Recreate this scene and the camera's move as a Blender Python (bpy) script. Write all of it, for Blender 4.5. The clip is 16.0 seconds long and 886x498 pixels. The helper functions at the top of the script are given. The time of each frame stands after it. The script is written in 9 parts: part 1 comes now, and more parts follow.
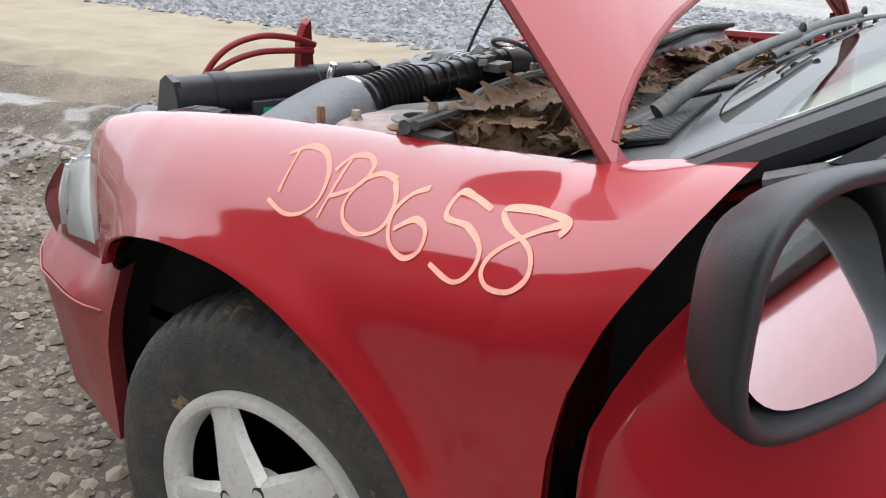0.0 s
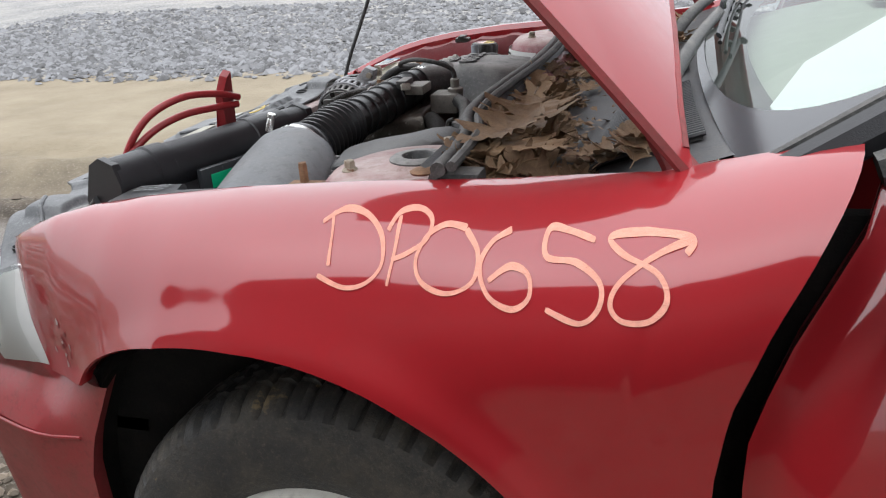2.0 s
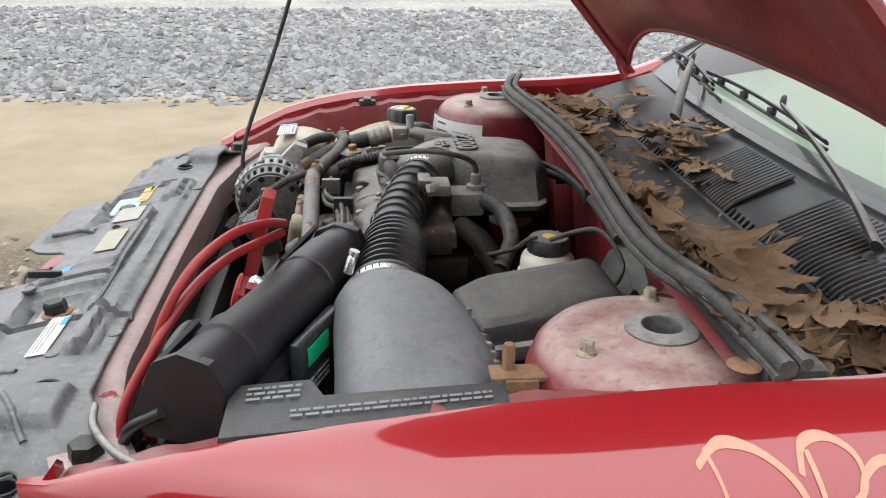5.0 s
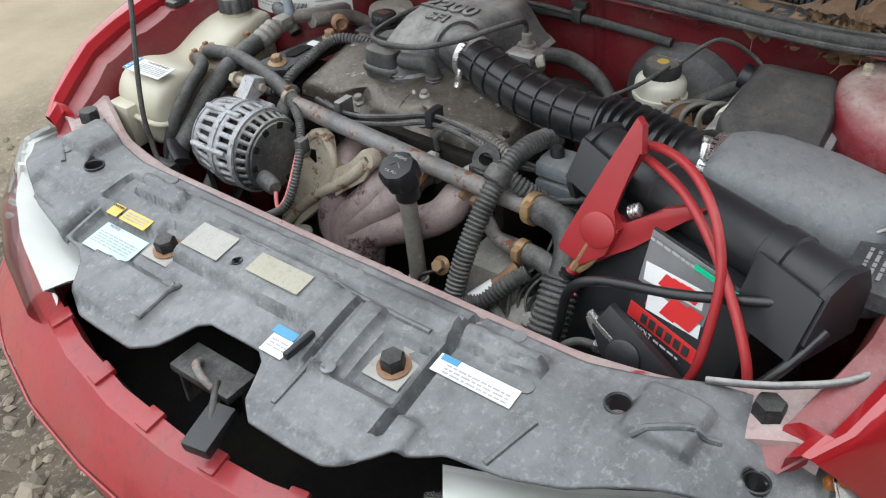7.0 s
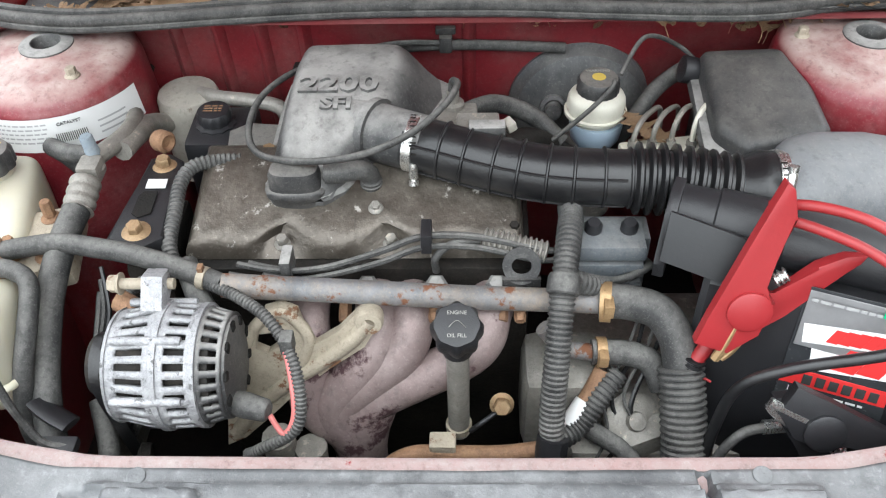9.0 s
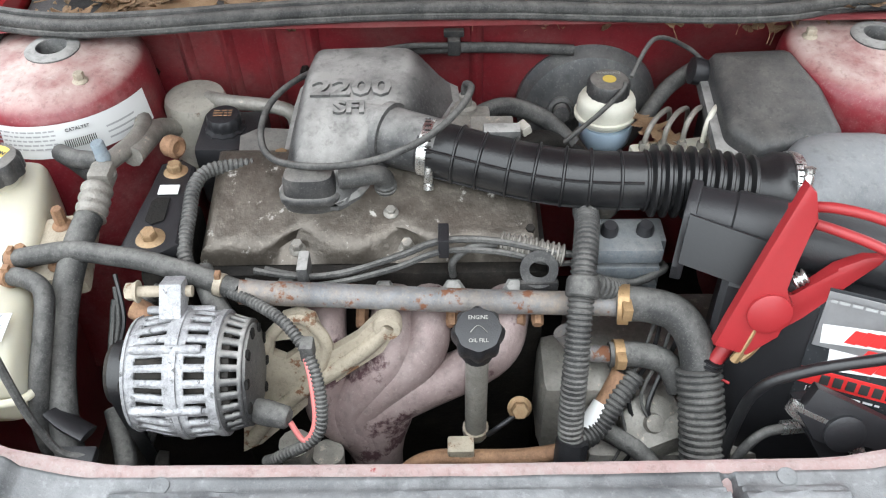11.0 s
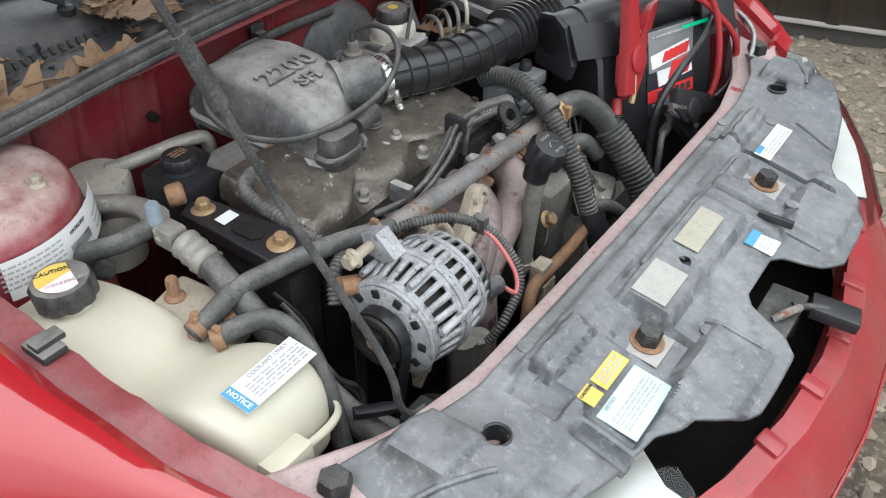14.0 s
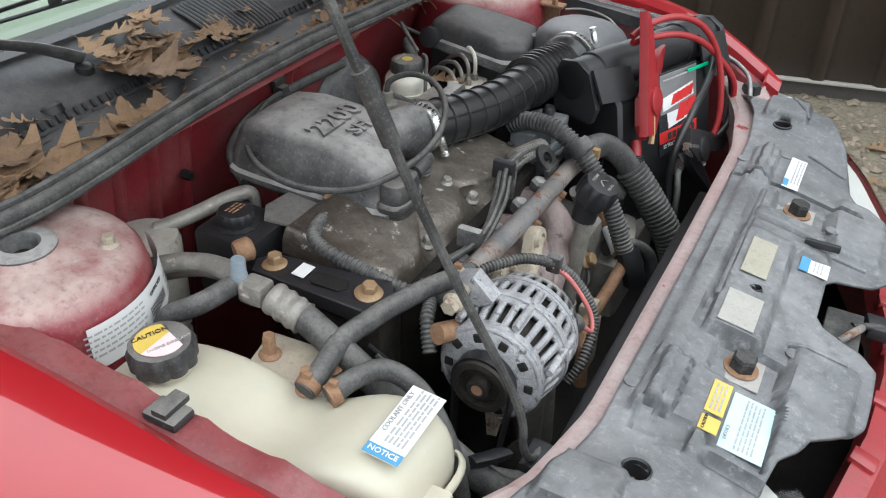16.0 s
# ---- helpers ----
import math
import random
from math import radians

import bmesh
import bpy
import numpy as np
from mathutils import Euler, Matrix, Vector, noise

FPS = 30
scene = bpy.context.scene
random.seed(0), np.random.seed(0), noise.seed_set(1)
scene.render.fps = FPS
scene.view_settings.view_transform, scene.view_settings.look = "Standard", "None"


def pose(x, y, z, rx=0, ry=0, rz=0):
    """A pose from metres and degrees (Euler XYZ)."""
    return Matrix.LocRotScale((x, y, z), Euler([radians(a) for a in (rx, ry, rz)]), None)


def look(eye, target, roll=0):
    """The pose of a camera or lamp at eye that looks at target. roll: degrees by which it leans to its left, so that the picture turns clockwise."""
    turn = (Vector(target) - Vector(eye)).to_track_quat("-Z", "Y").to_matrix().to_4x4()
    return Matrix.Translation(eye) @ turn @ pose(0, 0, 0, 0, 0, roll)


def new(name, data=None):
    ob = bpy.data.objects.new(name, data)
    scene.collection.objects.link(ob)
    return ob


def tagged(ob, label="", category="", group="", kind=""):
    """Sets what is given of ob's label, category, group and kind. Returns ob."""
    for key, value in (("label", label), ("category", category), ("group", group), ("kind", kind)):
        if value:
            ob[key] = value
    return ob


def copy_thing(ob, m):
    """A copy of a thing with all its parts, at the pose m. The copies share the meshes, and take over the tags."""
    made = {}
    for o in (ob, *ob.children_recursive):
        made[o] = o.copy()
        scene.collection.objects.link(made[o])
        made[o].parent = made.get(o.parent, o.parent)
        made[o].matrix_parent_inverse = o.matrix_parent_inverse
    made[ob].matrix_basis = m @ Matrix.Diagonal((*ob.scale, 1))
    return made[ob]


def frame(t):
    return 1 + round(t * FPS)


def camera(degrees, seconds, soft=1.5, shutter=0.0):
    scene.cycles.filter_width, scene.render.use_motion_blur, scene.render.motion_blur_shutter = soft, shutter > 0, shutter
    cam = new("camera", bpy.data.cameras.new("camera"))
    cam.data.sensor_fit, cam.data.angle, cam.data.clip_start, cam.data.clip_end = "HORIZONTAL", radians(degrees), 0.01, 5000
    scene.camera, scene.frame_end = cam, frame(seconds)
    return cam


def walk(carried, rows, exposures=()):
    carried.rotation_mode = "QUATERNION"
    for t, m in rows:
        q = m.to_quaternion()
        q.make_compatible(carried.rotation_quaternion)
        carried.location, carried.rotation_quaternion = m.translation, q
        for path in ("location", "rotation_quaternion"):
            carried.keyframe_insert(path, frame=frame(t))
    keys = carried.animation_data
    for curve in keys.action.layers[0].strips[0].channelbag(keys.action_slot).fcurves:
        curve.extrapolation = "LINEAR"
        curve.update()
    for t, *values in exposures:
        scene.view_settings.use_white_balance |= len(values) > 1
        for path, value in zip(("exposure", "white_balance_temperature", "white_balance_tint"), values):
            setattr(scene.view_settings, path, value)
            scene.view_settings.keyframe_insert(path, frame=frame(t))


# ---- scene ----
cam = camera(53.7, 16.0, 1.15)

PATH = [
    (0, (-0.628, 1.445, 1.087), (0.353, -0.136, 0.354), 2.5),
    (0.5, (-0.518, 1.472, 1.104), (0.391, -0.148, 0.361), -1.2),
    (1, (-0.404, 1.493, 1.113), (0.326, -0.209, 0.36), -4.3),
    (1.5, (-0.375, 1.509, 1.12), (0.264, -0.232, 0.371), -4.6),
    (2, (-0.356, 1.496, 1.108), (0.226, -0.275, 0.384), -4.3),
    (2.5, (-0.372, 1.447, 1.087), (0.163, -0.341, 0.37), -4.4),
    (3, (-0.391, 1.414, 1.083), (0.105, -0.381, 0.353), -3.9),
    (3.5, (-0.368, 1.394, 1.085), (0.135, -0.398, 0.353), -3.4),
    (4, (-0.242, 1.366, 1.099), (0.16, -0.449, 0.36), -0.2),
    (4.5, (-0.017, 1.362, 1.161), (-0.02, -0.499, 0.428), 4.1),
    (5, (0.254, 1.244, 1.192), (0.08, -0.612, 0.466), 1.0),
    (5.2, (0.355, 1.21, 1.21), (0.1, -0.632, 0.474), -0.3),
    (7.3, (1.165, 0.526, 1.412), (-0.155, -0.269, 0.137), -3.1),
    (7.5, (1.165, 0.437, 1.433), (-0.189, -0.251, 0.132), -3.7),
    (8, (1.071, 0.238, 1.417), (-0.315, -0.303, 0.08), -7.4),
    (8.5, (1.02, 0.094, 1.423), (-0.396, -0.198, 0.041), -6.1),
    (9, (0.989, 0.017, 1.421), (-0.454, -0.039, 0.037), -1.8),
    (11.5, (0.98, -0.043, 1.426), (-0.46, -0.055, 0.039), -1.6),
    (12, (0.906, -0.139, 1.367), (-0.559, -0.126, 0.005), -3.8),
    (12.5, (0.756, -0.266, 1.328), (-0.679, 0.171, 0.005), -0.7),
    (13, (0.718, -0.51, 1.319), (-0.398, 0.539, 0.033), 0.3),
    (13.5, (0.785, -0.717, 1.344), (-0.183, 0.506, 0.091), 0.3),
    (14, (0.858, -0.882, 1.358), (-0.037, 0.417, 0.128), 0.7),
    (14.5, (0.758, -0.989, 1.356), (-0.063, 0.435, 0.216), 0.7),
    (15, (0.694, -1.014, 1.341), (-0.049, 0.462, 0.215), 1.2),
    (15.5, (0.677, -0.997, 1.328), (-0.052, 0.479, 0.192), 1.8),
    (16, (0.679, -0.993, 1.328), (-0.059, 0.498, 0.219), 2.3),
]
walk(cam, [(t, look(eye, target, roll)) for t, eye, target, roll in PATH], [(0, 1.35, 6200, 9), (0.5, 1.05, 6250, 9), (2.0, 1.12, 6350, 10), (4.0, 1.15, 6500, 10), (5.0, 1.35, 6600, 9), (7.5, 1.25, 6250, 6), (9.0, 1.9, 6300, 6), (12.0, 1.95, 6250, 6), (12.5, 2.0, 6250, 6), (13.0, 2.35, 6250, 6), (13.5, 1.75, 6250, 6), (14.5, 1.4, 6250, 6), (16, 1.35, 6250, 6)])

# ---- world and sun: an overcast afternoon ----
world = bpy.data.worlds.new("sky")
scene.world = world
world.use_nodes = True
wn = world.node_tree.nodes
sky = wn.new("ShaderNodeTexSky")
sky.sky_type = "NISHITA"
sky.sun_disc = False
sky.sun_elevation, sky.sun_rotation = radians(58), radians(56)
sky.air_density, sky.dust_density, sky.ozone_density = 1.0, 4.0, 1.0
grey = wn.new("ShaderNodeHueSaturation")
grey.inputs["Saturation"].default_value = 0.25
world.node_tree.links.new(sky.outputs[0], grey.inputs["Color"])
cloud = wn.new("ShaderNodeMix")
cloud.data_type = "RGBA"
cloud.inputs["Factor"].default_value = 0.92
height = wn.new("ShaderNodeSeparateXYZ")
world.node_tree.links.new(wn.new("ShaderNodeTexCoord").outputs["Generated"], height.inputs[0])
layer = wn.new("ShaderNodeMix")
layer.data_type = "RGBA"
layer.inputs[6].default_value, layer.inputs[7].default_value = (3.1, 3.2, 3.35, 1), (8.8, 9.05, 9.4, 1)
world.node_tree.links.new(height.outputs["Z"], layer.inputs["Factor"])
world.node_tree.links.new(layer.outputs[2], cloud.inputs[7])
world.node_tree.links.new(grey.outputs[0], cloud.inputs[6])
world.node_tree.links.new(cloud.outputs[2], wn["Background"].inputs["Color"])
wn["Background"].inputs["Strength"].default_value = 0.15
sun = new("sun", bpy.data.lights.new("sun", "SUN"))
sun.data.energy, sun.data.angle, sun.data.color = 0.5, radians(175), (1.0, 0.995, 0.99)
sun.matrix_world = look((2.2, 1.5, 4.2), (0, 0, 0))


# ---- materials ----
def mat(name, color, rough=0.5, metal=0.0, var=0.25, scale=25.0, dust=None, dust_amt=0.0, dust_scale=14.0,
        spots=None, spot_amt=0.0, spot_scale=30.0, bump=0.1, bump_scale=300.0, coat=0.0, coat_rough=0.05, top=0.0, island=0.0, each=0.0, soot=0.55):
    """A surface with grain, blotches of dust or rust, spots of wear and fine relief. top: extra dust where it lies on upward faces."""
    m = bpy.data.materials.new(name)
    m.use_nodes = True
    nt = m.node_tree
    n, link = nt.nodes, nt.links.new
    b = n["Principled BSDF"]
    co = n.new("ShaderNodeTexCoord").outputs["Object"]

    def noise_tex(sc, detail=6.0, rgh=0.6):
        t = n.new("ShaderNodeTexNoise")
        t.inputs["Scale"].default_value, t.inputs["Detail"].default_value, t.inputs["Roughness"].default_value = sc, detail, rgh
        link(co, t.inputs["Vector"])
        return t.outputs["Fac"]

    def ramp(fac, a, c):
        r = n.new("ShaderNodeMapRange")
        r.inputs["From Min"].default_value, r.inputs["From Max"].default_value = a, c
        link(fac, r.inputs["Value"])
        return r.outputs["Result"]

    def mix(fac, a, c, mode="MIX"):
        x = n.new("ShaderNodeMix")
        x.data_type, x.blend_type = "RGBA", mode
        if isinstance(fac, float):
            x.inputs["Factor"].default_value = fac
        else:
            link(fac, x.inputs["Factor"])
        for v, i in ((a, 6), (c, 7)):
            if isinstance(v, tuple):
                x.inputs[i].default_value = (*v, 1)
            else:
                link(v, x.inputs[i])
        return x.outputs[2]

    def math_node(op, a, c):
        x = n.new("ShaderNodeMath")
        x.operation = op
        x.use_clamp = True
        for v, i in ((a, 0), (c, 1)):
            if isinstance(v, float):
                x.inputs[i].default_value = v
            else:
                link(v, x.inputs[i])
        return x.outputs[0]

    dark = tuple(c * (1 - var) for c in color)
    light = tuple(min(1.0, c * (1 + var)) for c in color)
    col = mix(ramp(noise_tex(scale), 0.3, 0.7), dark, light)
    fine = noise_tex(scale * 9, 3.0)
    col = mix(0.35 * min(1.0, var * 3), col, mix(fine, dark, light))
    if island:
        g = n.new("ShaderNodeNewGeometry")
        col = mix(g.outputs["Random Per Island"], mix(island, col, (0.02, 0.015, 0.01)), mix(island, col, tuple(min(1, c * 1.9) for c in color)))
    if each:
        oi = n.new("ShaderNodeObjectInfo")
        col = mix(oi.outputs["Random"], mix(each, col, (0.06, 0.033, 0.018)), mix(each, col, (0.40, 0.265, 0.15)))
    ro = None
    if dust:
        d = ramp(noise_tex(dust_scale, 8.0, 0.65), 0.50 - 0.5 * dust_amt, 0.87 - 0.25 * dust_amt)
        d = math_node("MULTIPLY", d, min(1.0, 0.35 + dust_amt))
        d = math_node("MULTIPLY", d, ramp(noise_tex(dust_scale * 6.1, 6.0, 0.7), 0.24, 0.58))
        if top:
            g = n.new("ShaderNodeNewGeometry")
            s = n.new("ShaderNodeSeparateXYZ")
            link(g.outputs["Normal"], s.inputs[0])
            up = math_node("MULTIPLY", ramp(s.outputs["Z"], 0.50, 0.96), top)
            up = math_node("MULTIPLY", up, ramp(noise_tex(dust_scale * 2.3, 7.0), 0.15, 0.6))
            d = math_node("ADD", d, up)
        col = mix(d, col, dust)
        grit = math_node("MULTIPLY", ramp(noise_tex(dust_scale * 22, 5.0, 0.75), 0.54, 0.70), min(0.42, 0.10 + dust_amt))
        col = mix(grit, col, tuple(min(1.0, c * 1.15) for c in dust))
        soot = math_node("MULTIPLY", ramp(noise_tex(dust_scale * 8.3, 7.0, 0.7), 0.48, 0.30), soot * 0.75)
        col = mix(soot, col, tuple(c * 0.35 for c in color))
        ro = d
    if spots:
        s = ramp(noise_tex(spot_scale, 9.0, 0.7), 0.66 - 0.3 * spot_amt, 0.70 - 0.26 * spot_amt)
        col = mix(s, col, spots)
        ro = math_node("MAXIMUM", ro, s) if ro else s
    link(col, b.inputs["Base Color"])
    b.inputs["Metallic"].default_value = metal
    if ro:
        r = n.new("ShaderNodeMapRange")
        r.inputs["To Min"].default_value, r.inputs["To Max"].default_value = rough, max(rough, 0.85)
        link(ro, r.inputs["Value"])
        link(r.outputs["Result"], b.inputs["Roughness"])
        if metal:
            r2 = n.new("ShaderNodeMapRange")
            r2.inputs["To Min"].default_value, r2.inputs["To Max"].default_value = metal, 0.0
            link(ro, r2.inputs["Value"])
            link(r2.outputs["Result"], b.inputs["Metallic"])
    else:
        r = n.new("ShaderNodeMapRange")
        r.inputs["To Min"].default_value, r.inputs["To Max"].default_value = max(0.0, rough - 0.08), min(1.0, rough + 0.08)
        link(fine, r.inputs["Value"])
        link(r.outputs["Result"], b.inputs["Roughness"])
    b.inputs["Coat Weight"].default_value, b.inputs["Coat Roughness"].default_value = coat, coat_rough
    if bump:
        bn = n.new("ShaderNodeBump")
        bn.inputs["Strength"].default_value, bn.inputs["Distance"].default_value = min(1.0, bump * 1.7), 0.002
        link(noise_tex(bump_scale, 4.0), bn.inputs["Height"])
        link(bn.outputs[0], b.inputs["Normal"])
    return m


DUST = (0.29, 0.278, 0.258)
RUST = (0.22, 0.095, 0.04)
paint = mat("red_paint", (0.275, 0.0100, 0.0145), 0.38, 0.0, 0.05, 6, coat=1.0, coat_rough=0.06, bump=0.0)
paint.node_tree.nodes["Principled BSDF"].inputs["Specular IOR Level"].default_value = 0.15
paint.node_tree.nodes["Principled BSDF"].inputs["Coat IOR"].default_value = 1.62
paint_bumper = mat("mud_splashed_red_paint", (0.27, 0.014, 0.02), 0.45, 0, 0.08, 8, (0.15, 0.075, 0.058), 0.26, 9, bump=0.03, coat=0.4, coat_rough=0.12)
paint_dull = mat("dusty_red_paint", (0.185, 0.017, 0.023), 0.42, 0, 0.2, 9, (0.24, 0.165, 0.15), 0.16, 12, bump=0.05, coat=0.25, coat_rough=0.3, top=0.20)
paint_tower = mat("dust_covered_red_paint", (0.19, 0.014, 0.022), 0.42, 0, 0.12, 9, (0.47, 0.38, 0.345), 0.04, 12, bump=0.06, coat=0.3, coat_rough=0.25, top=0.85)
paint_under = mat("unpolished_red_paint", (0.22, 0.02, 0.022), 0.5, 0, 0.2, 8, (0.12, 0.06, 0.05), 0.3, 10, bump=0.1)
chalk = mat("orange_marker_paint", (0.72, 0.32, 0.235), 0.8, 0, 0.14, 120, bump=0.3, bump_scale=500)
paint_support = mat("chalky_pink_paint", (0.32, 0.205, 0.195), 0.6, 0, 0.2, 12, (0.40, 0.365, 0.35), 0.50, 14, (0.25, 0.03, 0.035), 0.12, 20, bump=0.08)
chalk_red = mat("red_marker_paint", (0.75, 0.12, 0.07), 0.7, 0, 0.10, 120, bump=0.2)
plastic = mat("black_plastic", (0.016, 0.016, 0.018), 0.42, 0, 0.2, 40, bump=0.12, bump_scale=600)
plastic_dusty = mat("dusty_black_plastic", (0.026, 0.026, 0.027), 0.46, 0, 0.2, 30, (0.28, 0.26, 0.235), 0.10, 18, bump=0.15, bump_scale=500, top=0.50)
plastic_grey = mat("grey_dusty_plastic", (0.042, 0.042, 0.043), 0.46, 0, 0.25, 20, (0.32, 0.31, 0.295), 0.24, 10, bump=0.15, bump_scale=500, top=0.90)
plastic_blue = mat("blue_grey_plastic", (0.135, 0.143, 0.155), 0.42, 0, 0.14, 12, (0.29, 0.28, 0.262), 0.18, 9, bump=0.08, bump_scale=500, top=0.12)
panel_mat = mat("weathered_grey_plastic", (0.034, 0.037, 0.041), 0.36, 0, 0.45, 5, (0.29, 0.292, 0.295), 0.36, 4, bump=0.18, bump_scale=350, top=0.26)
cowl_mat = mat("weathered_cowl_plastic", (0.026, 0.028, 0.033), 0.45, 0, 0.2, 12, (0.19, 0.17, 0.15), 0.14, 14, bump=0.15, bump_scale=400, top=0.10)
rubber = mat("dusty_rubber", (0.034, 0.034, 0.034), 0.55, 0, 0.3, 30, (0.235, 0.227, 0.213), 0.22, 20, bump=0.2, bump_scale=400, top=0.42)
rubber_clean = mat("black_rubber", (0.011, 0.011, 0.012), 0.31, 0, 0.2, 50, (0.09, 0.085, 0.08), 0.02, 22, bump=0.1, bump_scale=300)
tyre_mat = mat("muddy_tyre_rubber", (0.030, 0.030, 0.031), 0.55, 0, 0.3, 25, (0.19, 0.16, 0.115), 0.20, 9, (0.22, 0.165, 0.095), 0.10, 12, bump=0.6, bump_scale=160)
alu = mat("oxidised_aluminium", (0.25, 0.25, 0.26), 0.42, 0.6, 0.4, 60, (0.54, 0.54, 0.55), 0.46, 34, (0.11, 0.11, 0.11), 0.26, 70, bump=0.7, bump_scale=300)
alu_dirty = mat("grimy_aluminium", (0.27, 0.255, 0.23), 0.45, 0.3, 0.25, 30, (0.085, 0.07, 0.055), 0.24, 16, (0.40, 0.35, 0.29), 0.18, 60, bump=0.3, bump_scale=260)
oily = mat("oil_stained_aluminium", (0.080, 0.068, 0.056), 0.30, 0.55, 0.55, 9, (0.27, 0.24, 0.205), 0.20, 7, (0.36, 0.34, 0.31), 0.15, 45, bump=0.35, bump_scale=120)
pipe_mat = mat("rust_flecked_steel_pipe", (0.155, 0.162, 0.175), 0.55, 0.3, 0.5, 20, (0.33, 0.25, 0.175), 0.42, 14, (0.15, 0.06, 0.028), 0.34, 26, bump=0.2)
rusty = mat("rusty_steel", (0.20, 0.11, 0.065), 0.75, 0.2, 0.35, 40, (0.40, 0.24, 0.13), 0.35, 30, bump=0.35)
heat = mat("heat_stained_cast_iron", (0.225, 0.165, 0.158), 0.5, 0.3, 0.3, 12, (0.34, 0.285, 0.27), 0.36, 10, (0.055, 0.024, 0.028), 0.36, 13, bump=0.35, bump_scale=160)
bracket_mat = mat("corroded_cream_bracket", (0.34, 0.295, 0.23), 0.6, 0.3, 0.3, 30, (0.46, 0.40, 0.31), 0.4, 25, (0.17, 0.085, 0.045), 0.28, 34, bump=0.3)
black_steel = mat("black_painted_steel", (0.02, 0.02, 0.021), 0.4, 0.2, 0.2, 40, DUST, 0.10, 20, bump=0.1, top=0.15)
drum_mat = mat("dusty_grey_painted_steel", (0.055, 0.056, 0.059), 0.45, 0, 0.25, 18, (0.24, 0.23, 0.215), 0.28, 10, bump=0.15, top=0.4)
grime = mat("greasy_dark_iron", (0.016, 0.015, 0.014), 0.6, 0.3, 0.4, 18, (0.085, 0.070, 0.056), 0.20, 14, bump=0.4, bump_scale=120)
# near-black underbody; also painted into gaps and slots as their shade
under = mat("dark_underbody_and_gap_shade", (0.010, 0.0095, 0.009), 0.85, 0, 0.3, 12, (0.04, 0.034, 0.028), 0.15, 8, bump=0.3)
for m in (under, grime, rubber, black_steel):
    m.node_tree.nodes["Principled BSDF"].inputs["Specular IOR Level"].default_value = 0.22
steel = mat("bright_zinc_steel", (0.72, 0.72, 0.70), 0.28, 0.95, 0.08, 60, bump=0.05)
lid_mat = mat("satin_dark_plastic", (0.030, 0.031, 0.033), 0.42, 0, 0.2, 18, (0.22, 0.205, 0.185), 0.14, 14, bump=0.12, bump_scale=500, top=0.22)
plate_mat = mat("dusty_grey_steel", (0.17, 0.165, 0.155), 0.5, 0.4, 0.2, 20, (0.33, 0.31, 0.28), 0.35, 18, bump=0.15)
pale_cast = mat("pale_dusty_casting", (0.34, 0.32, 0.28), 0.55, 0.2, 0.2, 24, (0.42, 0.38, 0.32), 0.30, 16, (0.16, 0.12, 0.09), 0.08, 40, bump=0.2)
gold = mat("yellow_zinc_bolt", (0.33, 0.235, 0.135), 0.5, 0.5, 0.3, 60, RUST, 0.4, 40, bump=0.2)
tank_mat = mat("yellowed_translucent_plastic", (0.445, 0.42, 0.335), 0.38, 0, 0.08, 8, (0.46, 0.39, 0.27), 0.10, 9, bump=0.03, soot=0.05)
tank_mat.node_tree.nodes["Principled BSDF"].inputs["Subsurface Weight"].default_value = 0.25
tank_mat.node_tree.nodes["Principled BSDF"].inputs["Subsurface Radius"].default_value = (0.02, 0.016, 0.01)
white_plastic = mat("off_white_plastic", (0.66, 0.64, 0.55), 0.4, 0, 0.08, 20, (0.42, 0.35, 0.26), 0.12, 16, bump=0.05, soot=0.15)
blue_plastic = mat("pale_blue_plastic", (0.30, 0.38, 0.46), 0.4, 0, 0.1, 20, bump=0.05)
red_grip = mat("red_clamp_plastic", (0.29, 0.020, 0.024), 0.38, 0, 0.08, 30, bump=0.05)
red_cable = mat("red_cable_rubber", (0.29, 0.020, 0.023), 0.42, 0, 0.1, 40, bump=0.05)
copper = mat("brass_jaw", (0.40, 0.27, 0.14), 0.45, 0.6, 0.35, 60, (0.30, 0.17, 0.085), 0.35, 40, bump=0.15)
white_label = mat("white_label", (0.64, 0.64, 0.63), 0.5, 0, 0.03, 30, bump=0)
cream_label = mat("faded_cream_label", (0.33, 0.32, 0.29), 0.5, 0, 0.08, 30, DUST, 0.15, 25, bump=0)
yellow_label = mat("yellow_label", (0.58, 0.42, 0.09), 0.5, 0, 0.08, 30, bump=0)
sky_label = mat("pale_blue_label", (0.45, 0.60, 0.63), 0.5, 0, 0.08, 30, bump=0)
blue_label = mat("blue_label", (0.07, 0.25, 0.42), 0.5, 0, 0.08, 30, bump=0)
green_label = mat("green_label", (0.0, 0.42, 0.19), 0.5, 0, 0.05, 30, bump=0)
pink_label = mat("pink_label", (0.75, 0.55, 0.55), 0.5, 0, 0.05, 30, bump=0)
ink = mat("dark_print", (0.03, 0.03, 0.03), 0.6, 0, 0.1, 30, bump=0)
soft_print = mat("worn_grey_print", (0.20, 0.205, 0.21), 0.6, 0, 0.25, 60, bump=0)
grey_ink = mat("grey_print", (0.34, 0.34, 0.34), 0.6, 0, 0.1, 30, bump=0)
white_ink = mat("white_print", (0.75, 0.75, 0.75), 0.5, 0, 0.05, 30, bump=0)
red_ink = mat("red_print", (0.62, 0.03, 0.03), 0.45, 0, 0.05, 30, bump=0)
sticker_dark = mat("glossy_dark_sticker", (0.03, 0.032, 0.035), 0.25, 0, 0.3, 20, bump=0)
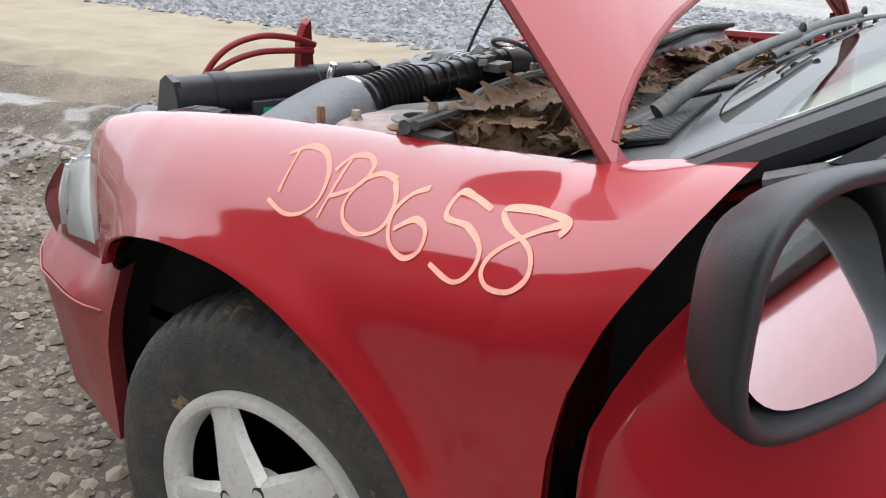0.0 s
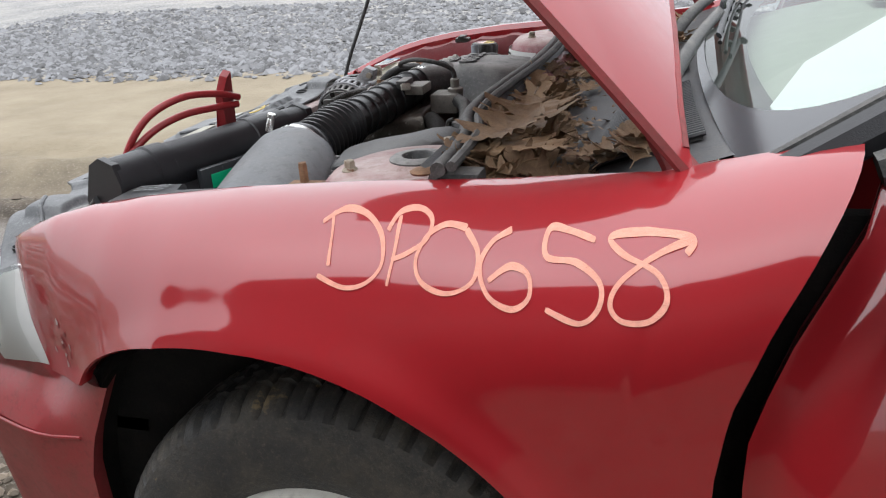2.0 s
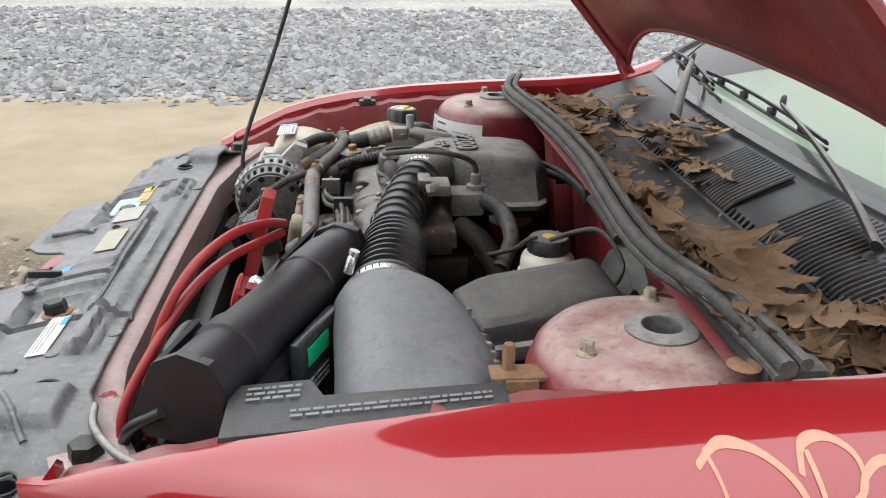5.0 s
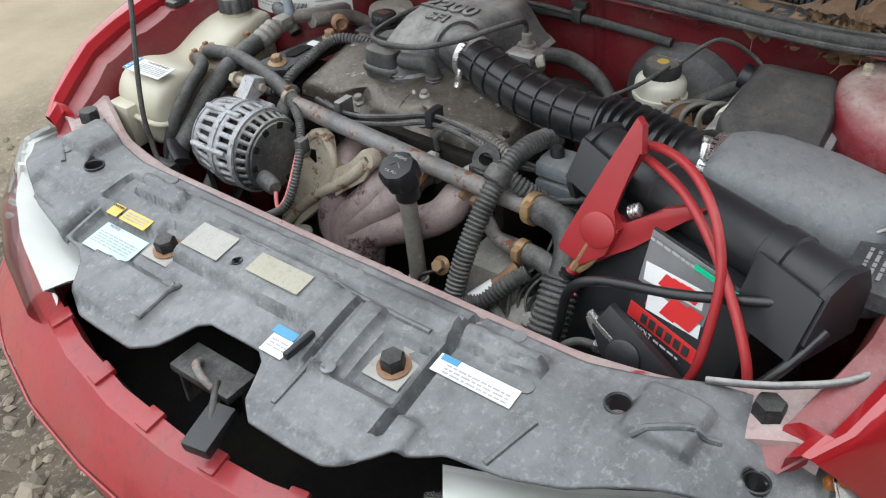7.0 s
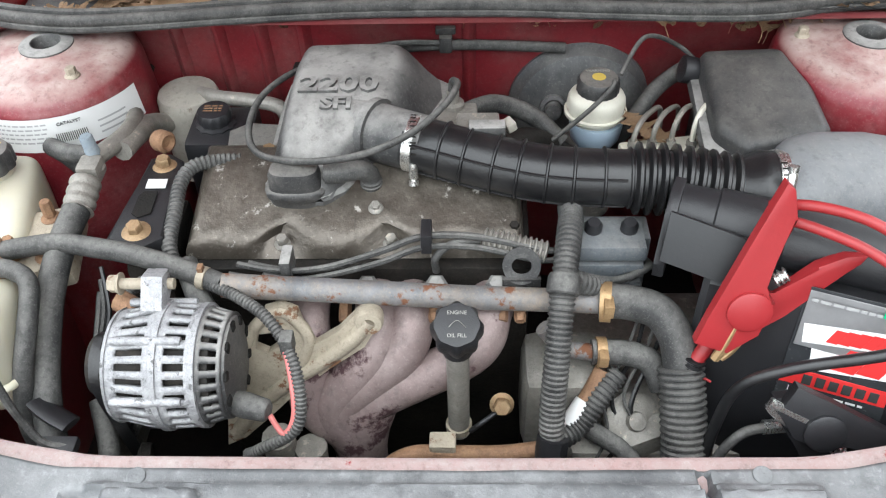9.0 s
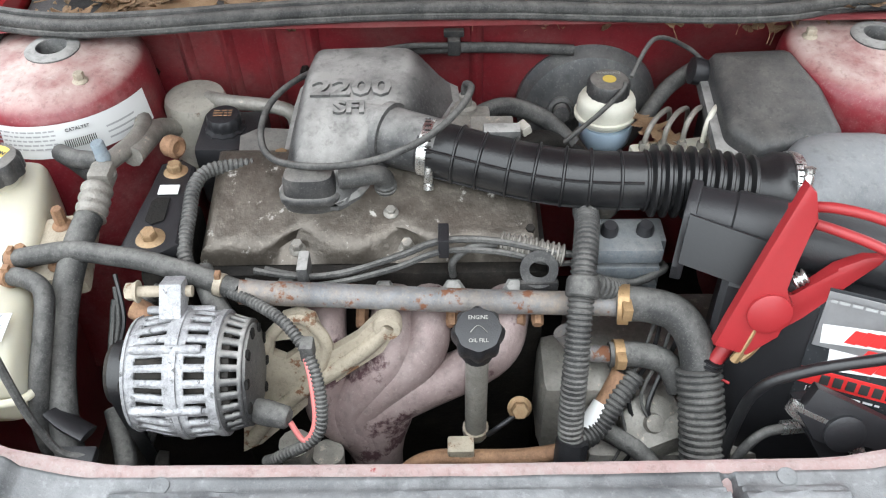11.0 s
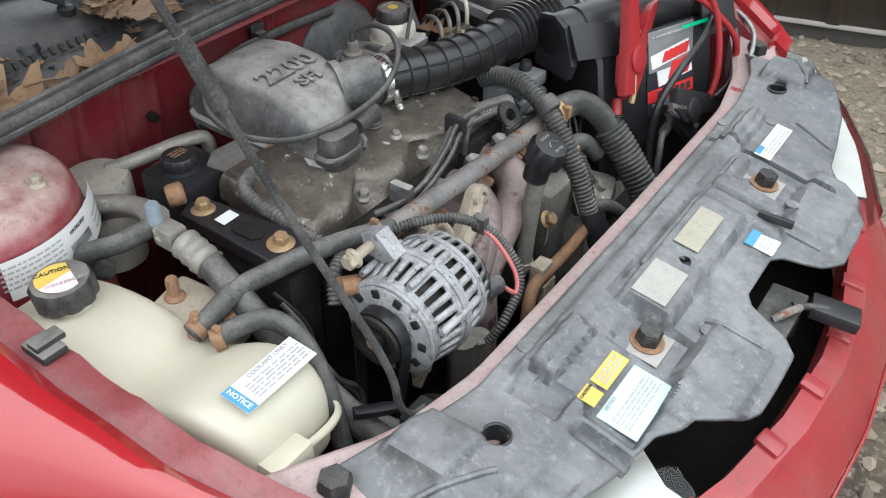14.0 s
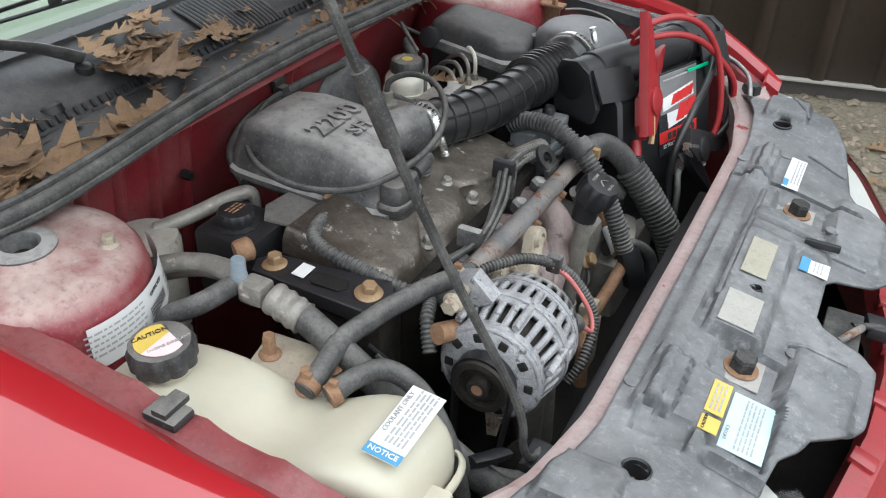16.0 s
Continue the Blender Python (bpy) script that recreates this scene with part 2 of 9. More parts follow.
silver_print = mat("silver_print", (0.26, 0.26, 0.265), 0.35, 0.4, 0.25, 18, bump=0)
rim_mat = mat("silver_wheel_paint", (0.60, 0.58, 0.53), 0.4, 0.2, 0.08, 12, (0.30, 0.24, 0.17), 0.15, 12, bump=0.05)
lamp_white = mat("hazed_lamp_plastic", (0.66, 0.66, 0.64), 0.35, 0, 0.08, 14, bump=0.02, coat=0.4)
amber = mat("amber_reflector", (0.55, 0.20, 0.05), 0.3, 0, 0.1, 20, bump=0.02, coat=0.5)
beige = mat("beige_dashboard", (0.34, 0.36, 0.31), 0.6, 0, 0.08, 20, bump=0.15)
dark_cabin = mat("dark_cabin_trim", (0.035, 0.036, 0.038), 0.7, 0, 0.15, 10, bump=0.1)
paper = mat("white_paper_and_reflected_sky", (0.82, 0.83, 0.84), 0.6, 0, 0.02, 10, bump=0)
shed_mat = mat("brown_steel_siding", (0.075, 0.055, 0.042), 0.45, 0.1, 0.08, 3, (0.11, 0.09, 0.07), 0.2, 4, bump=0.03)
board_mat = mat("dark_weathered_board", (0.055, 0.050, 0.046), 0.75, 0, 0.3, 12, (0.12, 0.11, 0.10), 0.2, 9, bump=0.2)
shed_trim = mat("pale_base_trim", (0.35, 0.33, 0.30), 0.5, 0.2, 0.1, 6, bump=0.05)
leaf_mat = mat("dry_oak_leaf", (0.235, 0.135, 0.068), 0.6, 0, 0.4, 9, (0.36, 0.245, 0.145), 0.35, 5, bump=0.3, bump_scale=200, island=0.15, each=0.5)
stone_mat = mat("grey_gravel_stone", (0.165, 0.165, 0.17), 0.8, 0, 0.3, 25, bump=0.4, bump_scale=90, island=0.5)
frit = mat("black_glass_border", (0.03, 0.031, 0.036), 0.2, 0, 0.1, 20, bump=0)
pebble_mat = mat("brown_pebble", (0.185, 0.15, 0.112), 0.8, 0, 0.3, 25, bump=0.4, bump_scale=90, island=0.5)


def glass_mat(name, tint, rough=0.0):
    m = bpy.data.materials.new(name)
    m.use_nodes = True
    nt = m.node_tree
    n, link = nt.nodes, nt.links.new
    for x in list(n):
        if x.type == "BSDF_PRINCIPLED":
            n.remove(x)
    tr, gl, mx, fr = n.new("ShaderNodeBsdfTransparent"), n.new("ShaderNodeBsdfGlossy"), n.new("ShaderNodeMixShader"), n.new("ShaderNodeFresnel")
    tr.inputs["Color"].default_value = (*tint, 1)
    gl.inputs["Roughness"].default_value = rough
    fr.inputs["IOR"].default_value = 1.4
    link(fr.outputs[0], mx.inputs[0])
    link(tr.outputs[0], mx.inputs[1])
    link(gl.outputs[0], mx.inputs[2])
    link(mx.outputs[0], n["Material Output"].inputs["Surface"])
    return m


glass = glass_mat("tinted_window_glass", (0.84, 0.92, 0.86))
lens_glass = glass_mat("clear_lamp_lens", (0.90, 0.91, 0.90), 0.08)
mirror_mat = mat("mirror_glass", (0.85, 0.86, 0.87), 0.02, 1.0, 0.0, 10, bump=0)


def ground_material():
    """Mud by the car, a sandy track beyond it and crushed stone on the far side, with ragged borders."""
    m = bpy.data.materials.new("mud_sand_and_gravel")
    m.use_nodes = True
    nt = m.node_tree
    n, link = nt.nodes, nt.links.new
    b = n["Principled BSDF"]
    co = n.new("ShaderNodeTexCoord").outputs["Object"]
    sep = n.new("ShaderNodeSeparateXYZ")
    link(co, sep.inputs[0])

    def nz(sc, d=8.0, r=0.65):
        t = n.new("ShaderNodeTexNoise")
        t.inputs["Scale"].default_value, t.inputs["Detail"].default_value, t.inputs["Roughness"].default_value = sc, d, r
        link(co, t.inputs["Vector"])
        return t.outputs["Fac"]

    def mr(v, a, c, lo=0.0, hi=1.0):
        r = n.new("ShaderNodeMapRange")
        for k, x in (("From Min", a), ("From Max", c), ("To Min", lo), ("To Max", hi)):
            r.inputs[k].default_value = x
        link(v, r.inputs["Value"])
        return r.outputs["Result"]

    def add(a, c, k=1.0):
        x = n.new("ShaderNodeMath")
        x.operation = "MULTIPLY_ADD"
        link(a, x.inputs[0])
        x.inputs[1].default_value = k
        link(c, x.inputs[2])
        return x.outputs[0]

    def mix(f, a, c):
        x = n.new("ShaderNodeMix")
        x.data_type = "RGBA"
        link(f, x.inputs["Factor"])
        for v, i in ((a, 6), (c, 7)):
            if isinstance(v, tuple):
                x.inputs[i].default_value = (*v, 1)
            else:
                link(v, x.inputs[i])
        return x.outputs[2]

    mud = mix(mr(nz(5), 0.3, 0.7), (0.036, 0.027, 0.019), (0.110, 0.085, 0.058))
    mud = mix(mr(nz(70), 0.53, 0.76), mud, (0.29, 0.26, 0.22))
    sand = mix(mr(nz(2.2), 0.3, 0.7), (0.19, 0.152, 0.100), (0.27, 0.225, 0.155))
    sand = mix(mr(nz(40), 0.55, 0.8), sand, (0.24, 0.19, 0.13))
    vor = n.new("ShaderNodeTexVoronoi")
    vor.inputs["Scale"].default_value = 30
    link(co, vor.inputs["Vector"])
    sepc = n.new("ShaderNodeSeparateColor")
    link(vor.outputs["Color"], sepc.inputs[0])
    grv = mix(sepc.outputs[0], (0.12, 0.12, 0.125), (0.36, 0.357, 0.355))
    grv = mix(mr(vor.outputs["Distance"], 0.3, 0.75), grv, (0.12, 0.115, 0.11))
    grv = mix(mr(nz(1.1), 0.35, 0.75), grv, (0.34, 0.32, 0.29))
    grass = mix(mr(nz(70), 0.3, 0.7), (0.10, 0.083, 0.056), (0.235, 0.205, 0.15))
    y_rag = add(nz(1.6), sep.outputs["Y"], 1.6)
    col = mix(mr(y_rag, -1.55, -0.75), sand, mud)
    col = mix(mr(y_rag, -3.75, -4.15), col, grv)
    col = mix(mr(y_rag, 1.9, 2.3), col, grass)
    wet = mr(nz(1.5, 3.0), 0.50, 0.55)
    front = mr(sep.outputs["X"], 1.9, 2.5)
    near = mr(sep.outputs["Y"], -1.7, -1.1)
    w = n.new("ShaderNodeMath")
    w.operation = "MULTIPLY"
    link(wet, w.inputs[0])
    link(front, w.inputs[1])
    w2 = n.new("ShaderNodeMath")
    w2.operation = "MULTIPLY"
    link(w.outputs[0], w2.inputs[0])
    link(near, w2.inputs[1])
    col = mix(w2.outputs[0], col, (0.15, 0.13, 0.11))
    link(col, b.inputs["Base Color"])
    link(mr(w2.outputs[0], 0, 1, 0.92, 0.12), b.inputs["Roughness"])
    bn = n.new("ShaderNodeBump")
    bn.inputs["Strength"].default_value, bn.inputs["Distance"].default_value = 0.7, 0.02
    link(add(nz(45), nz(9), 0.5), bn.inputs["Height"])
    link(bn.outputs[0], b.inputs["Normal"])
    return m


ground_mat = ground_material()


# ---- building tools ----
def thing(name, base, label, category, group="", kind=""):
    ob = new(name)
    ob.location = base
    ob.empty_display_size = 0.05
    ob["base"] = tuple(base)
    return tagged(ob, label, category, group, kind)


def finish(bm, name, material, smooth=True, angle=40):
    bmesh.ops.recalc_face_normals(bm, faces=bm.faces)
    me = bpy.data.meshes.new(name)
    lim = radians(angle)
    for f in bm.faces:
        f.smooth = smooth
    for e in bm.edges:
        e.smooth = not (len(e.link_faces) == 2 and e.calc_face_angle(0) > lim)
    bm.to_mesh(me)
    bm.free()
    me.materials.append(material)
    return me


def part(name, bm, material, parent=None, label="", smooth=True, angle=40):
    """Links a bmesh, made in world metres, as one mesh object under a thing or a part."""
    ob = new(name, finish(bm, name, material, smooth, angle))
    if parent is not None:
        ob.parent = parent
        top = parent if parent.parent is None else parent.parent
        ob.matrix_parent_inverse = Matrix.Translation(-Vector(top["base"])) if parent.parent is None and "base" in top.keys() else Matrix.Identity(4)
    if label:
        ob["label"] = label
    return ob


def V(*a):
    return Vector(a)


def spline(points, steps=8):
    """A smooth line through the points."""
    p = [Vector(q) for q in points]
    if len(p) < 3:
        return [p[0].lerp(p[1], i / steps) for i in range(steps + 1)]
    out = []
    for i in range(len(p) - 1):
        a, b, c, d = p[max(i - 1, 0)], p[i], p[i + 1], p[min(i + 2, len(p) - 1)]
        for k in range(steps):
            t = k / steps
            out.append(0.5 * ((2 * b) + (c - a) * t + (2 * a - 5 * b + 4 * c - d) * t * t + (3 * b - a - 3 * c + d) * t ** 3))
    out.append(p[-1])
    return out


def frames_along(pts):
    """Side and up vectors that do not twist, at each point of a line."""
    tang = [(pts[min(i + 1, len(pts) - 1)] - pts[max(i - 1, 0)]).normalized() for i in range(len(pts))]
    side = tang[0].orthogonal().normalized()
    out = []
    for t in tang:
        side = (side - t * side.dot(t)).normalized()
        out.append((t, side, t.cross(side)))
    return out


def loft(bm, rings, close=True, cap=True):
    vs = [[bm.verts.new(p) for p in ring] for ring in rings]
    m = len(vs[0])
    for a, b in zip(vs, vs[1:]):
        for i in range(m if close else m - 1):
            j = (i + 1) % m
            bm.faces.new((a[i], a[j], b[j], b[i]))
    if cap and close:
        bm.faces.new(list(reversed(vs[0])))
        bm.faces.new(vs[-1])
    return vs


def tube(bm, points, radius, sides=10, steps=8, ridge=0.0, pitch=0.0, smooth_line=True, flat=1.0):
    """A hose or pipe along a line. radius: a number or a function of 0..1; ridge, pitch: height and spacing of corrugations."""
    line = spline(points, steps) if smooth_line else [Vector(q) for q in points]
    if ridge:
        length = sum((b - a).length for a, b in zip(line, line[1:]))
        cum, dist = [0.0], 0.0
        for a, b in zip(line, line[1:]):
            dist += (b - a).length
            cum.append(dist)
        cnt = max(8, int(length / pitch * 4))
        res, k = [], 0
        for i in range(cnt + 1):
            s = length * i / cnt
            while k < len(cum) - 2 and cum[k + 1] < s:
                k += 1
            f = (s - cum[k]) / max(1e-6, cum[k + 1] - cum[k])
            res.append(line[k].lerp(line[k + 1], min(1, f)))
        line = res
    fr = frames_along(line)
    rings = []
    for i, (p, (t, a, b)) in enumerate(zip(line, fr)):
        u = i / (len(line) - 1)
        r = radius(u) if callable(radius) else radius
        if ridge:
            r += ridge * (0.5 if i % 4 in (1, 2) else -0.5)
        rings.append([p + r * (math.cos(2 * math.pi * k / sides) * a + flat * math.sin(2 * math.pi * k / sides) * b) for k in range(sides)])
    loft(bm, rings)
    return line


def hose(name, points, radius, material, parent, label="", **kw):
    bm = bmesh.new()
    tube(bm, points, radius, **kw)
    return part(name, bm, material, parent, label)


def axes(axis, up=(0, 0, 1)):
    z = Vector(axis).normalized()
    u = Vector(up)
    x = u.cross(z)
    if x.length < 1e-4:
        x = Vector((1, 0, 0))
    x.normalize()
    return x, z.cross(x), z


def lathe(bm, centre, axis, profile, sides=24, wobble=None, cap=True):
    """Turns a profile of (radius, height) about an axis."""
    x, y, z = axes(axis)
    c = Vector(centre)
    rings = []
    for r, h in profile:
        ring = []
        for k in range(sides):
            a = 2 * math.pi * k / sides
            rr = r * (wobble(a, h) if wobble else 1)
            ring.append(c + z * h + rr * (math.cos(a) * x + math.sin(a) * y))
        rings.append(ring)
    loft(bm, rings, cap=cap)


def box(bm, centre, size, bevel=0.003, turn=None, segments=2, taper=1.0):
    """A bevelled block; turn: a 3 x 3 rotation; taper: scale of its top."""
    made = bmesh.ops.create_cube(bm, size=1.0)
    vs = made["verts"]
    for v in vs:
        k = taper if v.co.z > 0 else 1.0
        v.co = Vector((v.co.x * size[0] * k, v.co.y * size[1] * k, v.co.z * size[2]))
    if bevel:
        es = list({e for v in vs for e in v.link_edges})
        done = bmesh.ops.bevel(bm, geom=es, offset=bevel, segments=segments, affect="EDGES", profile=0.6)
        vs = list({v for f in done["faces"] for v in f.verts} | {v for v in vs if v.is_valid})
    m = (turn.to_4x4() if turn else Matrix.Identity(4))
    m = Matrix.Translation(centre) @ m
    for v in vs:
        v.co = m @ v.co
    return vs


def slab(bm, outline, normal, thick, bevel=0.0):
    """A plate: an outline of points, thickened along the normal."""
    nrm = Vector(normal).normalized()
    lo = [bm.verts.new(Vector(p)) for p in outline]
    hi = [bm.verts.new(Vector(p) + nrm * thick) for p in outline]
    bm.faces.new(list(reversed(lo)))
    topf = bm.faces.new(hi)
    k = len(lo)
    for i in range(k):
        bm.faces.new((lo[i], lo[(i + 1) % k], hi[(i + 1) % k], hi[i]))
    if bevel:
        bmesh.ops.bevel(bm, geom=list(topf.edges), offset=bevel, segments=2, affect="EDGES", profile=0.6)


def basis(u, n):
    """A rotation whose x is u and z is n."""
    u, n = Vector(u).normalized(), Vector(n).normalized()
    v = n.cross(u).normalized()
    u = v.cross(n)
    return Matrix((u, v, n)).transposed()


def plate(name, centre, u, n, w, h, material, parent, label="", lift=0.0, thick=0.0012):
    """A label or sticker: a thin sheet, w along u and h across, on a face with normal n."""
    b = basis(u, n)
    c = Vector(centre) + b.col[2] * (lift + thick / 2)
    bm = bmesh.new()
    box(bm, c, (w, h, thick), 0.0003, b, 1)
    return part(name, bm, material, parent, label)


def letters(name, body, centre, u, n, size, material, parent, lift=0.002, bold=0.0, deep=0.0004, squeeze=1.0):
    cu = bpy.data.curves.new(name, "FONT")
    cu.body, cu.size, cu.align_x, cu.align_y = body, size, "CENTER", "CENTER"
    cu.extrude, cu.offset, cu.resolution_u = deep, bold, 2
    cu.materials.append(material)
    ob = new(name, cu)
    b = basis(u, n)
    m = Matrix.Translation(Vector(centre) + b.col[2] * lift) @ b.to_4x4() @ Matrix.Diagonal((squeeze, 1, 1, 1))
    ob.parent = parent
    if parent.parent is None and "base" in parent.keys():
        ob.matrix_parent_inverse = Matrix.Translation(-Vector(parent["base"]))
    ob.matrix_basis = m
    return ob


def bolt(name, at, axis, r, h, material, parent, label="", washer=0.0):
    """A hexagon head, with a washer if one is given."""
    bm = bmesh.new()
    if washer:
        lathe(bm, at, axis, [(washer * 0.98, 0), (washer, 0.0012), (washer * 0.86, 0.003), (r, 0.0045)], 20)
    o = Vector(at) + Vector(axis).normalized() * (0.004 if washer else 0)
    lathe(bm, o, axis, [(r, 0), (r, h * 0.8), (r * 0.86, h)], 6)
    return part(name, bm, material, parent, label, angle=25)


def bars(name, centre, u, n, w, h, rows, material, parent, lift=0.0022, seed=1):
    """Lines of print too small to read."""
    rnd = random.Random(seed)
    b = basis(u, n)
    bm = bmesh.new()
    for i in range(rows):
        v = h * (0.5 - (i + 0.5) / rows)
        x = -w / 2
        while x < w / 2 - 0.002:
            k = min(w / 2 - x, rnd.uniform(0.004, 0.014))
            c = Vector(centre) + b.col[0] * (x + k / 2) + b.col[1] * v + b.col[2] * lift
            box(bm, c, (k * 0.9, h / rows * 0.45, 0.0003), 0, b)
            x += k + 0.0012
    return part(name, bm, material, parent)


def smoothstep(a, b, x):
    t = min(1, max(0, (x - a) / (b - a)))
    return t * t * (3 - 2 * t)


def interp(x, xs, ys):
    return float(np.interp(x, xs, ys))

# ---- ground and shed ----
def ground_height(x, y):
    near = math.exp(-((x - 0.5) ** 2 + (y - 0.3) ** 2) / 60)
    h = 0.02 * noise.noise(Vector((x * 0.9, y * 0.9, 0))) + 0.012 * noise.noise(Vector((x * 4, y * 4, 3))) + 0.006 * noise.noise(Vector((x * 11, y * 11, 5)))
    rut = 0.05 * math.sin((y + 0.25 * math.sin(x * 0.8)) * 9) * smoothstep(1.3, 2.2, x) * (1 - smoothstep(5, 9, x)) * smoothstep(-3.0, -2.2, y) * (1 - smoothstep(-0.6, 0.2, y))
    churn = smoothstep(1.0, 1.8, x) * (1 - smoothstep(5, 9, x)) * smoothstep(-3.2, -2.4, y) * (1 - smoothstep(0.6, 1.4, y))
    h += churn * (0.030 * noise.noise(Vector((x * 2.6, y * 5, 7))) + 0.016 * noise.noise(Vector((x * 8, y * 9, 11))))
    return (h + rut) * near


def coords(lo, hi, fine_lo, fine_hi, step):
    mid = list(np.arange(fine_lo, fine_hi + 1e-6, step))
    out = [fine_lo - (fine_lo - lo) * (k / 14) ** 3 for k in range(14, 0, -1)]
    return out + mid + [fine_hi + (hi - fine_hi) * (k / 14) ** 3 for k in range(1, 15)]


gx, gy = coords(-600, 600, -2.0, 8.0, 0.07), coords(-600, 600, -5.5, 3.0, 0.07)
gv = [(x, y, ground_height(x, y)) for x in gx for y in gy]
gn = len(gy)
gf = [(i * gn + j, (i + 1) * gn + j, (i + 1) * gn + j + 1, i * gn + j + 1) for i in range(len(gx) - 1) for j in range(gn - 1)]
gm = bpy.data.meshes.new("ground")
gm.from_pydata(gv, [], gf)
gm.polygons.foreach_set("use_smooth", [True] * len(gf))
gm.materials.append(ground_mat)
tagged(new("ground", gm), "rutted mud beside a sandy track and grey gravel", "ground", kind="structure")


def scatter(name, count, region, size, material, label, category, seed, density=None):
    """Loose stones lying on the ground, as one mesh."""
    rnd = random.Random(seed)
    vs, fs = [], []
    while count > 0:
        x, y = rnd.uniform(*region[0]), rnd.uniform(*region[1])
        if density and rnd.random() > density(x, y):
            continue
        count -= 1
        s = rnd.uniform(*size) * (1 if rnd.random() < 0.8 else 1.6)
        z = ground_height(x, y) + s * 0.12
        a, k = rnd.uniform(0, 6.28), len(vs)
        sx, sy, sz = s * rnd.uniform(0.7, 1.3), s * rnd.uniform(0.6, 1.0), s * rnd.uniform(0.35, 0.7)
        ca, sa = math.cos(a), math.sin(a)
        for px, py, pz in ((1, 0, -.1), (.35, .9, 0), (-.6, .75, .1), (-1, -.1, 0), (-.3, -.9, .1), (.6, -.75, -.1), (.3, .2, 1), (-.35, -.15, .9)):
            px, py, pz = px + rnd.uniform(-.2, .2), py + rnd.uniform(-.2, .2), pz + rnd.uniform(-.2, .2)
            vs.append((x + ca * px * sx - sa * py * sy, y + sa * px * sx + ca * py * sy, z + pz * sz))
        fs += [(k, k + 1, k + 6), (k + 1, k + 2, k + 6), (k + 2, k + 7, k + 6), (k + 2, k + 3, k + 7), (k + 3, k + 4, k + 7), (k + 4, k + 5, k + 7), (k + 5, k + 6, k + 7), (k + 5, k, k + 6)]
    me = bpy.data.meshes.new(name)
    me.from_pydata(vs, [], fs)
    me.materials.append(material)
    return tagged(new(name, me), label, category, kind="stuff")


scatter("gravel", 26000, ((-3.5, 9), (-10, -4.2)), (0.015, 0.04), stone_mat, "crushed grey stone covering the far side of the track", "gravel", 3,
        lambda x, y: smoothstep(-4.3, -5.0, y) * (0.35 + 0.65 * smoothstep(-9, -5, y)))
scatter("pebbles", 17000, ((-1.6, 3.6), (-2.0, 2.5)), (0.005, 0.019), pebble_mat, "brown and grey pebbles in the mud by the car", "pebbles", 4,
        lambda x, y: smoothstep(2.6, 1.2, math.hypot(x - 1.0, y - 0.6) * (0.8 + 0.4 * noise.noise(Vector((x * 2, y * 2, 9))))))


def shed():
    ob = thing("metal_shed", (0.8, 2.62, 0), "dark brown ribbed steel shed wall with a pale base trim", "shed")
    z0, z1, x0, x1, y = 0.072, 3.0, -0.15, 16.0, 2.52
    ob.rotation_euler.z = radians(15)
    sheet_w = 0.92
    for k in range(int((x1 - x0) / sheet_w)):
        bm = bmesh.new()
        prof, x = [], x0 + k * sheet_w
        for r in range(4):
            p = x + r * sheet_w / 4
            prof += [(p, y), (p + 0.15, y), (p + 0.165, y - 0.018), (p + 0.195, y - 0.018), (p + 0.21, y)]
        prof.append((x + sheet_w, y))
        lo = [bm.verts.new((a, b, z0)) for a, b in prof]
        hi = [bm.verts.new((a, b, z1)) for a, b in prof]
        for i in range(len(prof) - 1):
            bm.faces.new((lo[i], lo[i + 1], hi[i + 1], hi[i]))
        sheet = part("siding_panel", bm, shed_mat, ob, angle=20)
        mod = sheet.modifiers.new("thickness", "SOLIDIFY")
        mod.thickness = 0.002
    bm = bmesh.new()
    box(bm, ((x0 + x1) / 2, y + 0.015, 0.066), (x1 - x0, 0.075, 0.012), 0.003)
    part("base_trim", bm, shed_trim, ob, "pale galvanised base trim")
    bm = bmesh.new()
    box(bm, ((x0 + x1) / 2, y + 0.055, 0.02), (x1 - x0, 0.09, 0.08), 0.004)
    part("foundation", bm, board_mat, ob, "dark weathered base board")
    bm = bmesh.new()
    slab(bm, [(x0 - 0.2, y - 0.35, z1 - 0.05), (x1 + 0.2, y - 0.35, z1 - 0.05), (x1 + 0.2, y + 3.0, z1 + 0.9), (x0 - 0.2, y + 3.0, z1 + 0.9)], (0, 0, 1), 0.04)
    part("roof", bm, shed_mat, ob)
    bm = bmesh.new()
    box(bm, ((x0 + x1) / 2, y + 1.55, 1.5), (x1 - x0, 2.9, 2.9), 0.0)
    part("inner_wall", bm, under, ob)


shed()

# ---- car body ----
AXLE, WHEEL_Z = 0.068, 0.305
ARCH_C, ARCH_R = (0.082, 0.345), 0.366
HX = (-0.50, -0.45, -0.354, -0.305, -0.15, 0.0, 0.15, 0.28, 0.36, 0.42, 0.47, 0.52, 0.60)
HZ = (0.905, 0.897, 0.870, 0.857, 0.846, 0.841, 0.832, 0.818, 0.804, 0.788, 0.768, 0.744, 0.705)


def top_z(x):
    return interp(x, HX, HZ)


def inner_y(x):
    return interp(x, (-0.50, -0.36, -0.2, 0.3, 0.42, 0.52, 0.60), (0.70, 0.665, 0.66, 0.665, 0.655, 0.62, 0.56))


def outer_y(x):
    return interp(x, (-0.55, -0.35, -0.1, 0.1, 0.2, 0.3, 0.4, 0.5, 0.6, 0.7, 0.76), (0.838, 0.838, 0.832, 0.825, 0.806, 0.768, 0.718, 0.66, 0.575, 0.44, 0.25))


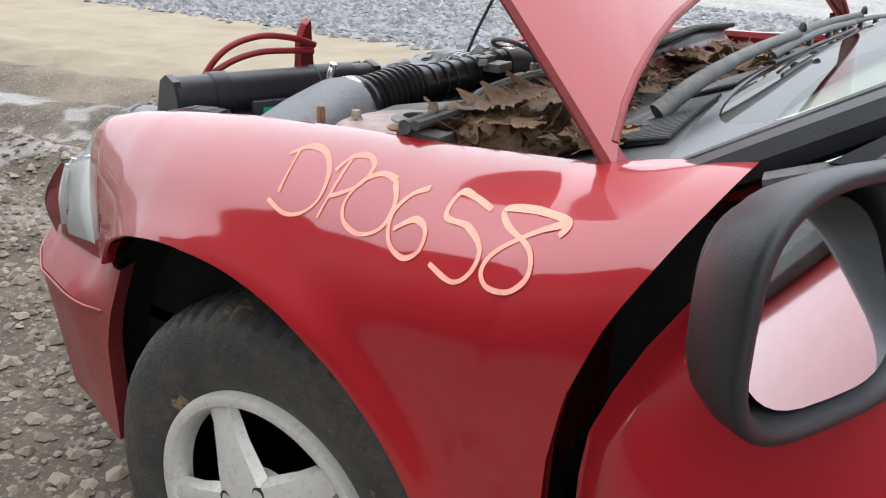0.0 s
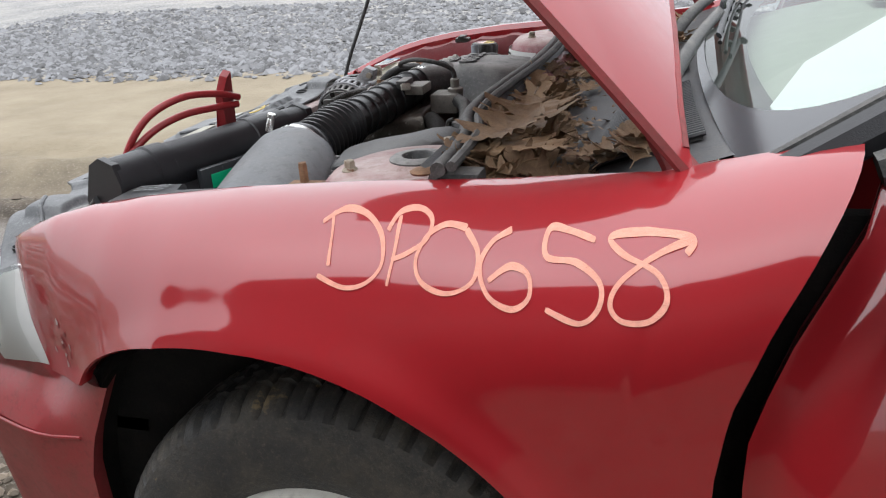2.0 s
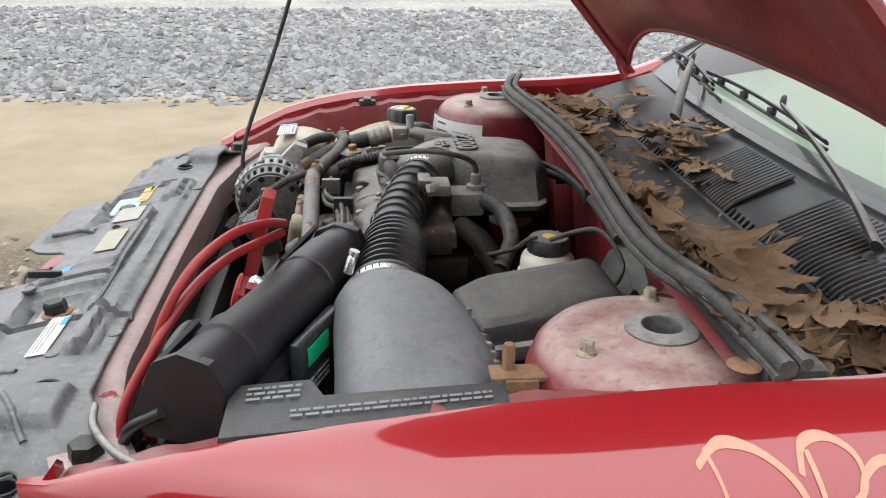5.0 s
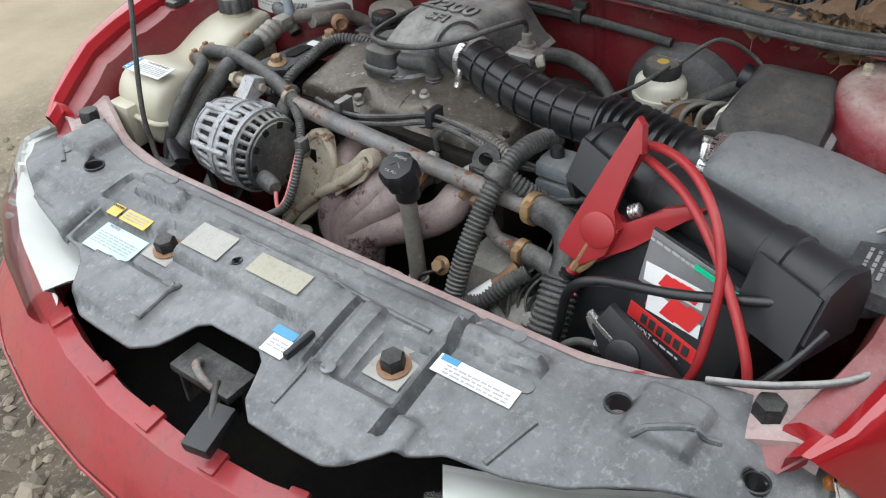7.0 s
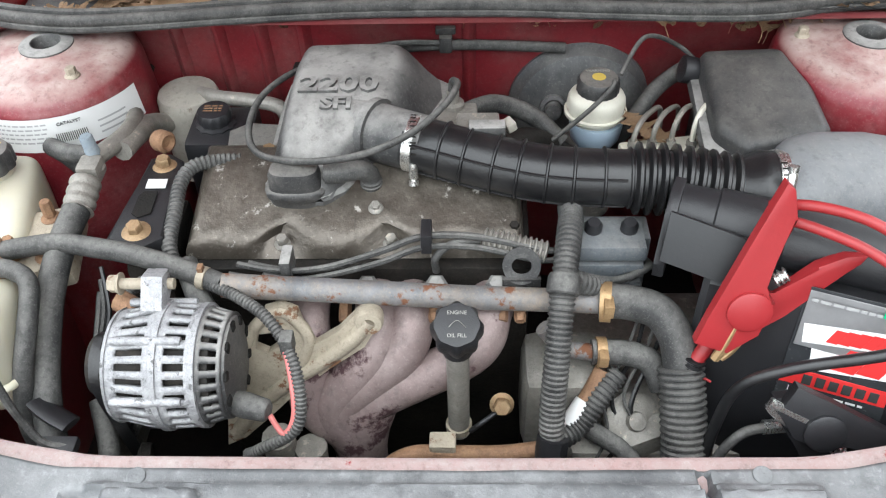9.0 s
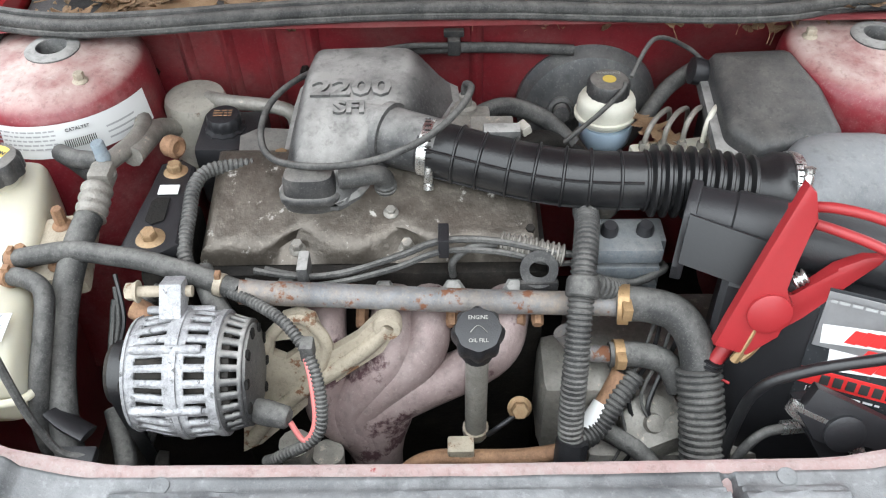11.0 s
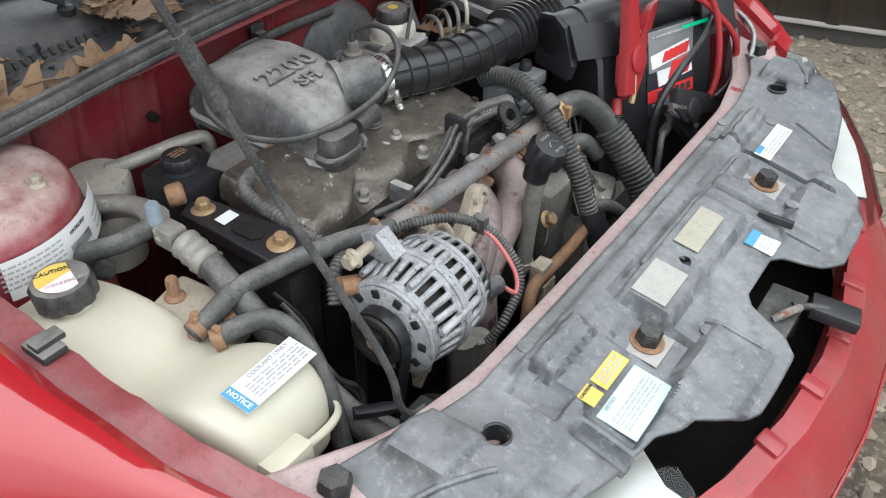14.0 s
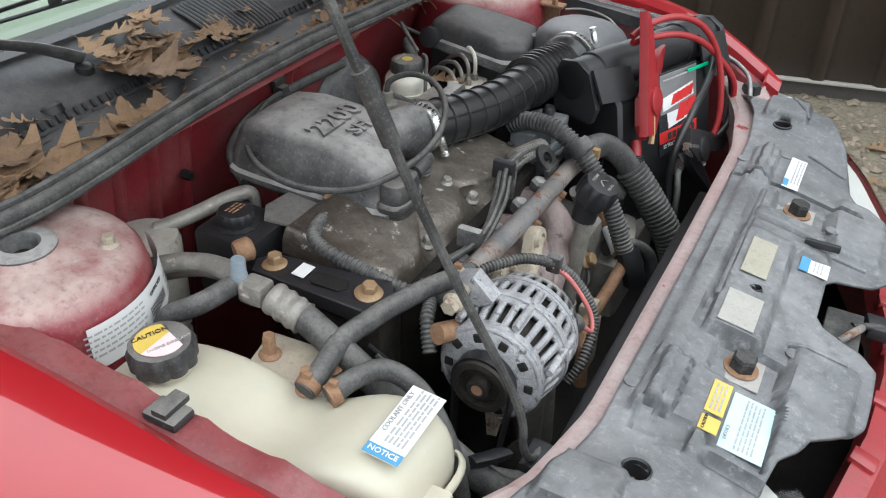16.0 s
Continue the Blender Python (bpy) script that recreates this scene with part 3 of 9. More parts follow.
def fender_y(x, z):
    """The outside of the fender: rounded over its shoulder, nearly upright below."""
    a = min(1.0, max(0.0, (top_z(x) - z) / interp(x, (-0.48, -0.34, -0.2, -0.06, 0.1, 0.3), (0.125, 0.14, 0.15, 0.20, 0.20, 0.18))))
    y0, y1 = inner_y(x), outer_y(x)
    y = y0 + (y1 - y0) * math.sqrt(max(0, 1 - (1 - a) ** 2))
    dx, dz = x - ARCH_C[0], z - ARCH_C[1]
    flare = 0.012 * math.exp(-((math.hypot(dx, dz) - ARCH_R) / 0.03) ** 2)
    return y + flare - 0.03 * max(0.0, 0.55 - z) ** 1.0


def rear_x(z):
    return interp(z, (0.15, 0.55, 0.63, 0.70, 0.78, 0.85, 0.905), (-0.372, -0.366, -0.367, -0.378, -0.408, -0.447, -0.480))


def front_x(z):
    return interp(z, (0.56, 0.572, 0.60, 0.64, 0.68, 0.72, 0.745, 0.78), (0.455, 0.463, 0.476, 0.500, 0.524, 0.550, 0.562, 0.575))


def fender(side):
    bm = bmesh.new()
    cols, rows = 84, 30
    grid = []
    for i in range(cols + 1):
        u = i / cols
        xc = -0.366 + u * (0.44 + 0.366)
        dx = xc - ARCH_C[0]
        if abs(dx) < ARCH_R * 0.999:
            zl = ARCH_C[1] + math.sqrt(ARCH_R ** 2 - dx * dx)
            if dx < 0:
                zl = max(zl, 0.2)
        else:
            zl = 0.2 if dx < 0 else 0.6
        zl = max(zl, interp(xc, (0.318, 0.44), (0.604, 0.578))) if dx > 0.2 else zl
        col = []
        zt = None
        for j in range(rows + 1):
            s = (j / rows) ** 1.5
            x = xc
            for _ in range(3):
                z = top_z(x) + (zl - top_z(x)) * s
                x = xc + (rear_x(z) + 0.366) * (1 - u) ** 4 + (front_x(z) - 0.44) * u ** 3
            col.append(V(x, side * fender_y(x, z), z))
        x, y, z = col[-1]
        lip_y = side * (abs(y) - 0.022)
        col += [V(x, y - side * 0.004, z - 0.003), V(x, lip_y, z - 0.004), V(x, lip_y - side * 0.01, z + 0.012)]
        x, y, z = col[0]
        col = [V(x, y - side * 0.022, z - 0.045), V(x, y - side * 0.02, z - 0.012), V(x, y - side * 0.008, z - 0.001)] + col
        grid.append(col)
    lim = {0: -1, cols: 1}
    for ends, d in ((0, 1), (cols, -1)):
        e = [V(p.x + d * 0.004, p.y - side * 0.006, p.z) for p in grid[ends]]
        e2 = [V(p.x + d * 0.006, p.y - side * 0.03, p.z) for p in grid[ends]]
        grid = [e2, e] + grid if ends == 0 else grid + [e, e2]
        if ends == 0:
            cols += 2
    vs = [[bm.verts.new(p) for p in c] for c in grid]
    for a, b in zip(vs, vs[1:]):
        for i in range(len(a) - 1):
            bm.faces.new((a[i], a[i + 1], b[i + 1], b[i]))
    return bm


car = thing("car", (AXLE, 0, 0), "dark red compact sedan parked with its hood propped open", "car")


def sub(name, label=""):
    """A piece of the car that has parts of its own."""
    ob = new(name)
    ob.parent = car
    ob.matrix_parent_inverse = Matrix.Translation(-Vector(car["base"]))
    if label:
        ob["label"] = label
    return ob


part("fender", fender(1), paint, car, "red front fender with an orange hand-painted stock mark", angle=30)
part("fender", fender(-1), paint, car, angle=30)


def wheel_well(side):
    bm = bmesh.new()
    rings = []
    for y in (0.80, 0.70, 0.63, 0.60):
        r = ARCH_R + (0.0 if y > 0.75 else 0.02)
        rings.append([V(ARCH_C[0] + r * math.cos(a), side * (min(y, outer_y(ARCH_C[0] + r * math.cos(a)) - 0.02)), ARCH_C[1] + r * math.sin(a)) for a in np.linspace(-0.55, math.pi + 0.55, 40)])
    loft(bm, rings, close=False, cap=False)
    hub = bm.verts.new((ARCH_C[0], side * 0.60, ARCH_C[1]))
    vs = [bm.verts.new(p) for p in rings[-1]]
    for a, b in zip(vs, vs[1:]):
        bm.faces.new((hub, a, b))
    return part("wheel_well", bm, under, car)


wheel_well(1), wheel_well(-1)


def wheel(x, y, side, name="wheel"):
    hub = new(name)
    hub.parent = car
    hub.matrix_parent_inverse = Matrix.Translation(-Vector(car["base"]))
    c, ax = V(x, y, WHEEL_Z), (0, side, 0)
    bm = bmesh.new()

    def tread(ang, h):
        # cross grooves in the shoulders and ribs, and a raised ring of marking on the side wall
        k = int(round(ang / (2 * math.pi) * 240)) % 240
        if -0.168 < h < -0.012:
            shift = 1 if h < -0.09 else 0
            return 0.972 if (k + shift) % 4 == 0 else 1.0
        return 1.0 + (0.004 if -0.004 < h < 0.0012 and k % 60 < 34 and k % 3 else 0)

    prof = [(0.185, -0.17), (0.25, -0.178), (0.292, -0.168), (0.302, -0.148), (0.3045, -0.130)]
    for g in (-0.122, -0.090, -0.058):
        prof += [(0.3055, g - 0.005), (0.296, g - 0.0035), (0.296, g + 0.0035), (0.3055, g + 0.005)]
    prof += [(0.3045, -0.044), (0.300, -0.028), (0.292, -0.014), (0.284, -0.007), (0.270, -0.002), (0.250, 0.001), (0.232, 0.001), (0.215, -0.001), (0.200, -0.006), (0.187, -0.012), (0.184, -0.03)]
    lathe(bm, c, ax, prof, 240, tread)
    part("tyre", bm, tyre_mat, hub, "worn muddy black tyre", angle=30)
    bm = bmesh.new()
    lathe(bm, c, ax, [(0.186, -0.03), (0.189, -0.004), (0.187, 0.003), (0.182, 0.005), (0.172, 0.003), (0.166, -0.006), (0.164, -0.02), (0.162, -0.05), (0.16, -0.12), (0.02, -0.12)], 64)
    part("rim", bm, rim_mat, hub, "silver steel wheel rim")
    for k in range(5):
        a = 2 * math.pi * k / 5 + radians(63)
        d, e = V(math.cos(a), 0, math.sin(a)), V(-math.sin(a), 0, math.cos(a))
        bm = bmesh.new()
        rings = []
        for r, w, h in ((0.03, 0.050, 0.012), (0.060, 0.047, 0.011), (0.085, 0.040, 0.008), (0.115, 0.030, 0.003), (0.150, 0.023, -0.004), (0.176, 0.021, -0.006)):
            m = c + d * r
            o = V(0, side, 0)
            rings.append([m + e * w + o * (h - 0.014), m + e * w * 0.8 + o * h, m + o * (h + 0.005), m - e * w * 0.8 + o * h, m - e * w + o * (h - 0.014), m + o * (h - 0.03)])
        loft(bm, rings)
        part("spoke", bm, rim_mat, hub, "silver plastic wheel spoke")
        bm = bmesh.new()
        q = c + (d * math.cos(0.63) + e * math.sin(0.63)) * 0.056
        lathe(bm, q, ax, [(0.0125, -0.02), (0.0125, 0.012), (0.0095, 0.0135), (0.0085, 0.004), (0.0, 0.004)], 14)
        part("lug_nut", bm, plastic, hub)
    bm = bmesh.new()
    lathe(bm, c, ax, [(0.075, -0.02), (0.074, 0.004), (0.068, 0.009), (0.04, 0.010), (0.034, 0.016), (0.0, 0.017)], 40)
    part("hub_cap", bm, rim_mat, hub)
    bm = bmesh.new()
    lathe(bm, c, ax, [(0.13, -0.075), (0.13, -0.07), (0.02, -0.065)], 32)
    part("brake_disc", bm, rusty, hub, "rusty brake disc")
    return hub


wheel(AXLE, 0.755, 1), wheel(AXLE, -0.755, -1), wheel(AXLE - 2.64, 0.745, 1), wheel(AXLE - 2.64, -0.745, -1)


def bumper_tail(z):
    """How far back the bumper reaches: to the wheel arch."""
    return interp(z, (0.20, 0.30, 0.36, 0.40, 0.46, 0.52, 0.56, 0.60, 0.63), (0.384, 0.388, 0.392, 0.396, 0.396, 0.380, 0.358, 0.334, 0.314))

NOSE_X = (0.20, 0.28, 0.343, 0.41, 0.50, 0.60, 0.67, 0.74, 0.805, 0.850, 0.872, 0.880)
NOSE_Y = (0.765, 0.750, 0.738, 0.724, 0.712, 0.685, 0.636, 0.552, 0.425, 0.280, 0.140, 0.0)


def bumper_point(s, z):
    """The front of the bumper, from the left arch (s = -1) round the nose to the right one (s = 1)."""
    k0 = interp(bumper_tail(z), NOSE_X, np.arange(12))
    u = 1 - abs(s) ** 1.1
    k = k0 + u * (11 - k0)
    x, y = interp(k, np.arange(12), NOSE_X), interp(k, np.arange(12), NOSE_Y)
    # fullest along the crease, drawn in towards the lamps and the ground
    shrink = interp(z, (0.17, 0.30, 0.40, 0.50, 0.525, 0.56, 0.606), (-0.060, -0.026, -0.014, 0.0, 0.004, -0.014, -0.045)) * smoothstep(0.0, 0.22, u)
    drop = interp(x, (0.30, 0.464, 0.60, 0.72), (0.0, -0.036, -0.018, 0.0)) * smoothstep(0.40, 0.606, z)
    return V(x + shrink * smoothstep(0.2, 0.6, u), -math.copysign(max(0.0, y + shrink * (1 - smoothstep(0.75, 1.0, u))), s), z + drop)


def bumper():
    bm = bmesh.new()
    zs = [0.295, 0.305, 0.32, 0.345, 0.38, 0.42, 0.46, 0.50, 0.53, 0.56, 0.58, 0.600, 0.606]
    ss = np.linspace(-1, 1, 121)
    rings = [[bumper_point(s, z) for s in ss] for z in zs]
    ends = [smoothstep(1.0, 0.85, abs(s)) for s in ss]
    rings.append([p + V(-0.028, 0, 0.006) * g for p, g in zip(rings[-1], ends)])
    rings.append([p + V(-0.010, 0, -0.030) * g for p, g in zip(rings[-1], ends)])
    rings = [[r[0] + V(0.012, -0.035, 0)] + r + [r[-1] + V(0.012, 0.035, 0)] for r in rings]
    loft(bm, rings, close=False, cap=False)
    b = part("bumper", bm, paint_bumper, car, "red plastic front bumper cover", angle=30)
    # thin bead added on the crease for the reflected line along it
    bm = bmesh.new()
    tube(bm, [bumper_point(s, 0.525) + V(0.0005, 0.0, 0) for s in np.linspace(-0.96, 0.96, 60)], 0.0025, 6, 1, smooth_line=False)
    part("trim_strip", bm, paint_bumper, b)
    for s in np.linspace(-0.30, 0.30, 6):
        bm = bmesh.new()
        p = bumper_point(s, 0.604)
        box(bm, p + V(-0.020, 0, 0.006), (0.030, 0.024, 0.010), 0.003, Euler((0, radians(12), -1.1 * s)).to_matrix())
        part("ledge_pad", bm, paint_bumper, b)


bumper()


def headlamp(side):
    lamp = new("headlamp")
    lamp.parent = car
    lamp.matrix_parent_inverse = Matrix.Translation(-Vector(car["base"]))

    def edge(k, z):
        # from the fender round to the grille
        x = interp(k, (0, 0.25, 0.5, 0.75, 1), (front_x(z) + 0.005, 0.595, 0.672, 0.732, 0.782)) - 0.25 * max(0, z - 0.64) * min(1, k * 3)
        y = interp(k, (0, 0.25, 0.5, 0.75, 1), (fender_y(front_x(z), z) - 0.002, 0.660, 0.572, 0.462, 0.325)) - 0.25 * max(0, z - 0.62) * min(1, k * 4)
        return V(x, side * y, z)

    bm = bmesh.new()
    rings = []
    for k in np.linspace(0, 1, 22):
        zt = interp(k, (0, 0.15, 0.4, 1), (0.700, 0.694, 0.664, 0.652))
        zb = interp(k, (0, 0.3, 1), (0.566, 0.572, 0.596))
        col = []
        for z in np.linspace(zb, zt, 10):
            bul = 0.012 * math.sin(math.pi * (z - zb) / (zt - zb))
            col.append(edge(k, z) + V(bul, side * bul * 0.6, 0))
        col.append(edge(k, zt) + V(-0.02, -side * 0.01, 0.002))
        col.append(edge(k, zt) + V(-0.02 - 0.045 * smoothstep(0, 0.3, k), -side * (0.01 + 0.03 * smoothstep(0, 0.3, k)), 0.006))
        rings.append(col)
    loft(bm, rings, close=False, cap=False)
    part("lens", bm, lens_glass, lamp, "hazed clear headlamp lens", angle=30).visible_shadow = False
    bm = bmesh.new()
    rings = []
    for k in np.linspace(0.02, 0.98, 16):
        zt = interp(k, (0, 0.15, 0.4, 1), (0.700, 0.694, 0.664, 0.652)) - 0.004
        zb = interp(k, (0, 0.3, 1), (0.568, 0.574, 0.598))
        rings.append([edge(k, z) + V(-0.008 - 0.020 * math.sin(math.pi * (z - zb) / (zt - zb)), -side * 0.008, 0) for z in np.linspace(zb, zt, 7)] + [edge(k, zt) + V(-0.04, -side * 0.015, -0.002), edge(k, zt) + V(-0.04 - 0.04 * smoothstep(0, 0.3, k), -side * (0.015 + 0.03 * smoothstep(0, 0.3, k)), 0.000), edge(k, zt) + V(-0.045 - 0.04 * smoothstep(0, 0.3, k), -side * (0.018 + 0.03 * smoothstep(0, 0.3, k)), -0.060)])
    loft(bm, rings, close=False, cap=False)
    part("reflector", bm, lamp_white, lamp, "white hazed lamp housing")
    for k in (0.22, 0.3, 0.38):
        bm = bmesh.new()
        tube(bm, [edge(k, z) + V(-0.008, -side * 0.006, 0) for z in (0.59, 0.62, 0.65, 0.675)], 0.005, 6, 3)
        part("flute", bm, lamp_white, lamp)
    bm = bmesh.new()
    lathe(bm, edge(0.10, 0.680) + V(-0.03, -side * 0.025, 0), (0.7, side * 0.7, 0), [(0.010, 0), (0.013, 0.010), (0.004, 0.014)], 16)
    part("side_bulb", bm, amber, lamp, "amber side marker")


headlamp(1), headlamp(-1)

# marks brushed on the fender by hand
STROKES = [
    ([(0.012, 0.828), (0.005, 0.813), (0.001, 0.79)], 0.0075),
    ([(0.02, 0.821), (0.0, 0.83), (-0.028, 0.827), (-0.049, 0.814), (-0.055, 0.794), (-0.042, 0.779), (-0.019, 0.774), (0.011, 0.782)], 0.0085),
    ([(-0.063, 0.828), (-0.066, 0.805), (-0.064, 0.778)], 0.0075),
    ([(-0.054, 0.818), (-0.061, 0.83), (-0.081, 0.833), (-0.097, 0.827), (-0.096, 0.814), (-0.078, 0.803), (-0.064, 0.798)], 0.0085),
    ([(-0.135, 0.824), (-0.113, 0.825), (-0.096, 0.816), (-0.09, 0.798), (-0.101, 0.783), (-0.127, 0.778), (-0.15, 0.789), (-0.151, 0.809), (-0.135, 0.823)], 0.009),
    ([(-0.18, 0.826), (-0.163, 0.817), (-0.155, 0.8), (-0.167, 0.78), (-0.19, 0.773), (-0.205, 0.783), (-0.202, 0.799), (-0.184, 0.803), (-0.165, 0.791)], 0.0095),
    ([(-0.259, 0.825), (-0.235, 0.829), (-0.216, 0.829), (-0.217, 0.812), (-0.245, 0.81), (-0.267, 0.798), (-0.267, 0.78), (-0.251, 0.768), (-0.221, 0.776)], 0.0095),
    ([(-0.338, 0.824), (-0.342, 0.834), (-0.308, 0.833), (-0.273, 0.828), (-0.285, 0.818), (-0.316, 0.808), (-0.324, 0.791), (-0.31, 0.775), (-0.288, 0.773), (-0.277, 0.784), (-0.285, 0.801), (-0.315, 0.821), (-0.343, 0.834)], 0.0095),
]


def mark():
    for stroke, w in STROKES:
        bm = bmesh.new()
        line = spline([(x, 0, z) for x, z in stroke], 10)
        left, right = [], []
        for i, p in enumerate(line):
            a, b = line[max(i - 1, 0)], line[min(i + 1, len(line) - 1)]
            t = (b - a).normalized()
            nn = V(-t.z, 0, t.x)
            k = 0.55 * w * (0.85 + 0.3 * noise.noise(Vector((p.x * 40, p.z * 40, 1)))) * (0.7 if i in (0, len(line) - 1) else 1)
            for out, sg in ((left, 1), (right, -1)):
                q = p + nn * k * sg / 2
                out.append(V(q.x, fender_y(q.x, q.z) + 0.0012, q.z))
        loft(bm, [left, right], close=False, cap=False)
        ob = part("brush_stroke", bm, chalk, car, "orange brushed paint stroke")


mark()


def chips():
    """Scraped paint ahead of the wheel arch."""
    rnd = random.Random(31)
    for _ in range(16):
        x, z = 0.40 + rnd.gauss(0, 0.010), 0.635 + rnd.gauss(0, 0.016)
        bm = bmesh.new()
        pts = []
        for k in range(7):
            a, r = 2 * math.pi * k / 7, rnd.uniform(0.0012, 0.0042)
            px, pz = x + r * math.cos(a), z + 1.5 * r * math.sin(a)
            pts.append(bm.verts.new((px, fender_y(px, pz) + 0.0009, pz)))
        bm.faces.new(pts)
        part("paint_chip", bm, paint_support if rnd.random() < 0.5 else paint_under, car, "scraped paint")


chips()


# ---- hood, propped open ----
HINGE, OPEN = V(-0.328, 0, 0.868), radians(50)


def hood_point(a, y, lift=0.0):
    """a: metres forward of the hinge line on the panel; y: across."""
    w = 0.68 - 0.09 * max(0.0, a) ** 3
    crown = 0.060 * (1 - min(1.0, abs(y) / w) ** 7) * (1 - 0.4 * smoothstep(0.5, 1.0, a)) + lift
    curve = -0.10 * (a / 1.0) ** 2 - 0.035 * smoothstep(0.75, 1.0, a)
    ca, sa = math.cos(OPEN), math.sin(OPEN)
    h = curve + crown
    return HINGE + V(ca * a - sa * h, y, sa * a + ca * h)


def hood_rear(y):
    return interp(abs(y), (0, 0.20, 0.33, 0.45, 0.54, 0.60, 0.635, 0.66, 0.675), (0.135, 0.129, 0.117, 0.098, 0.075, 0.050, 0.028, 0.004, -0.014))


def hood_front(y):
    return 0.99 - 0.16 * (abs(y) / 0.665) ** 3


def hood():
    h = new("hood")
    h.parent = car
    h.matrix_parent_inverse = Matrix.Translation(-Vector(car["base"]))
    ys = [math.sin(math.pi / 2 * k / 30) for k in range(-30, 31)]

    def half_width(f):
        return 0.675 - 0.09 * f ** 3

    for name, lift, m, lab in (("outer_skin", 0.0, paint, "glossy red hood panel"), ("inner_panel", -0.022, paint_under, "dull red hood underside")):
        bm = bmesh.new()
        rings = []
        for f in np.linspace(0, 1, 30):
            row = []
            for yy in ys:
                w = half_width(f)
                y = yy * w
                a = hood_rear(y) + (hood_front(y) - hood_rear(y)) * f
                drop = 0.0
                if lift < 0:
                    drop = lift * (1 - smoothstep(0.88, 1.0, abs(yy))) * (1 - smoothstep(0.93, 1.0, f)) * smoothstep(0.0, 0.07, f)
                    rib = min(abs(yy - 0.0), abs(abs(yy) - 0.5))
                    drop *= 0.45 + 0.55 * smoothstep(0.10, 0.16, rib) if 0.12 < f < 0.85 else 1
                    drop -= 0.004
                row.append(hood_point(a, y, drop))
            rings.append(row)
        loft(bm, rings, close=False, cap=False)
        part(name, bm, m, h, lab)
    for name, pick in (("side_flange", 1), ("side_flange", -1)):
        bm = bmesh.new()
        rings = []
        for f in np.linspace(0, 1, 24):
            y = pick * half_width(f)
            a = hood_rear(y) + (hood_front(y) - hood_rear(y)) * f
            rings.append([hood_point(a, y, 0.0), hood_point(a, y + pick * 0.002, -0.006), hood_point(a, y - pick * 0.002, -0.013), hood_point(a, y - pick * 0.02, -0.013), hood_point(a, y - pick * 0.02, -0.005)])
        loft(bm, rings)
        part(name, bm, paint_under, h)
    bm = bmesh.new()
    tube(bm, [hood_point(hood_rear(y) + 0.004, y, -0.004) for y in np.linspace(-0.66, 0.66, 40)], 0.006, 8, 1, smooth_line=False)
    part("rear_hem", bm, paint_under, h)
    for s in (1, -1):
        bm = bmesh.new()
        p = hood_point(0.05, s * 0.635, -0.026)
        tube(bm, [p, p + V(-0.004, 0, -0.02), V(-0.312, s * 0.635, 0.855), V(-0.318, s * 0.635, 0.83)], 0.007, 6, 4, flat=0.5)
        part("hinge", bm, paint_under, h, "red painted steel hood hinge")


hood()


def prop_rod():
    rod = thing("prop_rod", (0.497, -0.418, 0.687), "thin black steel rod holding the hood open", "prop rod")
    b, d = V(0.497, -0.418, 0.687), V(-0.290, -0.211, 0.934)
    bend = b + d * 0.10 + V(0.012, 0.004, 0)
    bm = bmesh.new()
    tube(bm, [b + V(0.0, 0.03, -0.012), b + V(0, 0.01, -0.006), b + d * 0.02, bend, b + d * 0.35, b + d * 0.97], 0.0042, 8, 6)
    part("rod", bm, rubber, rod, "scuffed dusty black steel rod")
    bm = bmesh.new()
    tube(bm, [b + d * 0.375, b + d * 0.38, b + d * 0.43, b + d * 0.435], 0.0075, 10, 2)
    part("grip_sleeve", bm, rubber, rod, "grey foam grip sleeve")
    bm = bmesh.new()
    box(bm, b + V(0.0, 0.02, -0.014), (0.022, 0.04, 0.012), 0.003)
    part("clip", bm, plastic, rod)


prop_rod()


# ---- door, mirror, pillars, glass, cabin and the rest of the body ----
def side_y(x, z):
    """The outside of the doors and quarters."""
    belt = 0.90
    y = 0.850 - 0.15 * (max(0.0, z - 0.58) / 0.34) ** 2.2 - 0.03 * max(0.0, 0.5 - z)
    y -= 0.10 * smoothstep(-2.2, -3.35, x)
    return y if z < belt else y - (z - belt) * 0.15


def side_panel(name, x0, x1, z0, z1, side, lab="", front=None, drop=0.0):
    bm = bmesh.new()
    rings = []
    for i in range(17):
        col = []
        for j in range(17):
            z = z0 + (z1 - z0) * j / 16
            xa = front(z) if front else x1
            x = x0 + (xa - x0) * (1 - (1 - i / 16) ** 1.9)
            z -= drop * smoothstep(-0.68, -0.47, x) * j / 16
            roll = 0.030 * smoothstep(0.060, 0.0, xa - x) ** 1.6 if front else 0.0
            col.append(V(x, side * (side_y(x, z) - roll), z))
        rings.append(col)
    rings = [[p + V(0.004, -side * 0.03, 0) for p in rings[0]]] + rings + [[p + V(-0.004, -side * 0.006, 0) for p in rings[-1]], [p + V(-0.006, -side * 0.035, 0) for p in rings[-1]]]
    rings = [[c[0] + V(0, -side * 0.03, 0.004)] + c + [c[-1] + V(0, -side * 0.03, 0.004)] for c in rings]
    loft(bm, rings, close=False, cap=False)
    return part(name, bm, paint, car, lab, angle=35)


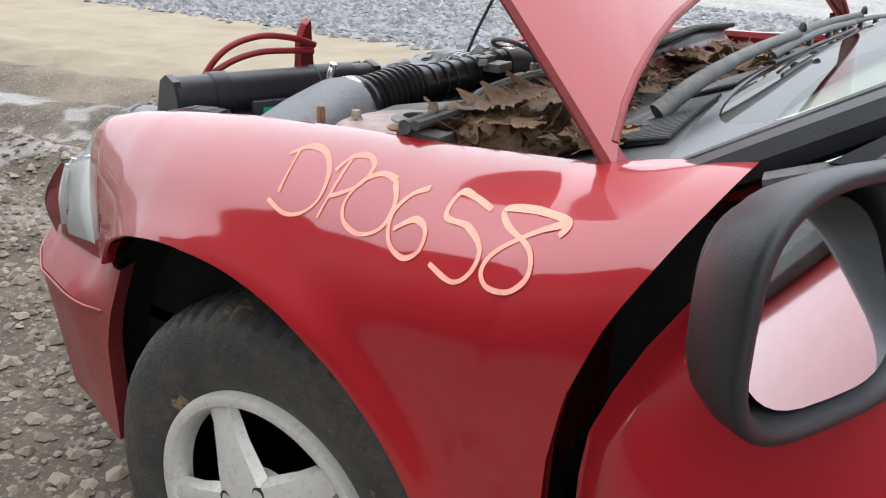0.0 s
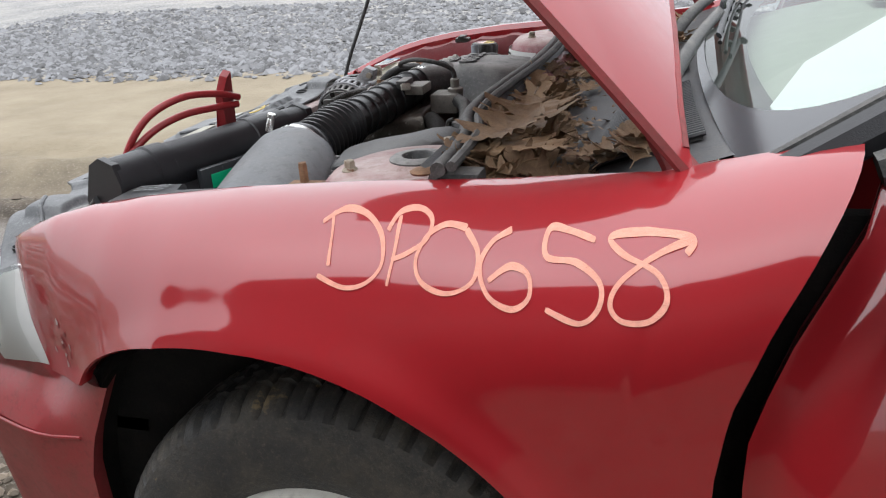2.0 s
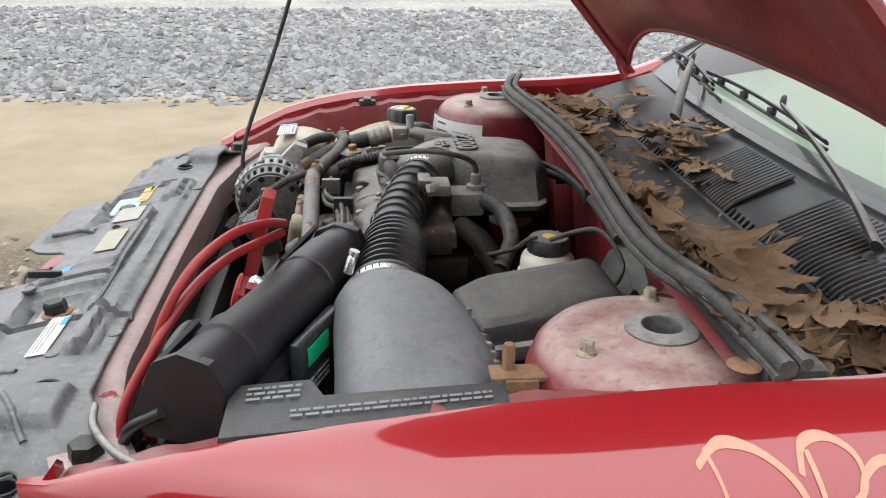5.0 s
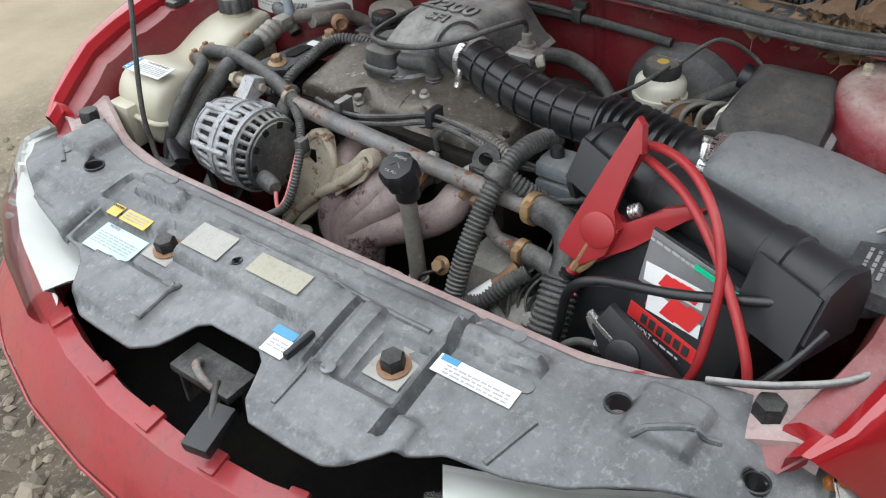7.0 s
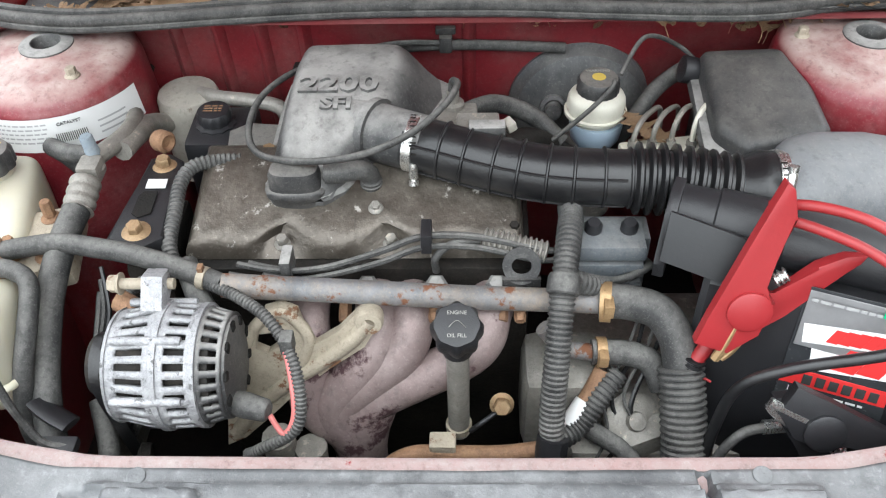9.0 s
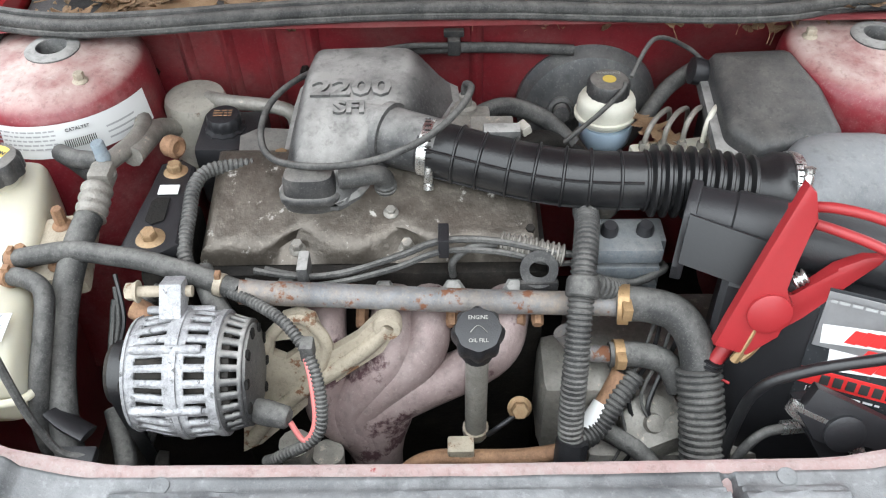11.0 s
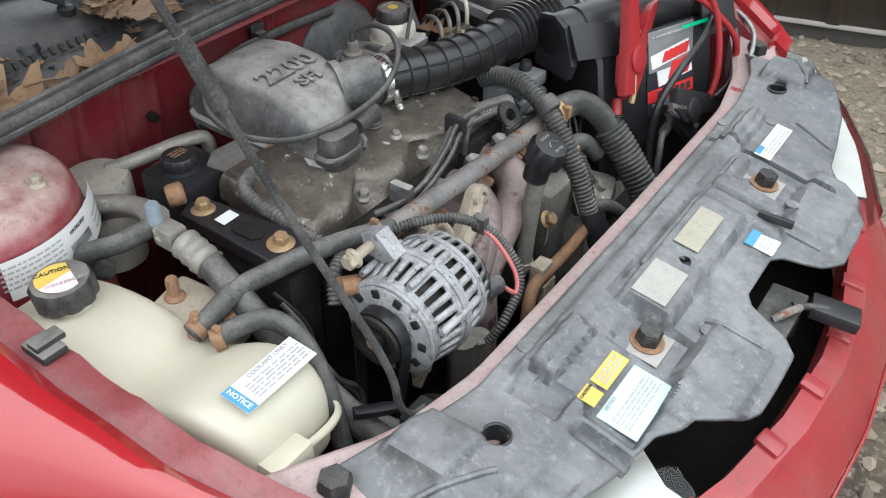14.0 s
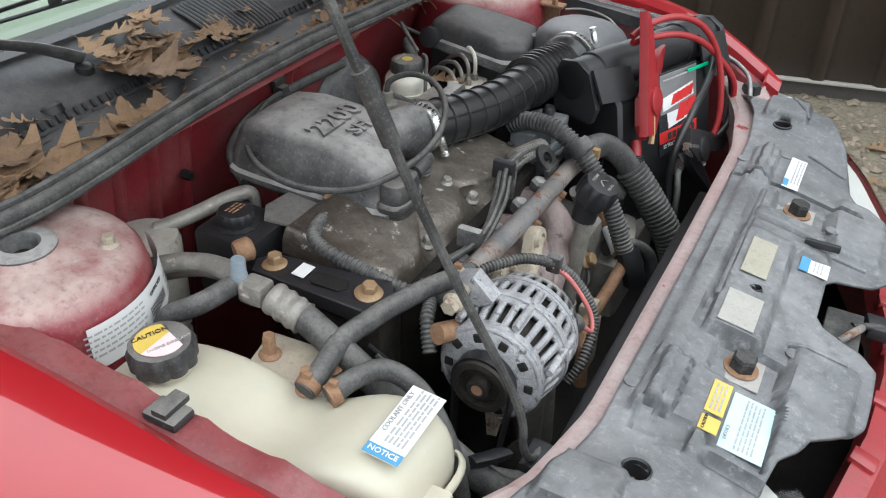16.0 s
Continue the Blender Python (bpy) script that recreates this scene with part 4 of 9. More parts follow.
for sd in (1, -1):
    door = side_panel("front_door", -1.50, -0.44, 0.20, 0.925, sd, "glossy red front door", drop=0.055, front=lambda z: rear_x(z) - 0.015 - 0.014 * smoothstep(0.75, 0.55, z))
    bm = bmesh.new()
    box(bm, (-1.36, sd * 0.802, 0.80), (0.16, 0.02, 0.035), 0.006)
    part("door_handle", bm, plastic, door)
    side_panel("rear_door", -2.20, -1.515, 0.20, 0.925, sd)
    side_panel("quarter_panel", -3.45, -2.215, 0.20, 0.93, sd)
    # near-black upright sheet that fills the door gap with painted shade
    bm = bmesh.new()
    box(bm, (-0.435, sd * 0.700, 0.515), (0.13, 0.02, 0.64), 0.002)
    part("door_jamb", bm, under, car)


def glass_point(f, y):
    """The windscreen: f up the glass, y across."""
    x = -0.325 - 0.06 * (y / 0.69) ** 2 - 0.72 * f
    z = 0.862 + 0.012 * (1 - (y / 0.69) ** 2) + 0.425 * f - 0.02 * f * f
    return V(x, y * (1 - 0.13 * f), z)


def shell():
    """Roof, trunk and tail, which close the cabin."""
    for s in (1, -1):
        hose("a_pillar", [glass_point(f, s * 0.69) + V(0, s * 0.014, -0.016) for f in np.linspace(0.02, 1.05, 9)], 0.020, plastic, car, sides=8)
        hose("pillar_trim", [glass_point(f, s * 0.686) + V(-0.002, s * 0.004, 0.003) for f in np.linspace(0.0, 1.05, 9)], 0.0075, rubber, car, "black windscreen edge trim", sides=6)
        bm = bmesh.new()
        slab(bm, [(-0.53, s * 0.712, 0.908), (-0.80, s * 0.705, 0.925), (-0.80, s * 0.640, 1.110)], (0, s, 0.3), 0.012)
        part("mirror_sail", bm, plastic, car, "black plastic mirror mounting triangle")
        hose("roof_rail", [V(-1.10, s * 0.56, 1.29), V(-1.6, s * 0.555, 1.335), V(-2.2, s * 0.56, 1.29), V(-2.85, s * 0.63, 0.95)], 0.032, paint, car, sides=8)
        hose("b_pillar", [V(-1.50, s * 0.70, 0.90), V(-1.52, s * 0.57, 1.32)], 0.03, plastic, car, sides=8)
        hose("window_sill_trim", [V(-0.488, s * 0.722, 0.880), V(-0.56, s * 0.716, 0.904), V(-0.68, s * 0.706, 0.926), V(-1.5, s * 0.704, 0.932), V(-2.6, s * 0.69, 0.935)], 0.015, rubber, car, sides=6)
        bm = bmesh.new()
        rings = [[V(x, s * 0.702, 0.925), V(x, s * interp(z, (0.925, 1.32), (0.702, 0.572)), z)] for x, z in ((-0.80, 1.10), (-0.9, 1.16), (-1.12, 1.27), (-1.6, 1.31), (-2.2, 1.27), (-2.75, 0.97))]
        loft(bm, rings, close=False, cap=False)
        part("side_window", bm, glass, car, "tinted side window").visible_shadow = False
    bm = bmesh.new()
    rings = [[V(x, y * 0.57, z + 0.03 * (1 - y * y)) for y in np.linspace(-1, 1, 15)] for x, z in ((-1.08, 1.285), (-1.3, 1.325), (-1.6, 1.345), (-1.9, 1.335), (-2.2, 1.295))]
    loft(bm, rings, close=False, cap=False)
    part("roof", bm, paint, car)
    bm = bmesh.new()
    rings = [[V(x, y * 0.58, z + 0.03 * (1 - y * y)) for y in np.linspace(-1, 1, 9)] for x, z in ((-2.2, 1.295), (-2.5, 1.13), (-2.85, 0.96))]
    loft(bm, rings, close=False, cap=False)
    part("rear_window", bm, glass, car).visible_shadow = False
    bm = bmesh.new()
    rings = [[V(x, y * w, z + 0.02 * (1 - y * y)) for y in np.linspace(-1, 1, 13)] for x, z, w in ((-2.80, 0.95, 0.72), (-3.1, 0.97, 0.70), (-3.42, 0.95, 0.66), (-3.50, 0.85, 0.68), (-3.52, 0.6, 0.72), (-3.55, 0.45, 0.74), (-3.50, 0.22, 0.72))]
    loft(bm, rings, close=False, cap=False)
    part("trunk_lid", bm, paint, car)
    for s in (1, -1):
        bm = bmesh.new()
        slab(bm, [(-0.66, s * 0.70, 0.926), (-3.40, s * 0.68, 0.926), (-3.45, s * 0.66, 0.95), (-0.66, s * 0.665, 0.91)], (0, 0, -1), 0.03)
        part("shoulder", bm, dark_cabin, car)
    bm = bmesh.new()
    box(bm, (-1.85, 0, 0.25), (3.2, 1.45, 0.10), 0.01)
    part("floor_pan", bm, under, car)


shell()


def windscreen():
    bm = bmesh.new()
    rings = [[glass_point(f, y) for y in np.linspace(-0.69, 0.69, 25)] for f in np.linspace(0, 1, 10)]
    loft(bm, rings, close=False, cap=False)
    w = part("windscreen", bm, glass, car, "sloping tinted windscreen")
    w.visible_shadow = False
    bm = bmesh.new()
    inner, outer = [], []
    for a in np.linspace(0, 2 * math.pi, 121)[:-1]:
        ca, sa = math.cos(a), math.sin(a)
        k = max(abs(ca), abs(sa))
        outer.append(glass_point(0.5 + 0.5 * sa / k, 0.69 * ca / k) + V(0.0008, 0, 0.0012))
        r = (abs(ca) ** 5 + abs(sa) ** 5) ** (-1 / 5)
        inner.append(glass_point(0.51 + 0.495 * sa * r, 0.682 * ca * r) + V(0.0008, 0, 0.0012))
    loft(bm, [outer, inner], cap=False)
    part("glass_border", bm, frit, w, "black printed glass border")
    for pts in ([(0.62, 0.50), (0.55, 0.30), (0.50, 0.12)], [(0.75, 0.18), (0.50, 0.24), (0.60, 0.10)]):
        bm = bmesh.new()
        line = [glass_point(f, y) + V(0.002, 0, 0.003) for f, y in pts]
        tube(bm, line, 0.006, 6, 6, flat=0.25)
        part("brush_stroke", bm, chalk_red, w, "red brushed mark")


windscreen()


def cabin():
    dash = thing("dashboard", (-0.62, 0, 0.80), "pale beige car dashboard with a round vent", "dashboard")
    bm = bmesh.new()
    rings = []
    for x, z in ((-0.42, 0.845), (-0.50, 0.865), (-0.62, 0.885), (-0.74, 0.890), (-0.80, 0.87), (-0.83, 0.80), (-0.83, 0.62)):
        rings.append([V(x + 0.05 * (1 - (y / 0.62) ** 2) * 0.4, y, z + 0.012 * math.sin(3 * y)) for y in np.linspace(-0.62, 0.62, 21)])
    loft(bm, rings, close=False, cap=False)
    part("dash_pad", bm, beige, dash)
    for y in (-0.42, 0.10, 0.36):
        bm = bmesh.new()
        box(bm, (-0.66, y, 0.895), (0.06, 0.12, 0.012), 0.004)
        v = part("vent", bm, plastic_grey, dash, "grey slatted air vent")
        for k in range(5):
            bm = bmesh.new()
            box(bm, (-0.66, y - 0.045 + 0.0225 * k, 0.903), (0.045, 0.004, 0.006), 0.0006)
            part("vent_slat", bm, plastic, v)
    # paper drawn far larger, its white standing for sky reflected in the windscreen
    bm = bmesh.new()
    slab(bm, [(-0.43, 0.61, 0.872), (-0.415, 0.45, 0.871), (-0.47, 0.20, 0.876), (-0.74, -0.40, 0.903), (-0.88, -0.30, 0.917), (-0.88, 0.56, 0.917)], (0, 0, 1), 0.002)
    sheet = new("paper_sheet", finish(bm, "paper_sheet", paper))
    tagged(sheet, "white printed paper sheet on the dashboard, widened to stand for reflected sky", "paper")
    for k, (m, w) in enumerate(((red_ink, 0.03), (ink, 0.05), (yellow_label, 0.025), (blue_label, 0.02))):
        plate("print_patch", (-0.535 - 0.022 * k, 0.545 - 0.020 * k, 0.8845 + 0.0022 * k), (0, 1, 0), (0.1, 0, 1), w, 0.012, m, sheet)
    ring = thing("steering_wheel", (-0.90, 0.36, 0.85), "black steering wheel behind the windscreen", "steering wheel")
    bm = bmesh.new()
    x, y, z = axes((0.8, 0, 0.6))
    c = V(-0.93, 0.36, 0.90)
    pts = [c + 0.18 * (math.cos(a) * x + math.sin(a) * y) for a in np.linspace(0, 2 * math.pi, 33)]
    tube(bm, pts, 0.014, 8, 1, smooth_line=False)
    part("rim", bm, dark_cabin, ring)
    bm = bmesh.new()
    tube(bm, [c + 0.17 * x, c - z * 0.03, c - 0.17 * x], 0.022, 8, 4)
    part("spoke", bm, dark_cabin, ring)
    hose("column", [c - z * 0.03, c - z * -0.12 + V(0.06, 0, -0.06)], 0.03, dark_cabin, ring)
    for y in (0.36, -0.36):
        seat = sub("car_seat", "dark grey cloth front car seat")
        for nm, c, s, t in (("seat", (-1.25, y, 0.50), (0.5, 0.5, 0.16), 0), ("backrest", (-1.56, y, 0.80), (0.16, 0.48, 0.60), -14), ("headrest", (-1.66, y, 1.14), (0.10, 0.26, 0.16), -10)):
            bm = bmesh.new()
            box(bm, c, s, 0.05, Euler((0, radians(t), 0)).to_matrix(), 3)
            part(nm, bm, dark_cabin, seat)


cabin()


def mirror():
    m = new("side_mirror")
    m.parent = car
    m.matrix_parent_inverse = Matrix.Translation(-Vector(car["base"]))
    c = V(-0.588, 0.882, 0.864)
    e, f = V(0.43, 0.90, 0).normalized(), V(0.90, -0.43, 0).normalized()

    def oval(d, w, h, shift=0.0, dz=0.0):
        ring = []
        for k in range(36):
            a = 2 * math.pi * k / 36
            ca, sa = math.cos(a), math.sin(a)
            ring.append(c + f * d + e * (shift + w * math.copysign(abs(ca) ** 0.62, ca)) + V(0, 0, dz + h * math.copysign(abs(sa) ** 0.62, sa)))
        return ring

    bm = bmesh.new()
    loft(bm, [oval(0.112, 0.024, 0.024, -0.040, -0.044), oval(0.109, 0.044, 0.042, -0.037, -0.041), oval(0.100, 0.064, 0.056, -0.031, -0.033), oval(0.084, 0.080, 0.069, -0.022, -0.024), oval(0.06, 0.095, 0.080, -0.012, -0.012), oval(0.03, 0.104, 0.088, -0.003, -0.004), oval(0.008, 0.107, 0.0915), oval(0.002, 0.106, 0.0905), oval(0.0, 0.103, 0.088), oval(0.001, 0.097, 0.082), oval(0.006, 0.094, 0.079), oval(0.018, 0.091, 0.076), oval(0.086, 0.076, 0.064, -0.020, -0.016)])
    part("housing", bm, plastic, m, "black plastic mirror housing", angle=50)
    bm = bmesh.new()
    slab(bm, [p + f * (0.42 * (p.z - c.z)) for p in oval(0.044, 0.0810, 0.0620, -0.006, -0.012)], -f, 0.002)
    part("mirror_glass", bm, mirror_mat, m, "clear mirror glass")
    bm = bmesh.new()
    tube(bm, [c + f * 0.06 - e * 0.05 + V(0, 0, -0.03), c + f * 0.07 - e * 0.09 + V(0, 0, -0.03), V(-0.56, 0.755, 0.87)], 0.030, 10, 4, flat=0.7)
    part("arm", bm, plastic, m)


mirror()


# ---- engine bay shell ----
def bay():
    b = new("engine_bay")
    b.parent = car
    b.matrix_parent_inverse = Matrix.Translation(-Vector(car["base"]))
    # firewall with pressed ribs
    bm = bmesh.new()
    ys = np.linspace(-0.62, 0.62, 249)
    ribs = (-0.39, -0.33, -0.27, -0.21, 0.02)
    rings = []
    for z, x in ((0.25, -0.16), (0.45, -0.145), (0.60, -0.125), (0.70, -0.112), (0.76, -0.105), (0.80, -0.100), (0.825, -0.092), (0.835, -0.080), (0.842, -0.055), (0.840, -0.045)):
        row = []
        for y in ys:
            rib = max(math.exp(-((y - r) / 0.007) ** 4) for r in ribs) * 0.010 if z < 0.83 else 0
            step = 0.03 * smoothstep(0.22, 0.34, y) * smoothstep(0.79, 0.72, z)
            row.append(V(x + rib - step, y, z))
        rings.append(row)
    loft(bm, rings, close=False, cap=False)
    part("firewall", bm, paint_dull, b, "dusty red steel firewall")
    for s in (1, -1):
        # strut tower
        cx, cy = -0.018, s * 0.535
        bm = bmesh.new()
        prof = [(0.019, -0.012), (0.019, 0.002), (0.022, 0.005), (0.036, 0.005), (0.042, 0.001), (0.070, -0.001), (0.092, -0.003), (0.106, -0.008), (0.115, -0.018), (0.120, -0.035), (0.124, -0.07), (0.130, -0.14), (0.140, -0.25), (0.155, -0.45)]

        def egg(a, h, s=s):
            # flatter towards the fender
            return 1.0 + 0.05 * math.cos(2 * a) * min(1, -h * 20 if h < 0 else 0)

        x, y, z = axes((0, 0, 1))
        c = V(cx, cy, 0.826)
        loft(bm, [[c + z * h + r * egg(2 * math.pi * k / 48, h) * V(math.cos(2 * math.pi * k / 48), math.sin(2 * math.pi * k / 48), 0) for k in range(48)] for r, h in prof], cap=False)
        tw = part("strut_tower", bm, paint_tower, b, "red strut tower coated with pale dust")
        bm = bmesh.new()
        lathe(bm, c + V(0, 0, 0.004), (0, 0, 1), [(0.0175, -0.03), (0.0175, 0.003), (0.020, 0.006), (0.031, 0.0055), (0.035, 0.003), (0.035, -0.001)], 36, cap=False)
        part("strut_mount", bm, plastic_grey, tw, "round dusty strut mount")
        bm = bmesh.new()
        lathe(bm, c + V(0, 0, -0.012), (0, 0, 1), [(0.0172, 0), (0.011, 0.001), (0.0095, 0.008), (0.005, 0.010)], 24)
        part("strut_nut", bm, grime, tw)
        for k in range(3):
            a = 2 * math.pi * k / 3 + (0.35 if s > 0 else 2.79)
            bolt("tower_nut", c + V(0.083 * math.cos(a), 0.083 * math.sin(a), -0.003), (0, 0, 1), 0.007, 0.009, bracket_mat, tw, "dusty zinc nut", 0.010)
        # inner fender between tower, rail and headlamp
        bm = bmesh.new()
        rings = []
        for xx in np.linspace(-0.10, 0.56, 45):
            yo = inner_y(xx) - 0.018
            zt = top_z(xx) - 0.026
            bead = 0.005 * math.sin(xx * 40) ** 8
            rings.append([V(xx, s * yo, zt), V(xx, s * (yo - 0.012), zt + 0.003 + bead), V(xx, s * (yo - 0.040), zt + 0.001 + bead), V(xx, s * (yo - 0.046), zt - 0.012), V(xx, s * (yo - 0.055), zt - 0.05), V(xx, s * (yo - 0.07), 0.62), V(xx, s * (yo - 0.08), 0.45), V(xx, s * (yo - 0.08), 0.28)])
        loft(bm, rings, close=False, cap=False)
        part("inner_fender", bm, paint_dull, b, "dusty red inner fender rail")
    # radiator support bar
    bm = bmesh.new()
    pts = [V(interp(abs(y), (0, 0.34, 0.46, 0.58), (0.548, 0.546, 0.525, 0.47)), y, 0.700 + 0.02 * smoothstep(0.4, 0.6, abs(y))) for y in np.linspace(-0.60, 0.60, 49)]
    rings = [[p + V(-0.018, 0, -0.05), p + V(-0.020, 0, 0.004), p + V(-0.012, 0, 0.009), p + V(0.06, 0, 0.0), p + V(0.06, 0, -0.05)] for p in pts]
    loft(bm, rings)
    part("radiator_support", bm, paint_support, b, "dusty pinkish red steel crossbar")
    # added near-black floor that hides the ground and keeps the bay's depths dark
    bm = bmesh.new()
    box(bm, (0.22, 0, 0.22), (0.90, 1.0, 0.03), 0.0)
    part("splash_shield", bm, under, b)
    # added near-black slab so the space behind the bumper reads as shade
    bm = bmesh.new()
    half = [(0.40, 0.60), (0.56, 0.60), (0.66, 0.53), (0.74, 0.42), (0.80, 0.26), (0.825, 0.10)]
    slab(bm, [(x, y, 0.44) for x, y in half] + [(x, -y, 0.44) for x, y in reversed(half)], (0, 0, 1), 0.02)
    part("bumper_absorber", bm, under, b)
    bm = bmesh.new()
    box(bm, (0.538, -0.02, 0.43), (0.035, 0.78, 0.44), 0.004)
    part("radiator", bm, grime, b, "dark radiator core")
    bm = bmesh.new()
    box(bm, (0.505, -0.02, 0.41), (0.03, 0.74, 0.40), 0.006)
    part("fan_shroud", bm, plastic, b)


bay()


def cowl():
    c = sub("cowl_panel", "black plastic cowl panel littered with dry leaves")
    ys = np.linspace(-0.63, 0.63, 90)
    prof = ((-0.052, 0.850), (-0.066, 0.845), (-0.085, 0.822), (-0.11, 0.808), (-0.15, 0.803), (-0.19, 0.806), (-0.225, 0.813), (-0.235, 0.826), (-0.275, 0.845), (-0.31, 0.860), (-0.345, 0.872), (-0.40, 0.868))

    def cowl_at(x, y):
        sag = -0.05 * (y / 0.63) ** 2 * smoothstep(-0.22, -0.33, x)
        return sag

    bm = bmesh.new()
    loft(bm, [[V(x + cowl_at(x, y), y, z) for y in ys] for x, z in prof], close=False, cap=False)
    part("tray", bm, cowl_mat, c, angle=30)
    for y0, y1, n in ((0.02, 0.17, 17), (0.27, 0.55, 31)):
        # a near-black sheet laid above the tray for the shade between the slats
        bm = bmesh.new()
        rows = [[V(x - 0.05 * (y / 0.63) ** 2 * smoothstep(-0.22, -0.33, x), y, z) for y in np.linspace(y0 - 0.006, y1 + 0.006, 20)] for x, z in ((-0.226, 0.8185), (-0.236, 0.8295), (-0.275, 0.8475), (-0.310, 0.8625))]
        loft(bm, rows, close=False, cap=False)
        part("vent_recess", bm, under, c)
        for k in range(n):
            y = y0 + (y1 - y0) * k / (n - 1)
            bend = 0.05 * (y / 0.63) ** 2
            bm = bmesh.new()
            tube(bm, [(-0.222, y + 0.004, 0.822), (-0.238, y + 0.002, 0.834), (-0.275 - 0.4 * bend, y, 0.8515), (-0.313 - 0.9 * bend, y - 0.004, 0.8665)], 0.0029, 6, 3)
            part("slat", bm, cowl_mat, c)
    for k in range(60):
        y = -0.60 + 0.0145 * k
        bm = bmesh.new()
        box(bm, (-0.229, y, 0.8225), (0.012, 0.0055, 0.004), 0.0008, Euler((0, radians(50), 0)).to_matrix(), 1)
        part("tooth", bm, plastic, c)
    bm = bmesh.new()
    lathe(bm, (-0.252, -0.29, 0.830), (-0.4, 0, 1), [(0.018, -0.01), (0.017, 0.001), (0.012, 0.004), (0.010, 0.002)], 20)
    part("pivot_cap", bm, plastic, c)
    bm = bmesh.new()
    lathe(bm, (-0.252, 0.30, 0.830), (-0.4, 0, 1), [(0.018, -0.01), (0.017, 0.001), (0.012, 0.004), (0.010, 0.002)], 20)
    part("pivot_cap", bm, plastic, c)
    # weather strip on the firewall edge
    seal = thing("cowl_seal", (-0.05, 0, 0.85), "dusty grey rubber weather strip along the firewall", "rubber seal")
    line = [(-0.080, 0.655, 0.853), (-0.078, 0.58, 0.853), (-0.070, 0.50, 0.853), (-0.050, 0.42, 0.854), (-0.045, 0.33, 0.855), (-0.052, 0.2, 0.856), (-0.062, 0.05, 0.857), (-0.062, -0.12, 0.857), (-0.052, -0.28, 0.856), (-0.040, -0.40, 0.855), (-0.036, -0.50, 0.854), (-0.050, -0.58, 0.853), (-0.070, -0.645, 0.853)]
    hose("bulb_strip", line, 0.0085, rubber, seal, sides=10)
    hose("lip_strip", [(x - 0.015, y, z + 0.004) for x, y, z in line], 0.006, rubber, seal, sides=8)
    hose("base_strip", [(x + 0.006, y, z - 0.009) for x, y, z in line], 0.005, rubber, seal, sides=8)
    for pivot, b0, b1, reach in ((0.42, 0.16, -0.34, 0.02), (-0.20, -0.26, -0.64, -0.42)):
        w = thing("wiper", (-0.28, pivot, 0.85), "black windscreen wiper resting at the base of the glass", "wiper")
        a = V(-0.275 - 0.03 * (pivot / 0.63) ** 2, pivot, 0.862)
        p, q, mid = glass_point(0.05, b0) + V(0.008, 0, 0.016), glass_point(0.07, b1) + V(0.008, 0, 0.016), glass_point(0.06, reach) + V(0.010, 0, 0.030)
        bm = bmesh.new()
        lathe(bm, a - V(0, 0, 0.02), (0.1, 0, 1), [(0.013, 0), (0.013, 0.010), (0.009, 0.014), (0.0, 0.015)], 18)
        part("pivot_boss", bm, plastic, w)
        hose("arm", [a, a.lerp(mid, 0.25) + V(0, 0, 0.012), a.lerp(mid, 0.6) + V(0, 0, 0.012), mid], lambda u: 0.013 - 0.006 * u, plastic_dusty, w, flat=0.45)
        hose("hook", [mid, mid + V(-0.002, -0.004, 0.012), mid + V(-0.004, -0.012, 0.002)], 0.004, plastic, w)
        hose("blade", [p, p.lerp(q, 0.25) + V(0, 0, 0.006), p.lerp(q, 0.5) + V(0, 0, 0.008), p.lerp(q, 0.75) + V(0, 0, 0.006), q], 0.0055, plastic, w, flat=0.5)
        hose("rubber_edge", [p + V(-0.002, 0, -0.010), p.lerp(q, 0.5) + V(-0.002, 0, -0.010), q + V(-0.002, 0, -0.010)], 0.003, rubber_clean, w)
        for k in (0.15, 0.38, 0.62, 0.85):
            bm = bmesh.new()
            box(bm, p.lerp(q, k) + V(0, 0, -0.002), (0.008, 0.020, 0.010), 0.002)
            part("blade_claw", bm, plastic, w)


cowl()

# ---- radiator cover panel ----
def cover_rear(y):
    return interp(abs(y), (0, 0.36, 0.44, 0.50, 0.56, 0.62), (0.549, 0.546, 0.536, 0.512, 0.478, 0.44))


def cover_front(y):
    a = abs(y)
    base = interp(a, (0, 0.04, 0.055, 0.075, 0.10, 0.16, 0.20, 0.235, 0.26, 0.30, 0.36, 0.42, 0.45, 0.50, 0.56, 0.62), (0.712, 0.712, 0.722, 0.768, 0.787, 0.787, 0.785, 0.768, 0.738, 0.712, 0.703, 0.690, 0.676, 0.652, 0.620, 0.575))
    return base


def bump_box(x, y, cx, cy, hx, hy, soft):
    """One inside a rounded box, falling to nought over its soft border."""
    dx, dy = max(abs(x - cx) - hx, 0), max(abs(y - cy) - hy, 0)
    return 1 - smoothstep(0, soft, math.hypot(dx, dy))


